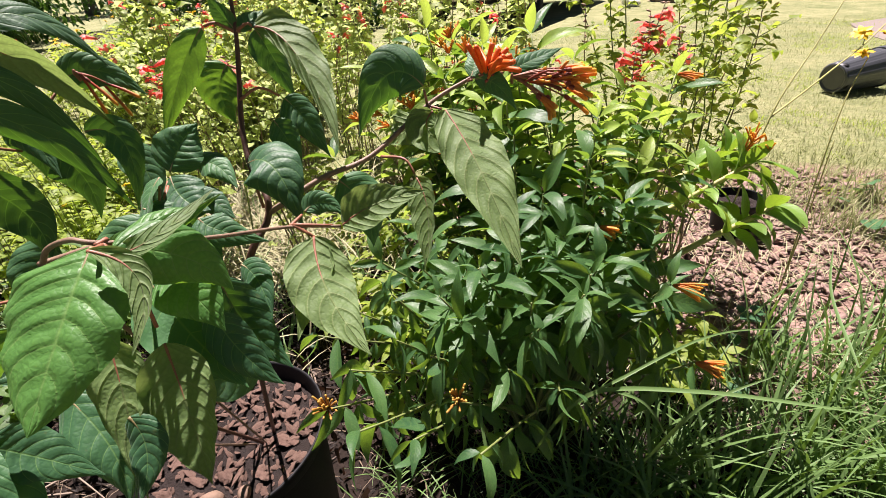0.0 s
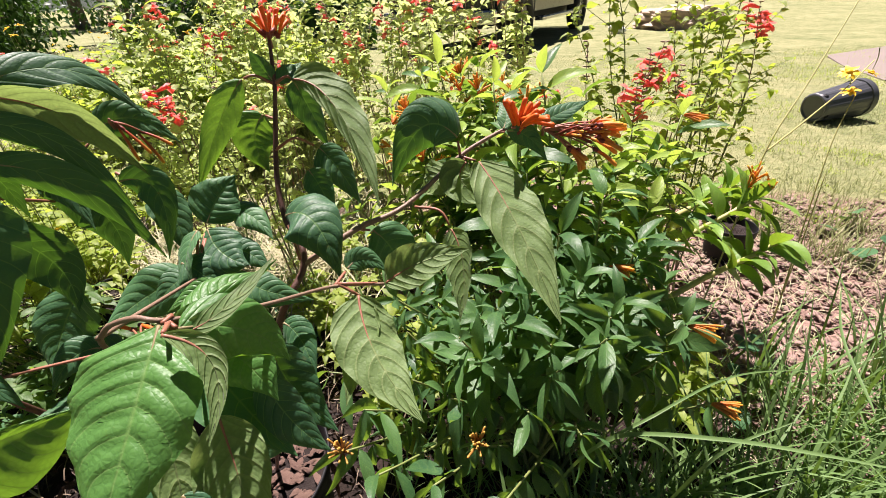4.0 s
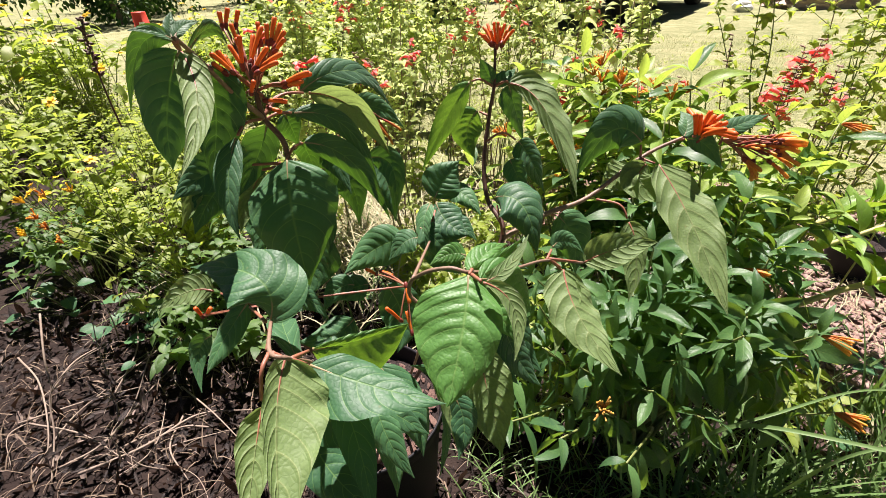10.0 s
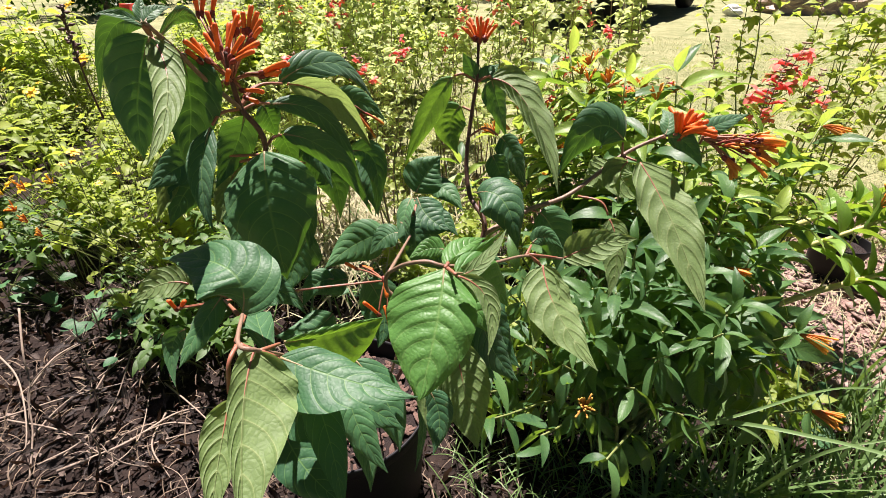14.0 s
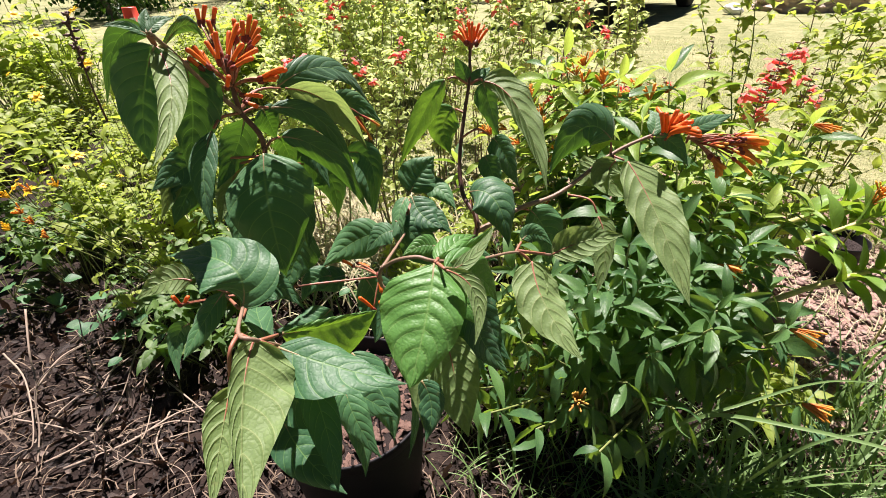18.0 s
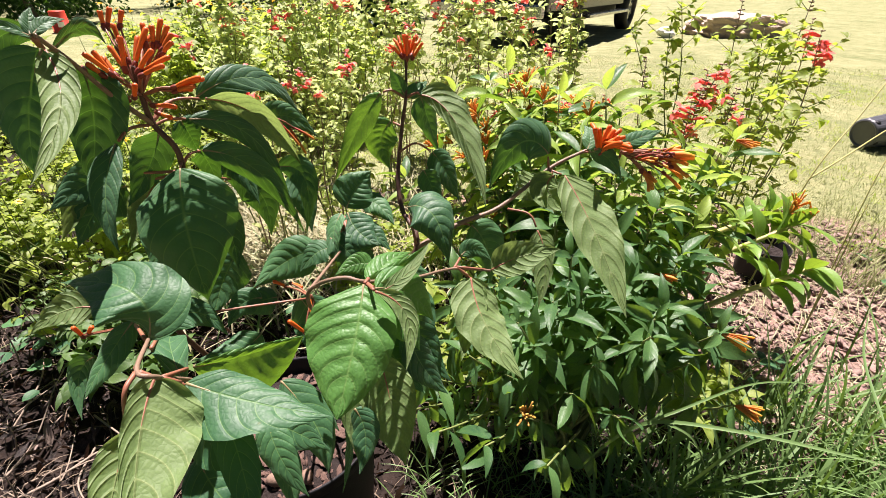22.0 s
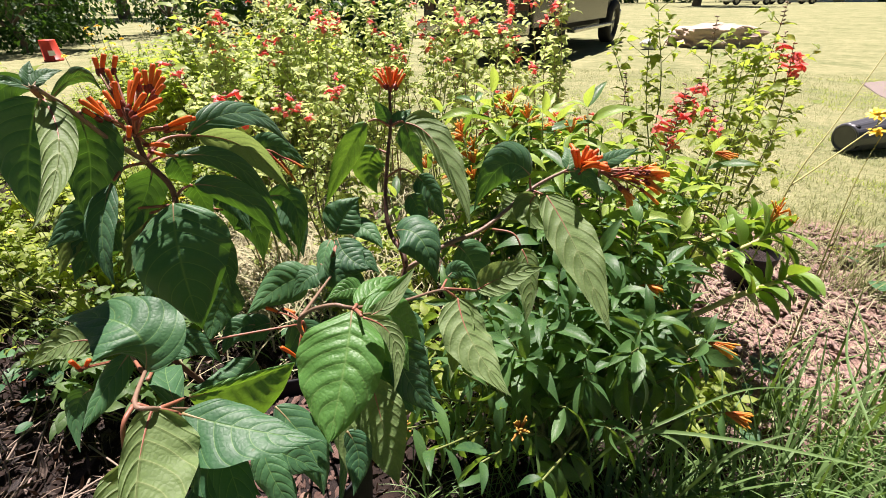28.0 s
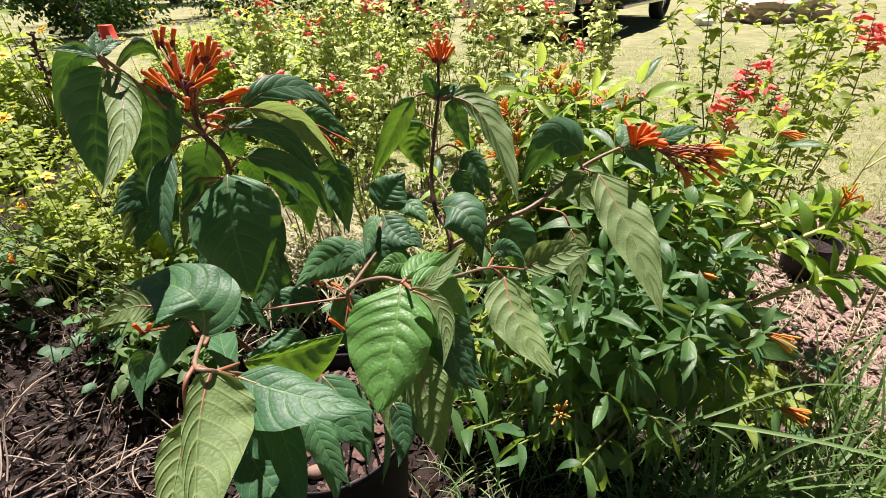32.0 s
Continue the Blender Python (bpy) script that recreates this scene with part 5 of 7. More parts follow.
# ---- red sages behind the bushes ----
def sage_flower(heap, at_, way, size, rng):
    """A small two-lipped flower: a tube and two spreading lips."""
    way = Vector(way).normalized()
    v, f, u = tube_data([at_, Vector(at_) + way * size * 0.35, Vector(at_) + way * size * 0.7], [size * 0.07, size * 0.12, size * 0.16], 5)
    heap.add([np.array(q) for q in v], f, u)
    for k in (0, 1, 2):
        lv, lf, lu = leaf_sheet(size * rng.uniform(0.5, 0.75), size * rng.uniform(0.32, 0.48), 3, 2, 0.5, 10, 0, 0.5, 0.4)
        m = growing(Vector(at_) + way * size * 0.6, way + Vector((rng.uniform(-0.8, 0.8), rng.uniform(-0.8, 0.8), 0.5 if k == 0 else -0.7)), (0, 0, 1), rng.uniform(-0.6, 0.6))
        heap.add(moved(lv, m), lf, lu)


SAGE_LEAVES = []
rng = random.Random(8)
for i in range(5):
    SAGE_LEAVES.append(leaf_sheet(1.0, rng.uniform(0.50, 0.70), 6, 4, rng.uniform(0.1, 0.8), rng.uniform(5, 28), 0.09, 0.5, 0.95, rng))
BED_LEAVES = [leaf_sheet(1.0, rng.uniform(0.34, 0.50), 6, 2, rng.uniform(0.1, 0.8), rng.uniform(8, 26), 0.06, 0.6, 1.15, rng) for i in range(6)]


def sage(name, foot, tops, label, seed, leaf=0.032, dense=1.0, group="red sages", material=None):
    """A sage of several wiry stems. tops: (tip, flowers: 0 none, 1 a spike of scarlet flowers, 2 a bare seed spike)."""
    rng = random.Random(seed)
    foot = Vector(foot)
    plant = thing(name, foot, label, "flower", group)
    for tip, kind in tops:
        tip = Vector(tip)
        base = foot + Vector((rng.uniform(-0.06, 0.06), rng.uniform(-0.06, 0.06), 0))
        mid = base.lerp(tip, 0.5) + Vector((rng.uniform(-0.05, 0.05), rng.uniform(-0.05, 0.05), 0.03))
        mid2 = base.lerp(tip, 0.8) + Vector((rng.uniform(-0.03, 0.03), rng.uniform(-0.03, 0.03), 0.0))
        line = spline([base, mid, mid2, tip], 8)
        tube("stem", [base, mid, mid2, tip], [0.0034, 0.0024, 0.0016, 0.0008], M_STEM_B if kind else M_STEM_G, plant, sides=5, per=5)
        heap = Heap()
        total = (tip - base).length
        step = 0.042 / dense
        s0 = 0.13 if kind else 0.0
        n = int(total * 0.85 / step)
        for j in range(n):
            s = 1 - s0 - j * step / total
            if s < 0.12:
                break
            x = s * (len(line) - 1)
            k = min(int(x), len(line) - 2)
            at_ = Vector(line[k]).lerp(Vector(line[k + 1]), x - k)
            tan = Vector(line[k + 1] - line[k]).normalized()
            a = j * 1.571 + rng.uniform(-0.4, 0.4)
            reach = 0.0
            for q in range(2):
                out = Vector((math.cos(a + q * 3.14), math.sin(a + q * 3.14), rng.uniform(-0.35, 0.35)))
                size = leaf * rng.uniform(0.55, 1.35)
                v, f, u = SAGE_LEAVES[rng.randrange(5)]
                heap.add(moved(v, growing(at_ + out * 0.004, out + tan * 0.4, (0, 0, 1), rng.uniform(-0.7, 0.7), size)), f, u)
                if rng.random() < 0.5 * dense:
                    # a short side twig with three or four leaves
                    reach = rng.uniform(0.03, 0.10)
                    end = at_ + (out + tan * 0.8).normalized() * reach
                    tube_heap(heap, [at_, end], [0.001, 0.0006], 4, 2, 1)
                    for w in range(rng.randrange(3, 6)):
                        v, f, u = SAGE_LEAVES[rng.randrange(5)]
                        d = Vector((rng.uniform(-1, 1), rng.uniform(-1, 1), rng.uniform(-0.3, 0.6)))
                        heap.add(moved(v, growing(at_.lerp(end, rng.uniform(0.4, 1)), d, (0, 0, 1), rng.uniform(-0.7, 0.7), leaf * rng.uniform(0.5, 1.1))), f, u)
        if heap.v:
            tagged(hang("foliage", heap.mesh("foliage", [material or M_SAGE, M_STEM_G]), plant), kind="stuff")
        if kind:
            heap, pods = Heap(), Heap()
            for j in range(8):
                s = 1 - j * 0.020 / max(total, 0.2)
                x = s * (len(line) - 1)
                k = min(int(x), len(line) - 2)
                at_ = Vector(line[k]).lerp(Vector(line[k + 1]), x - k)
                for q in range(3):
                    a = rng.uniform(0, 6.28)
                    out = Vector((math.cos(a), math.sin(a), rng.uniform(0.0, 0.5)))
                    if kind == 1 and j > 0 and rng.random() < 0.26:
                        sage_flower(heap, at_, out, 0.035 * rng.uniform(0.6, 1.25), rng)
                    else:
                        v, f, u = tube_data([at_, at_ + out * 0.005, at_ + out * 0.010], [0.0008, 0.0022, 0.0012], 4)
                        pods.add([np.array(p) for p in v], f, u)
            if heap.v:
                tagged(hang("flower_spike", heap.mesh("flower_spike", M_SCARLET), plant, "scarlet sage flowers"), kind="stuff")
            tagged(hang("seed_spike", pods.mesh("seed_spike", M_STEM_B), plant, "brown seed heads"), kind="stuff")
    return plant


RED = "wiry red sage with small fresh leaves and scarlet flowers"
sage("red_sage", (0.40, 1.16, 0), [((0.324, 1.121, 0.812), 1), ((0.399, 1.132, 0.819), 1), ((0.303, 1.091, 0.791), 1), ((0.366, 1.171, 0.863), 1), ((0.340, 1.176, 0.848), 1), ((0.397, 1.042, 0.794), 1), ((0.203, 1.207, 0.866), 2), ((0.275, 1.358, 1.001), 0), ((0.265, 1.358, 0.947), 0), ((0.182, 1.418, 0.913), 0)], RED, 1, 0.036, 0.75, material=M_BED)
sage("red_sage", (0.56, 1.36, 0), [((0.632, 1.458, 0.946), 1), ((0.637, 1.400, 0.923), 1), ((0.510, 1.340, 0.897), 0), ((0.525, 1.277, 0.864), 0), ((0.464, 1.300, 0.873), 0), ((0.559, 1.376, 0.908), 0), ((0.492, 1.173, 0.814), 0), ((0.531, 1.098, 0.793), 0), ((0.482, 1.565, 0.981), 2), ((0.673, 1.606, 1.037), 2), ((0.520, 1.445, 0.929), 0)], RED, 2, 0.038, 0.75, material=M_BED)
sage("red_sage", (-0.66, 1.20, 0), [((-0.756, 1.146, 0.814), 1), ((-0.724, 1.162, 0.797), 1), ((-0.795, 1.051, 0.777), 0), ((-0.756, 1.327, 0.844), 0), ((-0.657, 1.317, 0.822), 1), ((-0.638, 1.152, 0.793), 0)], RED, 3, 0.036, 0.90)
sage("red_sage", (-0.95, 1.25, 0), [((-0.898, 1.106, 0.801), 1), ((-0.913, 1.086, 0.765), 1), ((-0.853, 1.069, 0.771), 1), ((-1.017, 1.143, 0.815), 0), ((-1.198, 1.259, 0.861), 1), ((-0.981, 1.027, 0.759), 0), ((-1.047, 1.506, 0.872), 0)], RED, 4, 0.036, 0.90)
rng = random.Random(77)
ROWS_OF_SAGE = [(-1.55, 1.95), (-1.15, 2.15), (-0.14, 2.2), (-0.60, 2.2), (-1.6, 2.7), (-1.05, 2.8), (-0.45, 2.75),  (-1.25, 1.75), (-0.98, 1.95), (-0.72, 1.86), (-0.48, 1.95), (-0.22, 1.72), (0.02, 2.0), (-0.35, 2.35), (-0.85, 2.45), (-1.35, 2.4), (-0.25, 1.42), (0.02, 1.40)]
for n, (x, y) in enumerate(ROWS_OF_SAGE):
    tops = []
    for k in range(6):
        h = rng.uniform(0.70, 1.04) + (0.12 if y > 1.9 else 0)
        if y < 1.5:
            h = rng.uniform(0.55, 0.74)
        tops.append(((x + rng.uniform(-0.2, 0.2), y + rng.uniform(-0.15, 0.15), h), 1 if rng.random() < 0.62 else 0))
    sage("red_sage", (x, y, 0), tops, RED, 100 + n, 0.047, 0.72)


# ---- the leafy bed on the left ----
def leafy(name, at, radius, high, count, label, category, seed, leaf=0.04, yellow=0, material=None, group="bed plants"):
    """A low sprawling plant: many leaning stems with leaves, perhaps some yellow daisies."""
    rng = random.Random(seed)
    at = Vector(at)
    plant = thing(name, at, label, category, group)
    heap = Heap()
    for k in range(count):
        a, r = rng.uniform(0, 6.283), radius * math.sqrt(rng.random())
        tip = at + Vector((math.cos(a) * r, math.sin(a) * r, high * rng.uniform(0.55, 1.05) * (1.1 - 0.4 * r / radius)))
        foot = at + Vector((math.cos(a) * r * 0.35, math.sin(a) * r * 0.35, 0))
        mid = foot.lerp(tip, 0.6) + Vector((0, 0, 0.03))
        tube("stem", [foot, mid, tip], [0.0022, 0.0015, 0.0008], M_STEM_G, plant, sides=4, per=3)
        line = spline([foot, mid, tip], 5)
        for j in range(rng.randrange(8, 13)):
            s = 1 - 0.75 * (j / 12) ** 1.2
            x = s * (len(line) - 1)
            q = min(int(x), len(line) - 2)
            p = Vector(line[q]).lerp(Vector(line[q + 1]), x - q)
            b = j * 2.4 + rng.uniform(-0.5, 0.5)
            out = Vector((math.cos(b), math.sin(b), rng.uniform(-0.25, 0.5)))
            v, f, u = BED_LEAVES[rng.randrange(6)]
            heap.add(moved(v, growing(p, out, (0, 0, 1), rng.uniform(-0.5, 0.5), leaf * rng.uniform(0.6, 1.5))), f, u)
    tagged(hang("foliage", heap.mesh("foliage", material or M_BED), plant), kind="stuff")
    for k in range(yellow):
        a, r = rng.uniform(0, 6.283), radius * rng.uniform(0.3, 1)
        tip = at + Vector((math.cos(a) * r, math.sin(a) * r, high * rng.uniform(0.95, 1.2)))
        daisy(plant, at + Vector((math.cos(a) * r * 0.5, math.sin(a) * r * 0.5, 0)), tip, rng)
    return plant


def daisy(parent, foot, tip, rng, size=0.030, stalk=True):
    if stalk:
        tube("flower_stalk", [foot, Vector(foot).lerp(Vector(tip), 0.6) + Vector((0.01, 0.01, 0.01)), tip], [0.0014, 0.0008], M_STEM_G, parent, sides=5, per=4)
    heap = Heap()
    tilt = Vector((rng.uniform(-0.5, 0.5), rng.uniform(-0.8, 0.1), 1)).normalized()
    e1 = tilt.orthogonal().normalized()
    e2 = tilt.cross(e1)
    v, f, u = leaf_sheet(size * 0.55, size * 0.22, 3, 2, 0.3, 8, 0, 0.5, 0.35)
    for k in range(11):
        a = k * 0.571 + rng.uniform(-0.1, 0.1)
        heap.add(moved(v, growing(Vector(tip), e1 * math.cos(a) + e2 * math.sin(a) + tilt * rng.uniform(-0.1, 0.35), tilt)), f, u)
    v, f, u = tube_data([Vector(tip) - tilt * 0.002, Vector(tip) + tilt * size * 0.08, Vector(tip) + tilt * size * 0.16], [size * 0.14, size * 0.16, size * 0.05], 8)
    heap.add([np.array(q) for q in v], f, u)
    return hang("flower_head", heap.mesh("flower_head", M_YELLOW), parent, "small yellow daisy flower")


BED = "fresh green leafy bed plant with small pointed leaves"
rng = random.Random(33)
BED_SPOTS = [(-1.30, 0.98), (-1.48, 1.10), (-1.02, 0.62), (-1.16, 0.78), (-1.4, 0.85), (-1.6, 1.2), (-1.62, 1.5), (-1.75, 1.65), (-1.95, 1.15), (-2.2, 1.7), (-1.6, 2.0), (-2.0, 2.3), (-1.34, 0.74), (-2.5, 2.3), (-2.3, 2.9), (-1.75, 2.7), (-2.9, 1.9), (-2.8, 2.9)]
for n, (x, y) in enumerate(BED_SPOTS):
    high = rng.uniform(0.34, 0.50) if y > 0.75 else rng.uniform(0.22, 0.30)
    leafy("bed_plant", (x, y, 0), rng.uniform(0.17, 0.24), high, 22, BED, "plant", 300 + n, rng.uniform(0.036, 0.05), 2 if n % 3 == 0 and y > 0.8 else 0, M_WEED if y < 0.8 else None)
MORE = sorted((o for o in bpy.data.objects if o.name.startswith("bed_plant")), key=lambda o: o.name)
rng = random.Random(34)
for n in range(72):
    x, y = rng.uniform(-4.8, -1.5), rng.uniform(0.75, 3.9)
    if n < 12:
        x, y = rng.uniform(-2.2, -0.75), rng.uniform(0.62, 1.7)
    if -1.42 < x < -0.6 and 0.85 < y < 1.75:
        x -= 0.9
    k = rng.uniform(1.7, 2.4) if y > 2.2 else rng.uniform(1.15, 1.75) if y > 1.0 else 0.9
    if abs(x + 1.26 * (y + 0.06)) < 0.75:
        k = min(k, 0.85)
    low_ = [o for o, q in zip(MORE, BED_SPOTS) if (q[1] < 0.8) == (y < 0.95)]
    copy_thing(low_[n % len(low_)], pose(x, y, 0, 0, 0, rng.uniform(0, 360)) @ Matrix.Scale(k, 4))
for n in range(46):
    d, a = rng.uniform(4.4, 7.0), radians(rng.uniform(118, 138))
    x, y = d * math.cos(a), d * math.sin(a)
    copy_thing(MORE[n % len(MORE)], pose(x, y, 0, 0, 0, rng.uniform(0, 360)) @ Matrix.Scale(rng.uniform(1.2, 1.7), 4))
leafy("yellow_daisy", (-1.30, 0.95, 0), 0.16, 0.72, 9, "tall yellow daisy plant with thin leaves", "flower", 401, 0.05, 7)
leafy("yellow_daisy", (-1.75, 1.45, 0), 0.16, 0.80, 9, "tall yellow daisy plant with thin leaves", "flower", 402, 0.05, 6)
# low plants under and between the bushes
for n, (x, y, r, h) in enumerate([(-0.05, 1.15, 0.22, 0.36), (0.20, 1.15, 0.2, 0.42), (0.42, 0.86, 0.14, 0.30), (-0.12, 0.72, 0.16, 0.26), (-0.42, 1.02, 0.17, 0.24), (-0.30, 1.28, 0.18, 0.34), (-0.60, 1.12, 0.14, 0.20), (-0.52, 1.45, 0.2, 0.36), (-0.80, 1.62, 0.2, 0.34), (-0.22, 0.92, 0.14, 0.26)]):
    leafy("bed_plant", (x, y, 0), r, h, 18, BED, "plant", 500 + n, 0.045, 0)


# ---- blades: lawn, tussock, straw ----
def blades(name, feet, ways, lengths, widths, bends, material, segments=4, label="", category="", kind="stuff"):
    """Many grass blades in one mesh, each bending over along its way."""
    feet, ways = np.asarray(feet, float), np.asarray(ways, float)
    n = len(feet)
    lengths, widths, bends = [np.broadcast_to(np.asarray(a, float), (n,)) for a in (lengths, widths, bends)]
    out = np.stack([ways[:, 0], ways[:, 1], np.zeros(n)], 1)
    out /= np.linalg.norm(out, axis=1)[:, None] + 1e-9
    side = np.stack([-out[:, 1], out[:, 0], np.zeros(n)], 1)
    rows, uv = [], []
    p = feet.copy()
    for i in range(segments + 1):
        s = i / segments
        ang = bends * (0.25 + s) * 1.1
        if i:
            p = p + (out * np.sin(ang)[:, None] + np.array([0, 0, 1]) * np.cos(ang)[:, None]) * (lengths / segments)[:, None]
        w = widths * (1 - s ** 2.2) * 0.5 + 0.00015
        rows += [p - side * w[:, None], p + side * w[:, None]]
        uv += [(0.2, s), (0.8, s)]
    k = 2 * (segments + 1)
    verts = np.stack(rows, 1).reshape(-1, 3)
    me = bpy.data.meshes.new(name)
    quad = np.array([[2 * i, 2 * i + 1, 2 * i + 3, 2 * i + 2] for i in range(segments)])
    loops = (quad[None] + (np.arange(n) * k)[:, None, None]).reshape(-1)
    me.vertices.add(len(verts))
    me.vertices.foreach_set("co", verts.ravel())
    me.loops.add(len(loops))
    me.loops.foreach_set("vertex_index", loops.astype(np.int32))
    me.polygons.add(n * segments)
    me.polygons.foreach_set("loop_start", np.arange(n * segments, dtype=np.int32) * 4)
    me.materials.append(material)
    me.update(calc_edges=True)
    me.validate()
    layer = me.uv_layers.new(name="UVMap")
    layer.data.foreach_set("uv", np.tile(np.array(uv, dtype=np.float32), (n, 1))[loops].ravel())
    me.polygons.foreach_set("use_smooth", np.full(len(me.polygons), True))
    return tagged(hang(name, me), label, category, kind=kind)


g = np.random.default_rng(9)
# lawn, thickest near the bed
n = 150000
u = g.random(n)
y = 1.5 + 6.4 * u ** 1.7
x = -1.5 + (0.9 * y + 3.2) * g.random(n) + 0.0
x[: n // 4] = -3.5 + 3.4 * g.random(n // 4)
keep = (y + 0.22 * np.maximum(x, -0.6) > 2.3 - 0.55 * np.clip(0.33 - 1.67 * x, 0, 1) + 0.35 * g.random(n) ** 2)
x, y = x[keep], y[keep]
a = g.random(len(x)) * 6.283
blades("lawn_grass", np.stack([x, y, np.zeros(len(x))], 1), np.stack([np.cos(a), np.sin(a)], 1), 0.014 + 0.034 * g.random(len(x)) ** 1.5, 0.0026 + 0.0022 * g.random(len(x)), 0.45 + 0.95 * g.random(len(x)), M_LAWNB, 2, "dry yellow-green mown lawn grass", "grass")
# greener patches in the lawn
n = 60000
y = 1.9 + 5.6 * g.random(n) ** 1.5
x = -1.2 + (0.9 * y + 2.6) * g.random(n)
keep = np.array([noise.noise((px_ * 1.3, py_ * 1.3, 0.0)) + 0.6 * noise.noise((px_ * 5.0, py_ * 5.0, 3.0)) > 0.12 for px_, py_ in zip(x, y)]) & (y + 0.22 * np.maximum(x, -0.6) > 2.35)
x, y = x[keep], y[keep]
a = g.random(len(x)) * 6.283
blades("green_lawn_grass", np.stack([x, y, np.zeros(len(x))], 1), np.stack([np.cos(a), np.sin(a)], 1), 0.02 + 0.03 * g.random(len(x)), 0.003 + 0.002 * g.random(len(x)), 0.5 + 0.9 * g.random(len(x)), M_BED, 2, "greener patches of the mown lawn", "grass")
# brown bits of dead stalk among the fallen leaves
n = 2000
x, y = -1.9 + 2.1 * g.random(n), 0.05 + 1.0 * g.random(n)
a = g.random(n) * 6.283
blades("dry_litter", np.stack([x, y, 0.004 + 0.02 * g.random(n)], 1), np.stack([np.cos(a), np.sin(a)], 1), 0.02 + 0.09 * g.random(n) ** 2, 0.0012 + 0.0022 * g.random(n), 1.1 + 0.4 * g.random(n), M_DRY, 3, "brown bits of dead stalk on the bed", "litter")
# stray lawn tufts at the edge of the mulch
n = 2600
x, y = 0.75 + 1.6 * g.random(n), 1.35 + 1.25 * g.random(n)
keep = g.random(n) < np.clip((y + 0.22 * x - 1.85) * 1.3, 0.04, 1)
x, y = x[keep], y[keep]
a = g.random(len(x)) * 6.283
blades("edge_grass", np.stack([x, y, np.zeros(len(x))], 1), np.stack([np.cos(a), np.sin(a)], 1), 0.04 + 0.07 * g.random(len(x)), 0.003, 0.3 + 0.9 * g.random(len(x)), M_LAWNB, 3, "thin grass straying into the mulch", "grass")
# long green grass beside the bush
n = 780
c = np.array([[0.62, 0.62], [0.80, 0.72], [0.72, 0.90], [0.95, 0.95], [0.45, 0.55], [0.88, 0.55], [0.30, 0.52], [1.05, 0.75]])[g.integers(0, 8, n)]
x, y = c[:, 0] + 0.075 * g.standard_normal(n), c[:, 1] + 0.075 * g.standard_normal(n)
a = g.random(n) * 6.283
blades("long_grass", np.stack([x, y, np.zeros(n)], 1), np.stack([np.cos(a), np.sin(a) - 0.2], 1), 0.16 + 0.24 * g.random(n), 0.0050 + 0.0045 * g.random(n), 0.25 + 0.8 * g.random(n), M_GRASS, 6, "tussock of long green grass", "grass")
# thin short grass in front of the bush
n = 1900
x, y = -0.25 + 1.35 * g.random(n) ** 0.7, 0.28 + 0.50 * g.random(n)
a = g.random(n) * 6.283
blades("shade_grass", np.stack([x, y, np.zeros(n)], 1), np.stack([np.cos(a), np.sin(a)], 1), 0.05 + 0.13 * g.random(n), 0.0025 + 0.0015 * g.random(n), 0.4 + 1.0 * g.random(n), M_GRASS, 5, "thin grass in the shade of the bush", "grass")
# green blades among the straw behind the pot
n = 900
x, y = -0.95 + 0.34 * g.standard_normal(n), 1.34 + 0.24 * g.standard_normal(n)
a = 2.2 + 1.4 * g.standard_normal(n)
blades("bed_grass", np.stack([x, y, np.zeros(n)], 1), np.stack([np.cos(a), np.sin(a)], 1), 0.10 + 0.20 * g.random(n), 0.005 + 0.004 * g.random(n), 0.5 + 0.9 * g.random(n), M_GRASS, 5, "green grass among the straw", "grass")
# straw behind the pot
n = 2300
x, y = -0.98 + 0.30 * g.standard_normal(n), 1.34 + 0.22 * g.standard_normal(n)
a = 2.2 + 1.0 * g.standard_normal(n)
blades("straw", np.stack([x, y, 0.02 + 0.05 * g.random(n)], 1), np.stack([np.cos(a), np.sin(a)], 1), 0.16 + 0.22 * g.random(n), 0.004 + 0.002 * g.random(n), 1.0 + 0.6 * g.random(n), M_STRAW, 5, "pale dry straw lying on the bed", "straw")
n = 2600
x, y = 0.40 + 1.7 * g.random(n), 0.75 + 1.25 * g.random(n)
a = g.random(n) * 6.283
blades("straw_litter", np.stack([x, y, 0.012 + 0.018 * g.random(n)], 1), np.stack([np.cos(a), np.sin(a)], 1), 0.04 + 0.09 * g.random(n), 0.0014 + 0.0018 * g.random(n), 1.25 + 0.2 * g.random(n), M_STRAW, 2, "dry clippings scattered on the mulch", "straw")


def long_blade(points, w, name="grass_blade", label="long arching green grass blade"):
    line = spline(points, 8)
    verts, faces, uvs = [], [], []
    for i, p in enumerate(line):
        s = i / (len(line) - 1)
        tan = Vector(line[min(i + 1, len(line) - 1)] - line[max(i - 1, 0)]).normalized()
        side = tan.cross(Vector((0.1, -0.5, 0.85))).normalized()
        r = w / 2 * min(1, 4 * s + 0.4) * (1 - s ** 3) + 0.0002
        dip = Vector((0, 0, -r * 0.5))
        verts += [Vector(p) - side * r, Vector(p) + dip, Vector(p) + side * r]
        uvs += [(0, s), (0.5, s), (1, s)]
    for i in range(len(line) - 1):
        for k in range(2):
            faces.append((3 * i + k, 3 * i + k + 1, 3 * i + k + 4, 3 * i + k + 3))
    return tagged(hang(name, mesh_of(name, verts, faces, M_GRASS, uvs)), label, "grass", "long blades")


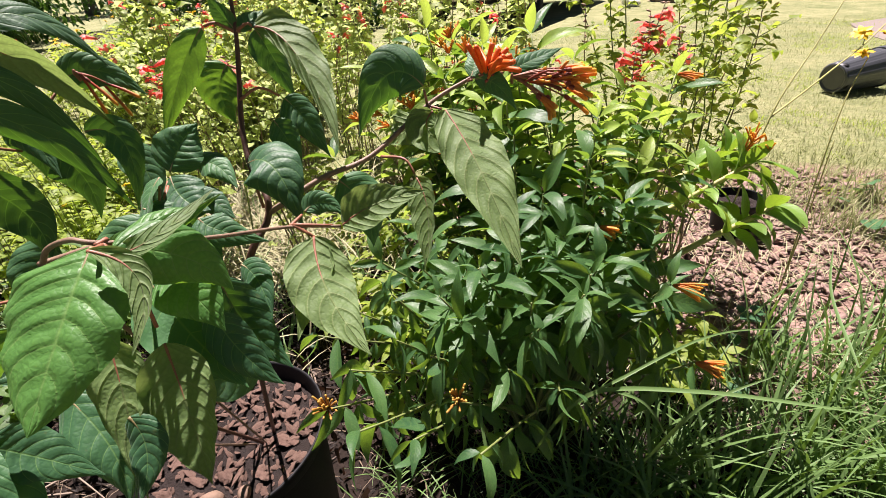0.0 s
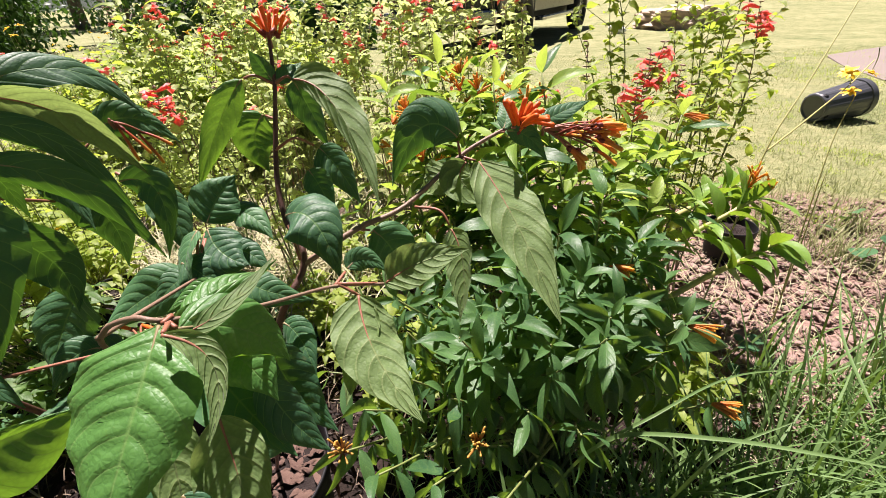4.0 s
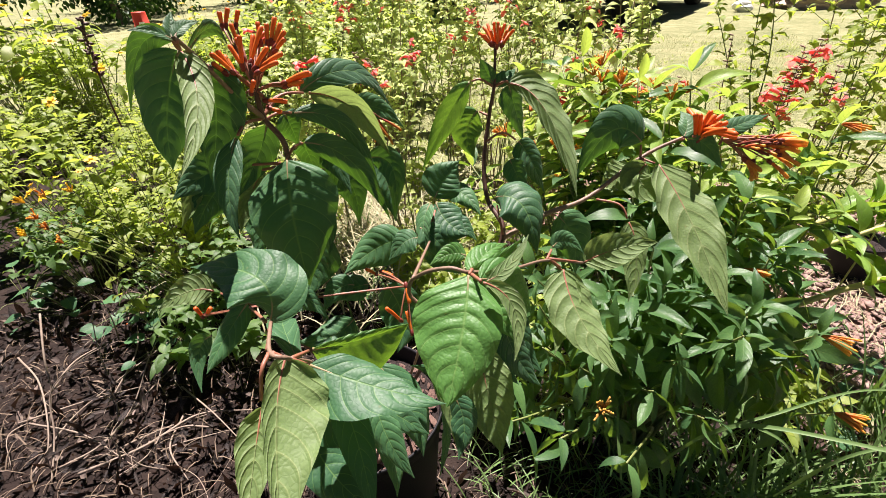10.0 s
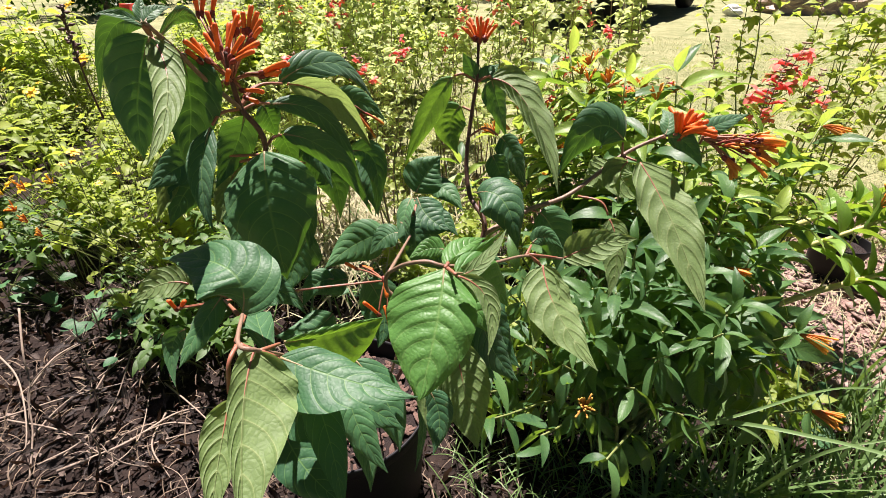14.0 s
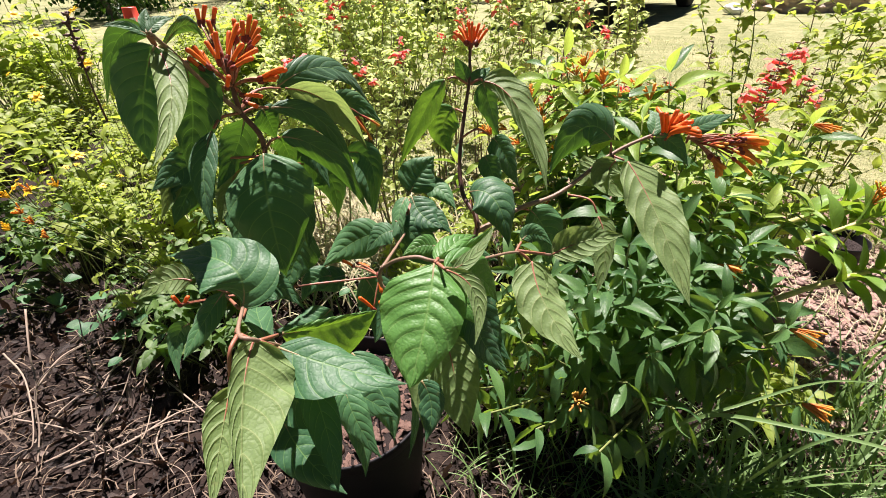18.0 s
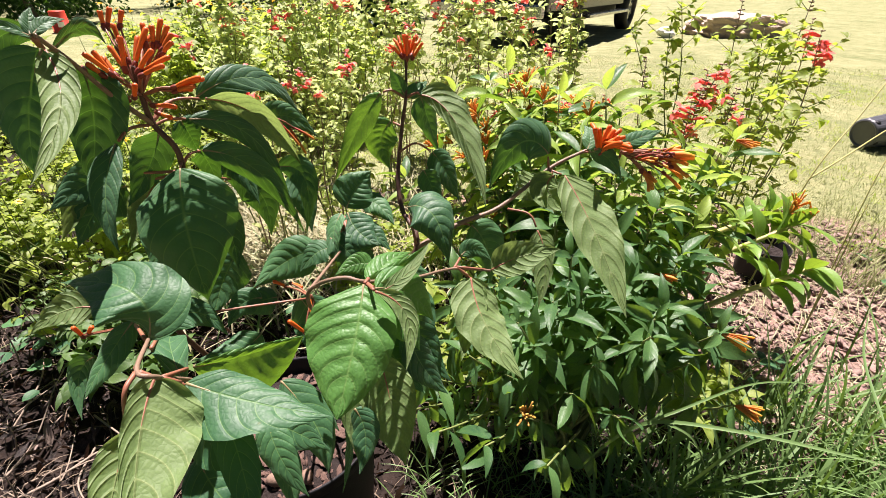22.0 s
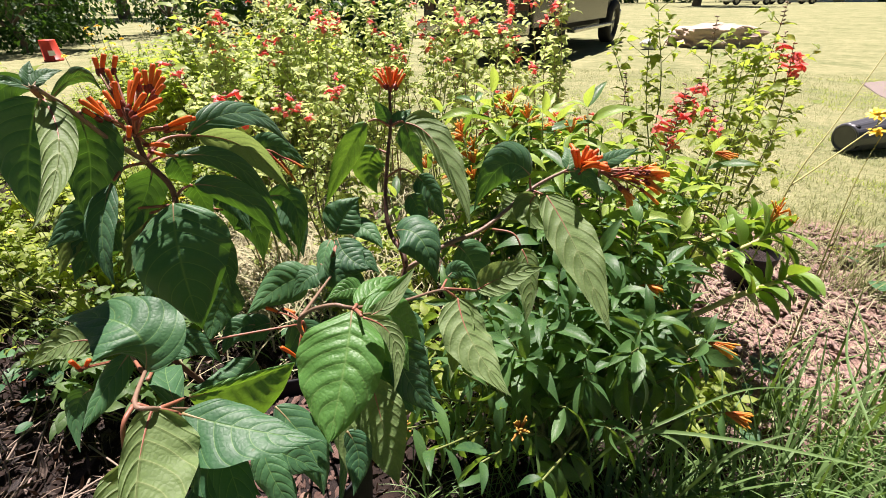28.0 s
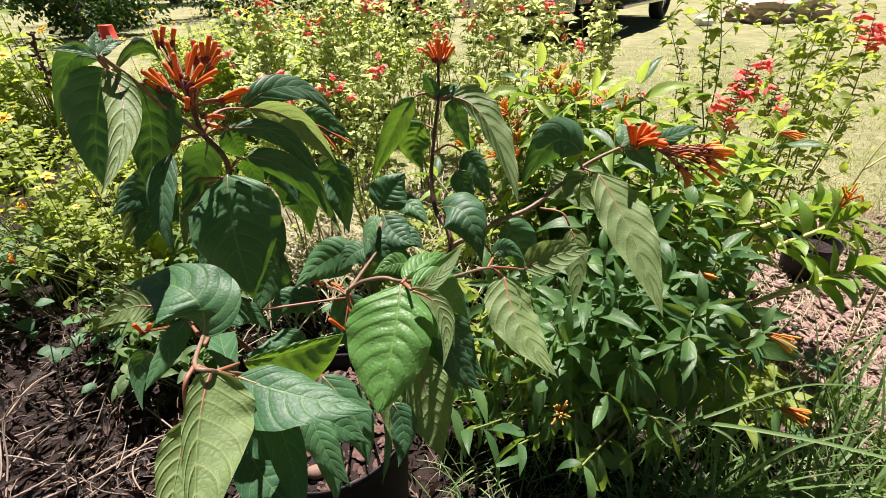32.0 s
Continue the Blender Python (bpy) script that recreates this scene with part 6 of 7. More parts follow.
long_blade([(0.105, 0.379, 0.383), (0.144, 0.365, 0.507), (0.202, 0.375, 0.561), (0.311, 0.438, 0.576), (0.433, 0.485, 0.554)], 0.0034)
long_blade([(0.134, 0.360, 0.500), (0.175, 0.353, 0.560), (0.255, 0.327, 0.601), (0.311, 0.292, 0.637), (0.350, 0.257, 0.670)], 0.0042)
long_blade([(0.169, 0.389, 0.403), (0.178, 0.448, 0.523), (0.164, 0.458, 0.543), (0.146, 0.431, 0.511), (0.147, 0.390, 0.462)], 0.0026)
long_blade([(0.183, 0.368, 0.548), (0.226, 0.363, 0.533), (0.260, 0.360, 0.478)], 0.0030)
long_blade([(0.057, 0.308, 0.452), (0.044, 0.342, 0.498), (0.039, 0.370, 0.520)], 0.0036)
long_blade([(0.234, 0.344, 0.456), (0.278, 0.353, 0.550), (0.349, 0.374, 0.585)], 0.0036)
long_blade([(0.444, 0.409, 0.568), (0.454, 0.503, 0.595), (0.481, 0.575, 0.623)], 0.0040)


# ---- leaf litter and mulch ----
def litter(name, spots, sizes, sheet, material, label, category, flat=0.35, seed=1):
    rng = random.Random(seed)
    heap = Heap()
    for (x, y), s in zip(spots, sizes):
        v, f, u = sheet[rng.randrange(len(sheet))]
        way = Vector((rng.uniform(-1, 1), rng.uniform(-1, 1), rng.uniform(-flat, flat)))
        heap.add(moved(v, growing((x, y, 0.006 + rng.random() * 0.014), way, (rng.uniform(-flat, flat), rng.uniform(-flat, flat), 1), 0, s)), f, u)
    return tagged(hang(name, heap.mesh(name, material)), label, category, kind="stuff")


rng = random.Random(55)
DEAD = [leaf_sheet(1.0, rng.uniform(0.18, 0.62), 4, 2, rng.uniform(-0.9, 1.1), rng.uniform(15, 65), 0.16, rng.uniform(0.3, 0.7), rng.uniform(0.4, 0.9), rng) for i in range(12)]
spots, sizes = [], []
for i in range(7000):
    spots.append((rng.uniform(-1.9, 0.3), rng.uniform(0.05, 1.5)))
    sizes.append(rng.uniform(0.012, 0.036) if rng.random() < 0.75 else rng.uniform(0.036, 0.062))
for i in range(2600):
    spots.append((rng.uniform(-1.9, 0.8), rng.uniform(-1.1, 0.05)))
    sizes.append(rng.uniform(0.012, 0.050))
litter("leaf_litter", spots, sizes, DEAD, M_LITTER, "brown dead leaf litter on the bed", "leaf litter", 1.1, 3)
heap = Heap()
for i in range(10500):
    me = CHIPS[i % 4]
    x, y = rng.uniform(0.15, 2.7), rng.uniform(0.20, 2.5)
    if x > 1.9 + 0.8 * rng.random() or y < 0.15 + 0.4 * rng.random() or y + 0.22 * x > 2.5 + rng.uniform(-0.2, 0.2) or x + 1.2 * y < 1.5 + rng.uniform(0, 0.4):
        continue
    co = np.array([tuple(v.co) for v in me.vertices])
    m = pose(x, y, rng.uniform(0.004, 0.016), rng.gauss(0, 22), rng.gauss(0, 22), rng.uniform(0, 360)) @ Matrix.Scale(rng.uniform(0.012, 0.058), 4)
    heap.add(moved(co, m), [tuple(p.vertices) for p in me.polygons], [(0, 0)] * len(co))
tagged(hang("bark_mulch", heap.mesh("bark_mulch", M_CHIP)), "pinkish brown bark mulch chips", "mulch", kind="stuff")


def twig(points, r, label="dry pale twig lying on the bed"):
    return tagged(tube("twig", points, [r, r * 0.8, r * 0.35], M_TWIG, sides=6), label, "twig", "dry twigs")


twig([(-1.160, 0.151, 0.000), (-1.221, 0.227, 0.060), (-1.265, 0.288, 0.140), (-1.212, 0.364, 0.200), (-1.154, 0.428, 0.220)], 0.0024)
twig([(-1.149, 0.169, 0.000), (-1.104, 0.332, 0.050), (-1.167, 0.476, 0.100), (-1.201, 0.591, 0.140)], 0.0021)
twig([(-1.227, 0.143, 0.000), (-1.259, 0.270, 0.030), (-1.242, 0.392, 0.050), (-1.220, 0.689, 0.050)], 0.0026)
twig([(-1.126, 0.220, 0.000), (-1.013, 0.341, 0.020), (-0.887, 0.446, 0.030)], 0.0027)
twig([(-1.543, 0.355, 0.100), (-1.370, 0.307, 0.100), (-1.216, 0.204, 0.050), (-1.212, 0.133, 0.000)], 0.0026)
twig([(-1.425, 0.416, 0.250), (-1.344, 0.341, 0.180), (-1.321, 0.304, 0.100), (-1.276, 0.218, 0.000)], 0.0030)
twig([(-1.388, 0.228, 0.030), (-1.287, 0.335, 0.030), (-1.151, 0.421, 0.050)], 0.0030)
twig([(-1.009, 0.209, 0.010), (-0.945, 0.314, 0.020), (-0.800, 0.428, 0.020)], 0.0024)
rng = random.Random(66)
for i in range(24):
    x, y = rng.uniform(-1.6, -0.45), rng.uniform(0.15, 0.85)
    a, l = rng.uniform(0, 6.28), rng.uniform(0.1, 0.3)
    twig([(x, y, 0.012), (x + l * 0.5 * math.cos(a), y + l * 0.5 * math.sin(a), 0.02 + rng.uniform(0, 0.05)), (x + l * math.cos(a + 0.3), y + l * math.sin(a + 0.3), 0.02 + rng.uniform(0, 0.06))], rng.choice((0.0008, 0.0011, 0.0016, 0.0028)))
twig([(-1.415, 0.331, 0.030), (-1.437, 0.427, 0.050), (-1.438, 0.543, 0.030)], 0.0035)
twig([(-1.150, 0.178, 0.030), (-1.089, 0.260, 0.050), (-1.141, 0.421, 0.030), (-1.131, 0.537, 0.050)], 0.0030)
twig([(-1.090, 0.183, 0.030), (-0.983, 0.281, 0.050), (-0.944, 0.407, 0.030), (-0.797, 0.457, 0.050)], 0.0040)
twig([(-1.359, 0.238, 0.030), (-1.160, 0.255, 0.050), (-0.964, 0.240, 0.030)], 0.0025)
twig([(-1.002, 0.186, 0.030), (-0.957, 0.290, 0.050), (-1.087, 0.439, 0.030)], 0.0022)
twig([(-1.065, 0.466, 0.030), (-0.885, 0.413, 0.050), (-0.749, 0.371, 0.030)], 0.0025)


# ---- pots, bucket, slab, boulder ----
def fallen_pot():
    at = Vector((2.38, 3.84, 0.125))
    axis = Vector((0.90, 0.40, 0.085)).normalized()
    pot = thing("fallen_nursery_pot", (2.38, 3.84, 0.0), "empty ribbed black nursery pot lying on the lawn", "pot")
    m = Matrix.Translation(at - axis * 0.21) @ axis.to_track_quat("Z", "Y").to_matrix().to_4x4() 
    verts, faces, uvs = [], [], []
    prof = [(0.001, 0.012), (0.080, 0.010), (0.090, 0.0), (0.098, 0.004), (0.102, 0.016), (0.128, 0.37), (0.138, 0.372), (0.140, 0.415), (0.133, 0.416), (0.122, 0.37), (0.094, 0.024), (0.001, 0.022)]
    sides = 72
    for i, (r, z) in enumerate(prof):
        for k in range(sides):
            a = 2 * math.pi * k / sides
            rib = 1 + (0.022 if (k // 3) % 2 else 0.0) * (1 if i in (4, 5) else 0)
            verts.append(m @ Vector((r * rib * math.cos(a), r * rib * math.sin(a), z)))
    faces = [(i * sides + k, i * sides + (k + 1) % sides, (i + 1) * sides + (k + 1) % sides, (i + 1) * sides + k) for i in range(len(prof) - 1) for k in range(sides)]
    hang("pot_wall", mesh_of("pot_wall", verts, faces, M_POT_SUNLIT, smooth=False), pot)
    for k in range(4):
        a = k * 1.571 + 0.5
        hole = lathe("drain_hole", [(0.001, 0.0), (0.016, 0.0), (0.016, 0.004), (0.001, 0.004)], M_POT, pot, "round drain hole", 14, m @ Matrix.Translation((0.102 * math.cos(a), 0.102 * math.sin(a), 0.03)) @ Vector((math.cos(a), math.sin(a), 0)).to_track_quat("Z", "Y").to_matrix().to_4x4())
    return pot


fallen_pot()


def small_pot(x, y, r, h):
    p = thing("nursery_pot", (x, y, 0), "small black nursery pot on the mulch beside the bush", "pot")
    lathe("pot_wall", pot_profile(r, h), M_POT, p, m=Matrix.Translation((x, y, 0)))
    soil_disc("soil", (x, y), r * 0.93, h - 0.03, M_SOIL, p, 9)
    return p


small_pot(0.88, 1.70, 0.088, 0.15)
small_pot(-1.22, 0.98, 0.11, 0.2)


def bucket():
    x, y = -9.4, 7.4
    b = thing("bucket", (x, y, 0), "red plastic bucket upturned on the lawn", "bucket")
    lathe("bucket_wall", [(0.001, 0.37), (0.125, 0.37), (0.130, 0.362), (0.150, 0.03), (0.158, 0.03), (0.158, 0.0), (0.146, 0.0), (0.122, 0.355), (0.001, 0.355)], M_BUCKET, b, m=Matrix.Translation((x, y, 0)))
    bm = bmesh.new()
    a0 = math.atan2(-y, -x)
    cols = []
    for i in range(7):
        a = a0 + (i - 3) * 0.12
        cols.append([bm.verts.new((x + r * math.cos(a), y + r * math.sin(a), z)) for r, z in ((0.1475, 0.10), (0.1425, 0.19))])
    for c, d in zip(cols, cols[1:]):
        bm.faces.new((c[0], d[0], d[1], c[1]))
    part("label_patch", bm, M_WHITE, b, "plain white printed patch")


bucket()


def slab():
    """A broad stepping slab at the edge of the lawn, with broken corners."""
    bm = bmesh.new()
    rim = [(3.62, 5.3), (4.4, 4.85), (6.2, 4.9), (8.0, 5.6), (8.6, 7.2), (7.0, 8.2), (5.2, 7.8), (4.0, 7.05), (3.74, 6.2)]
    low = [bm.verts.new((x, y, -0.02)) for x, y in rim]
    top = [bm.verts.new((x * 0.995 + 0.02, y * 0.995 + 0.025, 0.014 + 0.004 * math.sin(x * 5))) for x, y in rim]
    bm.faces.new(top)
    for i in range(len(rim)):
        j = (i + 1) % len(rim)
        bm.faces.new((low[i], low[j], top[j], top[i]))
    bmesh.ops.recalc_face_normals(bm, faces=bm.faces)
    s = thing("stone_slab", (5.5, 6.4, 0), "weathered pinkish stone slab set in the lawn", "paving")
    part("slab", bm, M_SLAB, s)


slab()


def boulder():
    at = (3.5, 12.2, 0.0)
    bm = bmesh.new()
    bmesh.ops.create_cube(bm, size=1.0)
    bmesh.ops.subdivide_edges(bm, edges=bm.edges, cuts=9, use_grid_fill=True)
    for v in bm.verts:
        p = v.co.copy()
        round_ = p.normalized() * 0.55
        p = p.lerp(round_, 0.35)
        k = noise.noise(Vector((p.x * 5, p.y * 4, p.z * 6))) * 0.22 + noise.noise(p * 14) * 0.06
        p = Vector((p.x * 1.75, p.y * 1.2, p.z * 0.50)) * (1 + k)
        p.z += 0.03 * math.floor(3 * noise.noise(Vector((p.x * 1.5, p.y, 3))))
        v.co = Matrix.Rotation(radians(18), 3, "Z") @ p + Vector((at[0] + 0.1, at[1], 0.17))
    b = thing("boulder", at, "flat weathered sandstone boulder on the lawn", "rock")
    part("rock", bm, M_ROCK, b)
    bm = bmesh.new()
    bmesh.ops.create_icosphere(bm, subdivisions=3, radius=0.14)
    for v in bm.verts:
        v.co = Vector((v.co.x * 1.3, v.co.y, v.co.z * 0.7)) * (1 + 0.5 * noise.noise(v.co * 9)) + Vector((2.08, 11.15, 0.10))
    w = thing("white_rock", (2.08, 11.15, 0), "small whitish rock beside the boulder", "rock")
    part("rock", bm, M_WHITE, w)


boulder()


# ---- tall daisy stalks beside the lawn ----
stalks = thing("daisy_stalk", (0.53, 1.06, 0), "tall thin daisy stalks with few yellow flowers", "flower")
rng = random.Random(91)
tube("stem", [(0.560, 1.100, 0.000), (0.600, 1.135, 0.320), (0.645, 1.175, 0.610), (0.730, 1.255, 0.755), (0.820, 1.345, 0.900), (0.900, 1.430, 1.030)], [0.0024, 0.0019, 0.0012], M_STEM_Y, stalks, sides=6)
tube("stem", [(0.645, 1.175, 0.610), (0.730, 1.245, 0.645), (0.820, 1.320, 0.685), (0.905, 1.392, 0.722), (0.990, 1.470, 0.770)], [0.0024, 0.0019, 0.0012], M_STEM_Y, stalks, sides=6)
tube("stem", [(0.860, 1.240, 0.000), (0.855, 1.260, 0.250), (0.860, 1.290, 0.450), (0.885, 1.340, 0.600), (0.930, 1.395, 0.695)], [0.0024, 0.0019, 0.0012], M_STEM_Y, stalks, sides=6)
tube("stem", [(0.880, 1.280, 0.000), (0.872, 1.280, 0.300), (0.855, 1.270, 0.520)], [0.0024, 0.0019, 0.0012], M_STEM_Y, stalks, sides=6)
daisy(stalks, (0.905, 1.392, 0.722), (0.892, 1.392, 0.752), rng, 0.048)
daisy(stalks, (0.930, 1.395, 0.695), (0.914, 1.395, 0.705), rng, 0.048)
daisy(stalks, (0.990, 1.470, 0.800), (1.000, 1.480, 0.735), rng, 0.048)



# ---- small things of the bed ----
def daisy_plant(foot, heads, label):
    plant = thing("yellow_daisy", foot, label, "flower", "yellow daisies")
    rng = random.Random(round(foot[0] * 1000))
    for head in heads:
        daisy(plant, foot, head, rng, 0.036)
    heap = Heap()
    for k in range(30):
        p = Vector(foot).lerp(Vector(heads[k % len(heads)]), rng.uniform(0.2, 0.9))
        v, f, u = SAGE_LEAVES[k % 5]
        heap.add(moved(v, growing(p, (rng.uniform(-1, 1), rng.uniform(-1, 1), rng.uniform(-0.3, 0.3)), (0, 0, 1), rng.uniform(-0.5, 0.5), rng.uniform(0.03, 0.06))), f, u)
    tagged(hang("foliage", heap.mesh("foliage", M_BED), plant), kind="stuff")


daisy_plant((-1.43, 0.86, 0.000), [(-1.367, 0.728, 0.896), (-1.444, 0.892, 0.936), (-1.280, 0.760, 0.829), (-1.511, 0.785, 0.935)], "thin daisy plant with bright yellow flower heads")
daisy_plant((-1.30, 0.60, 0.000), [(-1.211, 0.471, 0.614), (-1.266, 0.474, 0.612), (-1.424, 0.694, 0.754), (-1.297, 0.651, 0.623)], "low daisy plant with yellow flower heads")


def dry_stalk(points, label):
    s = tube("dry_stalk", points, [0.0022, 0.0016, 0.0008], M_STEM_D, sides=5)
    tagged(s, label, "stalk", "dry stalks")
    heap = Heap()
    line = spline(points, 12)
    rng = random.Random(5)
    for p in line[len(line) // 2:]:
        for k in range(2):
            d = Vector((rng.uniform(-1, 1), rng.uniform(-1, 1), rng.uniform(-0.2, 1))) * 0.011
            v, f, u = tube_data([p, Vector(p) + d * 0.5, Vector(p) + d], [0.0008, 0.0032, 0.0012], 5)
            heap.add([np.array(w) for w in v], f, u)
    hang("seed_head", heap.mesh("seed_head", M_STEM_D), s, "dark dried seed head")


dry_stalk([(-0.977, 0.553, 0.765), (-0.962, 0.542, 0.829), (-0.953, 0.539, 0.904), (-0.937, 0.536, 0.968)], "dark dried seed stalk leaning over the bed")


def heart_leaf_weed(at_, seed, count=9, size=0.055):
    """A low creeping weed with broad grey-green leaves on short stalks."""
    rng = random.Random(seed)
    w = thing("creeping_weed", at_, "creeping weed with broad grey-green leaves", "plant", "weeds")
    for k in range(count):
        a, r = rng.uniform(0, 6.283), rng.uniform(0.03, 0.16)
        p = Vector(at_) + Vector((math.cos(a) * r, math.sin(a) * r, rng.uniform(0.03, 0.13)))
        tube("leaf_stalk", [at_, Vector(at_).lerp(p, 0.6) + Vector((0, 0, 0.02)), p], [0.0014, 0.001], M_STEM_G, w, sides=5, per=3)
        v, f, u = leaf_sheet(1.0, 0.8, 8, 4, rng.uniform(0.1, 0.4), rng.uniform(4, 14), 0.03, 0.42, 0.75, rng)
        m = growing(p, (math.cos(a), math.sin(a), rng.uniform(-0.4, 0.1)), (0, 0, 1), rng.uniform(-0.4, 0.4), size * rng.uniform(0.7, 1.3))
        hang("leaf", mesh_of("leaf", moved(v, m), f, M_TOP, u), w)


heart_leaf_weed((-1.735, 0.615, 0.000), 900)
heart_leaf_weed((-1.227, 0.605, 0.000), 902)
heart_leaf_weed((-1.479, 0.696, 0.000), 904)
heart_leaf_weed((-1.304, 0.751, 0.000), 905)
heart_leaf_weed((-1.984, 0.602, 0.000), 906)
heart_leaf_weed((1.42, 1.80, 0.0), 950, 6, 0.10)
n = 420
c = np.array([[1.28, 1.72], [1.48, 1.95], [1.15, 1.95], [1.62, 1.7]])[g.integers(0, 4, n)]
x, y = c[:, 0] + 0.06 * g.standard_normal(n), c[:, 1] + 0.05 * g.standard_normal(n)
a = g.random(n) * 6.283
blades("grass_tuft", np.stack([x, y, np.zeros(n)], 1), np.stack([np.cos(a), np.sin(a)], 1), 0.06 + 0.13 * g.random(n), 0.003 + 0.002 * g.random(n), 0.2 + 0.8 * g.random(n), M_LAWNB, 4, "fine bright grass tufts on the mulch", "grass")
heart_leaf_weed((0.62, 1.02, 0.0), 951, 7, 0.05)
heart_leaf_weed((-0.66, 0.98, 0.0), 952, 8, 0.06)

# dropped florets and a few yellowed leaves on the bed
rng = random.Random(71)
for base, tip in [((-2.455, 0.916, 0.014), (-2.430, 0.916, 0.018)), ((-2.464, 1.020, 0.014), (-2.476, 1.042, 0.018)), ((-2.341, 1.003, 0.014), (-2.353, 0.981, 0.018)), ((-2.675, 1.014, 0.014), (-2.650, 1.014, 0.018)), ((-2.151, 0.934, 0.014), (-2.164, 0.956, 0.018)), ((-1.470, 0.639, 0.014), (-1.482, 0.617, 0.018)), ((-0.644, 1.074, 0.014), (-0.619, 1.075, 0.018)), ((-1.774, 0.980, 0.014), (-1.787, 1.001, 0.018)), ((-2.223, 1.092, 0.014), (-2.235, 1.070, 0.018))]:
    v, f, u = floret_shape(base, tip, 0.002)
    tagged(hang("fallen_floret", mesh_of("fallen_floret", v, f, M_ORANGE, u)), "dropped orange floret on the bed", "flower", "fallen florets")


# low orange-flowered plant in the leafy bed
lantana = thing("orange_flower", (-1.30, 0.80, 0), "low bed plant with small orange and yellow flower heads", "flower")
for n, tip in enumerate([(-1.172, 0.417, 0.627), (-1.136, 0.406, 0.600), (-1.182, 0.462, 0.620), (-1.128, 0.369, 0.581), (-1.131, 0.423, 0.529), (-1.124, 0.409, 0.573), (-1.196, 0.521, 0.602)]):
    foot = (-1.30 + 0.03 * math.sin(n), 0.80 + 0.03 * math.cos(n), 0)
    tube("flower_stalk", [foot, Vector(foot).lerp(Vector(tip), 0.6) + Vector((0, 0, 0.04)), tip], [0.0018, 0.0011], M_STEM_G, lantana, sides=5, per=4)
    amber_cluster(lantana, tip, (0.2, -0.5, 0.8), 60 + n, M_AMBER if n % 3 else M_YELLOW, 12, 0.022)


def dried_weed(foot, high, seed):
    """A dead upright stem with a few side twigs and curled brown leaves."""
    rng = random.Random(seed)
    foot = Vector(foot)
    top = foot + Vector((rng.uniform(-0.06, 0.06), rng.uniform(-0.04, 0.06), high))
    weed = thing("dried_weed", foot, "dead brown weed with curled leaves on the bed", "plant", "dried weeds")
    mid = foot.lerp(top, 0.5) + Vector((rng.uniform(-0.02, 0.02), rng.uniform(-0.02, 0.02), 0))
    tube("stem", [foot, mid, top], [0.0026, 0.002, 0.001], M_TWIG, weed, sides=6)
    for k in range(7):
        p = foot.lerp(top, rng.uniform(0.3, 1.0))
        d = Vector((rng.uniform(-1, 1), rng.uniform(-1, 1), rng.uniform(-0.2, 0.7))).normalized()
        tip = p + d * rng.uniform(0.02, 0.06)
        tube("side_twig", [p, p.lerp(tip, 0.5) + Vector((0, 0, 0.005)), tip], [0.0009, 0.0005], M_TWIG, weed, sides=5, per=3)
        v, f, u = DEAD[rng.randrange(len(DEAD))]
        hang("dead_leaf", mesh_of("dead_leaf", moved(v, growing(tip, d + Vector((0, 0, -0.6)), (0.3, -0.5, 0.8), rng.uniform(-1, 1), rng.uniform(0.02, 0.045))), f, M_LITTER, u), weed)


for n, (x, y, h) in enumerate([(-1.02, 0.21, 0.16), (-1.30, 0.42, 0.22), (-1.16, 0.33, 0.13), (-0.92, 0.27, 0.10), (-1.45, 0.56, 0.20)]):
    dried_weed((x, y, 0), h, 970 + n)


# ---- the parked truck ----
def box_bm(x0, x1, y0, y1, z0, z1, bevel=0.02, taper=0.0):
    bm = bmesh.new()
    bmesh.ops.create_cube(bm, size=1.0)
    for v in bm.verts:
        k = 1 - taper if v.co.z > 0 else 1
        v.co = Vector(((x0 + x1) / 2 + v.co.x * (x1 - x0) * k, (y0 + y1) / 2 + v.co.y * (y1 - y0) * k, (z0 + z1) / 2 + v.co.z * (z1 - z0)))
    if bevel:
        bmesh.ops.bevel(bm, geom=bm.edges, offset=bevel, segments=2, affect="EDGES", profile=0.6)
    return bm


def shift(bm, m):
    for v in bm.verts:
        v.co = m @ v.co
    return bm


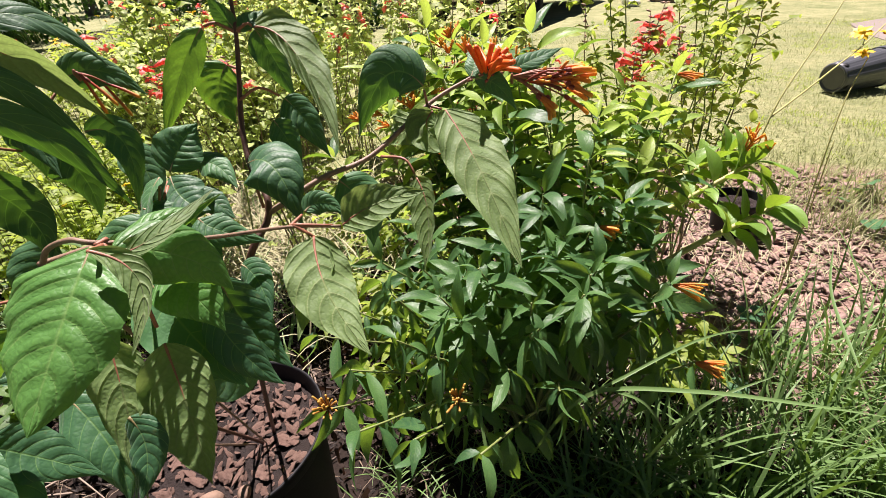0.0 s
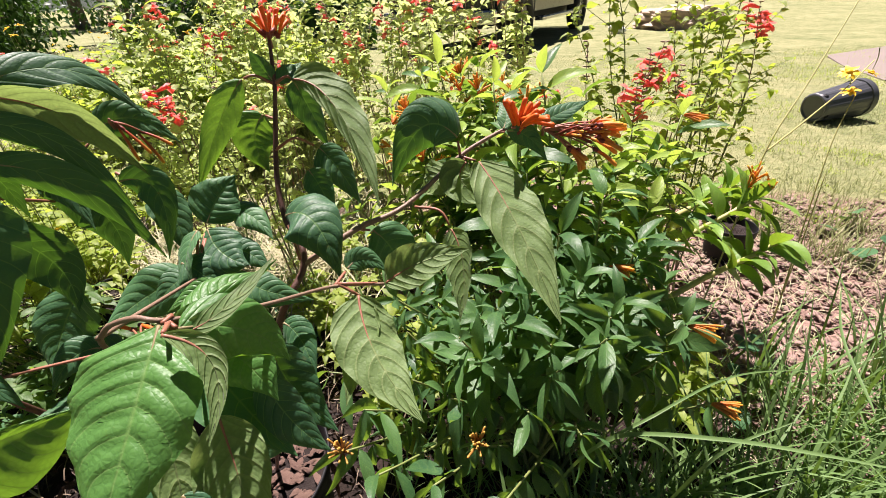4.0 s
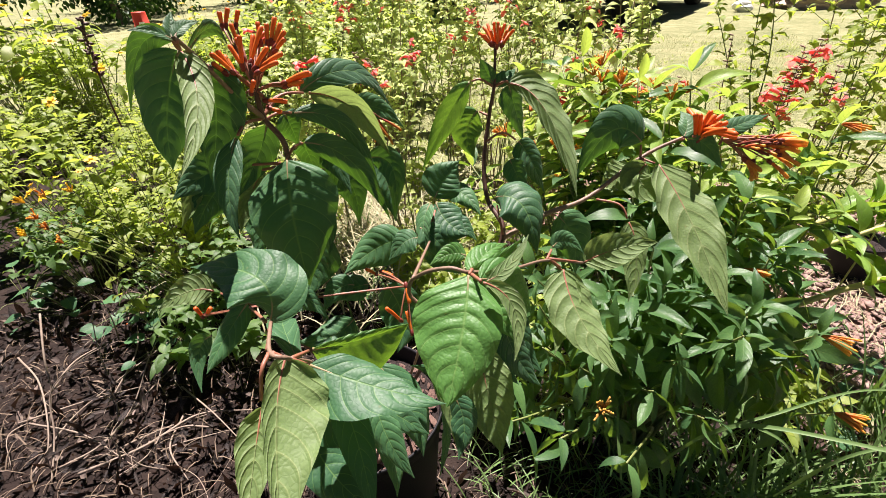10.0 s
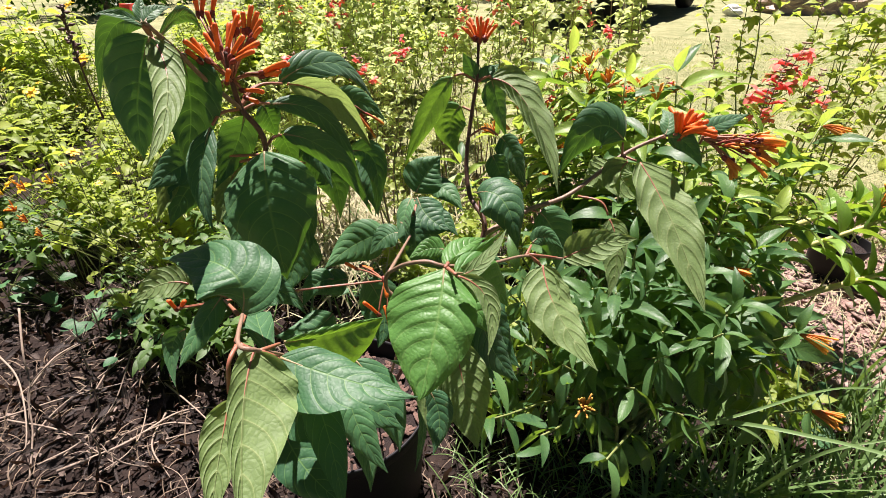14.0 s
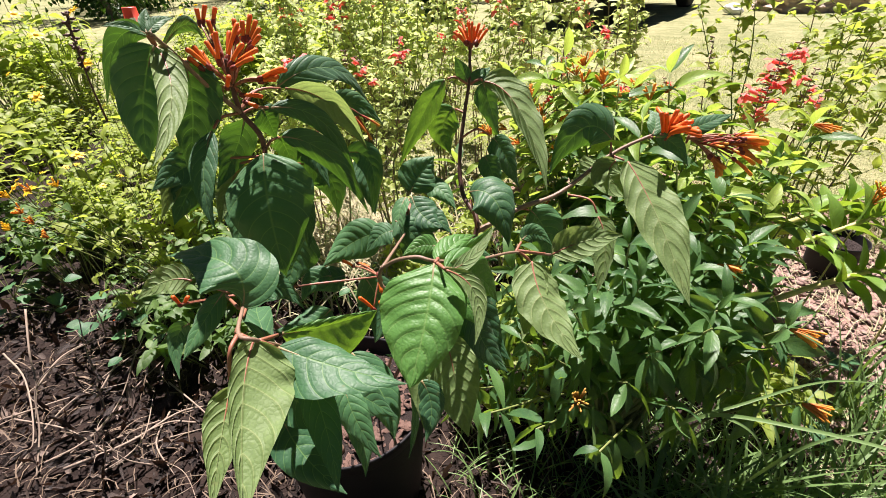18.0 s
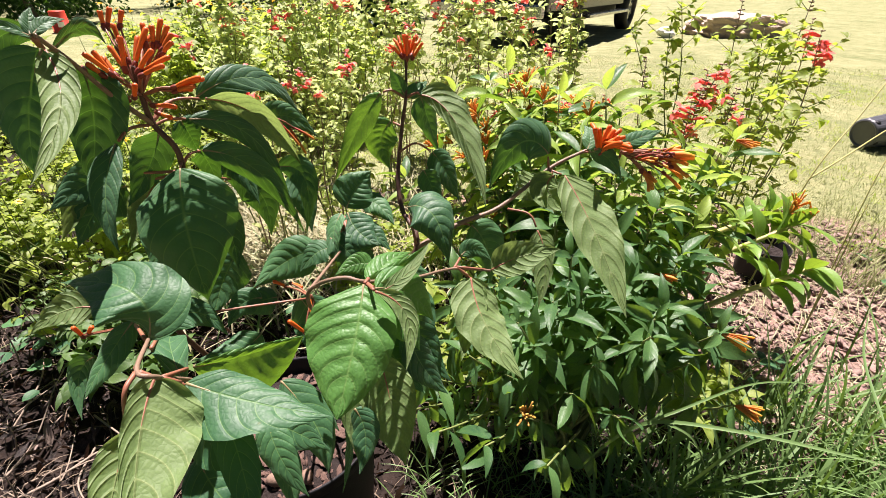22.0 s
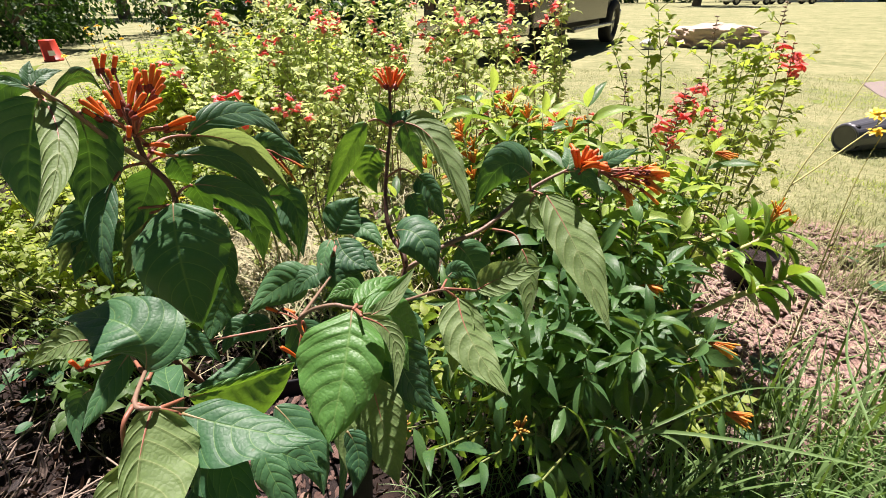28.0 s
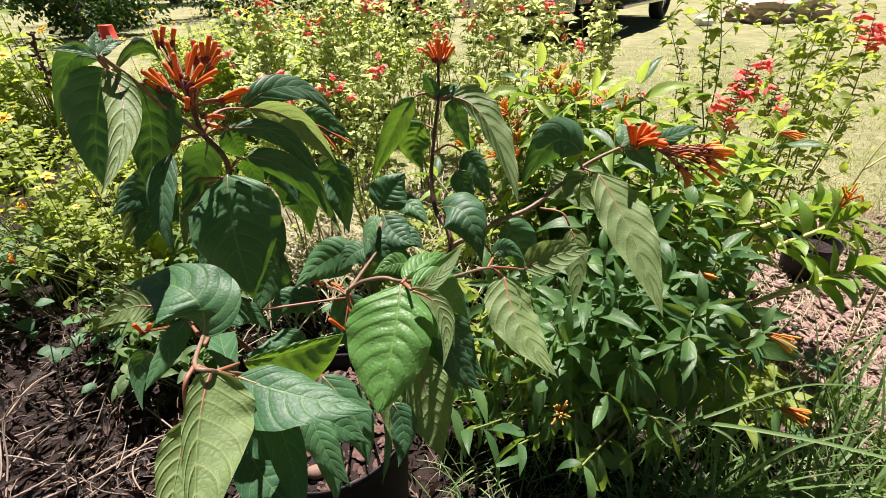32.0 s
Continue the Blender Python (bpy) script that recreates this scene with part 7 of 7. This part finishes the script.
def wheel(parent, m, r, w, label):
    """A tyre with tread blocks and a spoked rim, axle along local y."""
    sides = 40
    verts, faces = [], []
    prof = [(r * 0.62, -w / 2 + 0.02), (r * 0.80, -w / 2), (r * 0.95, -w / 2 + 0.015), (r, -w / 2 + 0.05), (r, w / 2 - 0.05), (r * 0.95, w / 2 - 0.015), (r * 0.80, w / 2), (r * 0.62, w / 2 - 0.02)]
    for i, (q, y) in enumerate(prof):
        for k in range(sides):
            a = 2 * math.pi * k / sides
            t = 1 + (0.025 if (k + i) % 2 and i in (3, 4) else 0)
            verts.append(m @ Vector((q * t * math.cos(a), y, q * t * math.sin(a))))
    n = len(prof)
    faces = [(i * sides + k, i * sides + (k + 1) % sides, ((i + 1) % n) * sides + (k + 1) % sides, ((i + 1) % n) * sides + k) for i in range(n) for k in range(sides)]
    tyre = hang("wheel", mesh_of("wheel", verts, faces, M_RUBBER), parent, label)
    bm = bmesh.new()
    bmesh.ops.create_cone(bm, cap_ends=True, segments=32, radius1=r * 0.62, radius2=r * 0.60, depth=w * 0.5)
    shift(bm, m @ Matrix.Rotation(radians(90), 4, "X"))
    part("rim", bm, M_RIM, tyre, "grey alloy rim", True)
    for k in range(6):
        bm = box_bm(-0.035, 0.035, -w * 0.30, w * 0.30, 0.05, r * 0.58, 0.008)
        shift(bm, m @ Matrix.Rotation(k * math.pi / 3, 4, "Y"))
        part("spoke", bm, M_CHROME, tyre)


def truck():
    near, away = Vector((0.10, 8.95, 0)), Vector((1.62, 13.2, 0))
    way = (away - near).normalized()
    side = Vector((way.y, -way.x, 0))
    m = Matrix((way, -side, Vector((0, 0, 1)))).transposed().to_4x4()
    # local x runs along the truck, local y to its far flank
    m = Matrix.Translation(near) @ m @ Matrix.Scale(1.15, 4)
    t = thing("pickup_truck", near, "dark pickup truck parked on the lawn", "truck")
    put = lambda name, bm, mat, label="", parent=t: part(name, shift(bm, m), mat, parent, label)
    put("cab", box_bm(1.05, 2.95, 0.06, 1.84, 0.52, 1.18, 0.06), M_BODY)
    put("roof", box_bm(1.15, 2.75, 0.16, 1.74, 1.18, 1.82, 0.08, 0.12), M_BODY)
    put("bed_side", box_bm(-0.95, 1.03, 0.04, 0.14, 0.50, 1.22, 0.03), M_BODY)
    put("bed_side", box_bm(-0.95, 1.03, 1.76, 1.86, 0.50, 1.22, 0.03), M_BODY)
    put("bed_floor", box_bm(-0.95, 1.03, 0.14, 1.76, 0.55, 0.64, 0.01), M_BODY)
    tail = put("tailgate", box_bm(-1.0, -0.955, 0.10, 1.80, 0.60, 1.20, 0.015), M_BODY)
    put("handle", box_bm(-1.03, -1.0, 0.85, 1.05, 0.95, 1.02, 0.008), M_CHROME, "chrome tailgate handle", tail)
    put("bumper", box_bm(-1.14, -1.0, 0.05, 1.85, 0.42, 0.60, 0.03), M_CHROME, "dusty chrome rear bumper")
    put("hood", box_bm(2.97, 4.1, 0.08, 1.82, 0.62, 1.16, 0.07), M_BODY)
    put("front_bumper", box_bm(4.12, 4.28, 0.06, 1.84, 0.38, 0.62, 0.04), M_CHROME)
    put("side_panel", box_bm(0.50, 2.90, 0.03, 0.055, 0.50, 0.92, 0.01), M_TRIM, "sunlit tan lower side panel")
    put("running_board", box_bm(0.55, 2.85, -0.10, 0.05, 0.36, 0.42, 0.015), M_CHROME)
    put("side_window", box_bm(1.4, 2.6, 0.145, 0.165, 1.26, 1.70, 0.01), M_GLASS)
    put("rear_window", box_bm(1.12, 1.15, 0.3, 1.6, 1.26, 1.68, 0.01), M_GLASS)
    put("chassis", box_bm(-0.8, 4.0, 0.45, 1.45, 0.34, 0.52, 0.02), M_RUBBER)
    for y0 in (0.10, 1.62):
        put("tail_light", box_bm(-1.015, -0.985, y0, y0 + 0.16, 0.72, 1.08, 0.01), M_STEM_D, "dark red tail light")
    for x in (0.0, 3.55):
        for y0 in (0.12, 1.78):
            wheel(t, m @ Matrix.Translation((x, y0, 0.40)), 0.40, 0.26, "black off-road tyre")
    return t


truck()


def far_car(at, turn):
    c = thing("parked_car", at, "small white car parked far off", "car")
    m = Matrix.Translation(at) @ Matrix.Rotation(turn, 4, "Z")
    part("body", shift(box_bm(-2.1, 2.1, -0.85, 0.85, 0.28, 0.85, 0.12), m), M_WHITE, c)
    part("cabin", shift(box_bm(-1.3, 1.0, -0.75, 0.75, 0.85, 1.42, 0.12, 0.18), m), M_GLASS, c, "dark car windows")
    part("roof", shift(box_bm(-1.0, 0.7, -0.6, 0.6, 1.41, 1.46, 0.02), m), M_WHITE, c)
    for x in (-1.3, 1.3):
        for y in (-0.8, 0.8):
            wheel(c, m @ Matrix.Translation((x, y, 0.31)), 0.31, 0.2, "tyre")


far_car((16.6, 50.0, 0.14), 0.2)
far_car((21.0, 52.0, 0.14), 0.1)


def house(at):
    h = thing("house", at, "distant white house behind the lawn", "house")
    x, y, z = at
    wall = part("wall", box_bm(x - 5, x + 3, y, y + 7, z, z + 3.2, 0.0), M_WHITE, h)
    part("roof", box_bm(x - 5.5, x + 3.5, y - 0.5, y + 7.5, z + 3.2, z + 5.0, 0.0, 0.45), M_ROOF, h)
    part("door", box_bm(x - 1, x, y - 0.06, y - 0.004, z + 0.05, z + 2.1, 0.01), M_GLASS, h, "dark door")
    for k in (-4, 1.2):
        part("window", box_bm(x + k, x + k + 1.4, y - 0.06, y - 0.004, z + 1.0, z + 2.2, 0.01), M_GLASS, h, "dark window")


house((29.0, 60.0, 0.18))


# ---- trees, hedges ----
HEDGE_LEAF = [leaf_sheet(1.0, 0.55, 2, 2, 0.4, 12, 0, 0.6, 0.7) for i in range(1)]


def tree(name, at, trunk_r, trunk_h, crown_r, crown_z, count, leaf, label, category, seed, flat=0.8, limbs=7, material=None):
    """A tapered trunk, limbs, and a crown of many leaves gathered in clumps."""
    rng = random.Random(seed)
    at = Vector(at)
    t = thing(name, at, label, category, "far trees" if trunk_h > 1 else "hedge shrubs")
    top = at + Vector((rng.uniform(-0.2, 0.2), rng.uniform(-0.2, 0.2), trunk_h))
    tube("trunk", [at - Vector((0, 0, 0.05)), at.lerp(top, 0.5) + Vector((0.05, 0, 0)), top], [trunk_r * 1.25, trunk_r, trunk_r * 0.7], M_BARK, t, sides=10)
    heap = Heap()
    clumps = []
    for k in range(limbs):
        a = k * 2.4 + rng.uniform(-0.3, 0.3)
        tip = at + Vector((math.cos(a) * crown_r * rng.uniform(0.4, 0.8), math.sin(a) * crown_r * rng.uniform(0.4, 0.8), crown_z + crown_r * flat * rng.uniform(-0.5, 0.6)))
        tube("limb", [top - Vector((0, 0, trunk_h * 0.2)), top.lerp(tip, 0.5) + Vector((0, 0, 0.1 * crown_r)), tip], [trunk_r * 0.5, trunk_r * 0.3, trunk_r * 0.1], M_BARK, t, sides=6, per=4)
    for k in range(limbs * 5):
        d = Vector((rng.gauss(0, 1), rng.gauss(0, 1), rng.gauss(0, 1))).normalized() * crown_r * rng.uniform(0.35, 0.95)
        d.z *= flat
        c = at + Vector((0, 0, crown_z)) + d
        c.z = max(c.z, 0.1)
        clumps.append((c, crown_r * rng.uniform(0.16, 0.34)))
    v0, f0, u0 = HEDGE_LEAF[0]
    for k in range(count):
        c, r = clumps[rng.randrange(len(clumps))]
        d = Vector((rng.gauss(0, 1), rng.gauss(0, 1), rng.gauss(0, 0.8))).normalized() * r * rng.uniform(0.4, 1)
        p = c + d
        if p.z < 0.04:
            continue
        heap.add(moved(v0, growing(p, d + Vector((rng.uniform(-1, 1), rng.uniform(-1, 1), rng.uniform(-1, 0.4))) * r, (0, 0, 1), rng.uniform(-1, 1), leaf * rng.uniform(0.6, 1.3))), f0, u0)
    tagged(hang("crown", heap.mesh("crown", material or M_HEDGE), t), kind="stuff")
    return t


HEDGE = "dark dense shrub at the edge of the lawn"
for n, (x, y, r, z) in enumerate([(-11.5, 8.6, 1.5, 1.1), (-13.2, 10.6, 1.9, 1.4), (-9.6, 12.6, 1.5, 1.1), (-7.6, 14.2, 1.7, 1.3), (-5.2, 13.6, 1.6, 1.2), (-12.6, 14.4, 2.2, 1.6), (-2.9, 14.8, 1.8, 1.4), (-15.5, 12.5, 2.2, 1.7), (-14.0, 7.0, 1.8, 1.3), (-3.9, 9.8, 0.9, 0.6)]):
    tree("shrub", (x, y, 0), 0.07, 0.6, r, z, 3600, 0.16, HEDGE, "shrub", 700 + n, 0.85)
BIG = "leafy dark green tree along the far edge of the lawn"
for n, (x, y) in enumerate([(-30, 34), (-20, 40), (-9, 46), (2, 54), (-24, 24), (52, 60), (62, 50)]):
    tree("tree", (x, y, 0.1), 0.28, 3.2, 4.5, 5.2, 2600, 0.5, BIG, "tree", 800 + n, 0.75, 9)
tree("tree", (36.5, 50, 0.14), 0.35, 4.0, 4.2, 6.5, 2200, 0.5, BIG, "tree", 820, 0.7, 9)
tree("tree", (11.8, 47, 0.13), 0.30, 4.0, 4.2, 6.5, 2200, 0.5, BIG, "tree", 821, 0.7, 9)
for n, (x, y) in enumerate([(8, 60), (13, 62), (19, 63), (24, 62), (34, 62), (38, 61), (43, 61), (48, 60), (-2, 60), (30, 64), (56, 62)]):
    tree("shrub", (x, y, 0.18), 0.12, 0.8, 3.0, 2.0, 2200, 0.4, "dark green hedge shrub beyond the lawn", "shrub", 850 + n, 0.8)
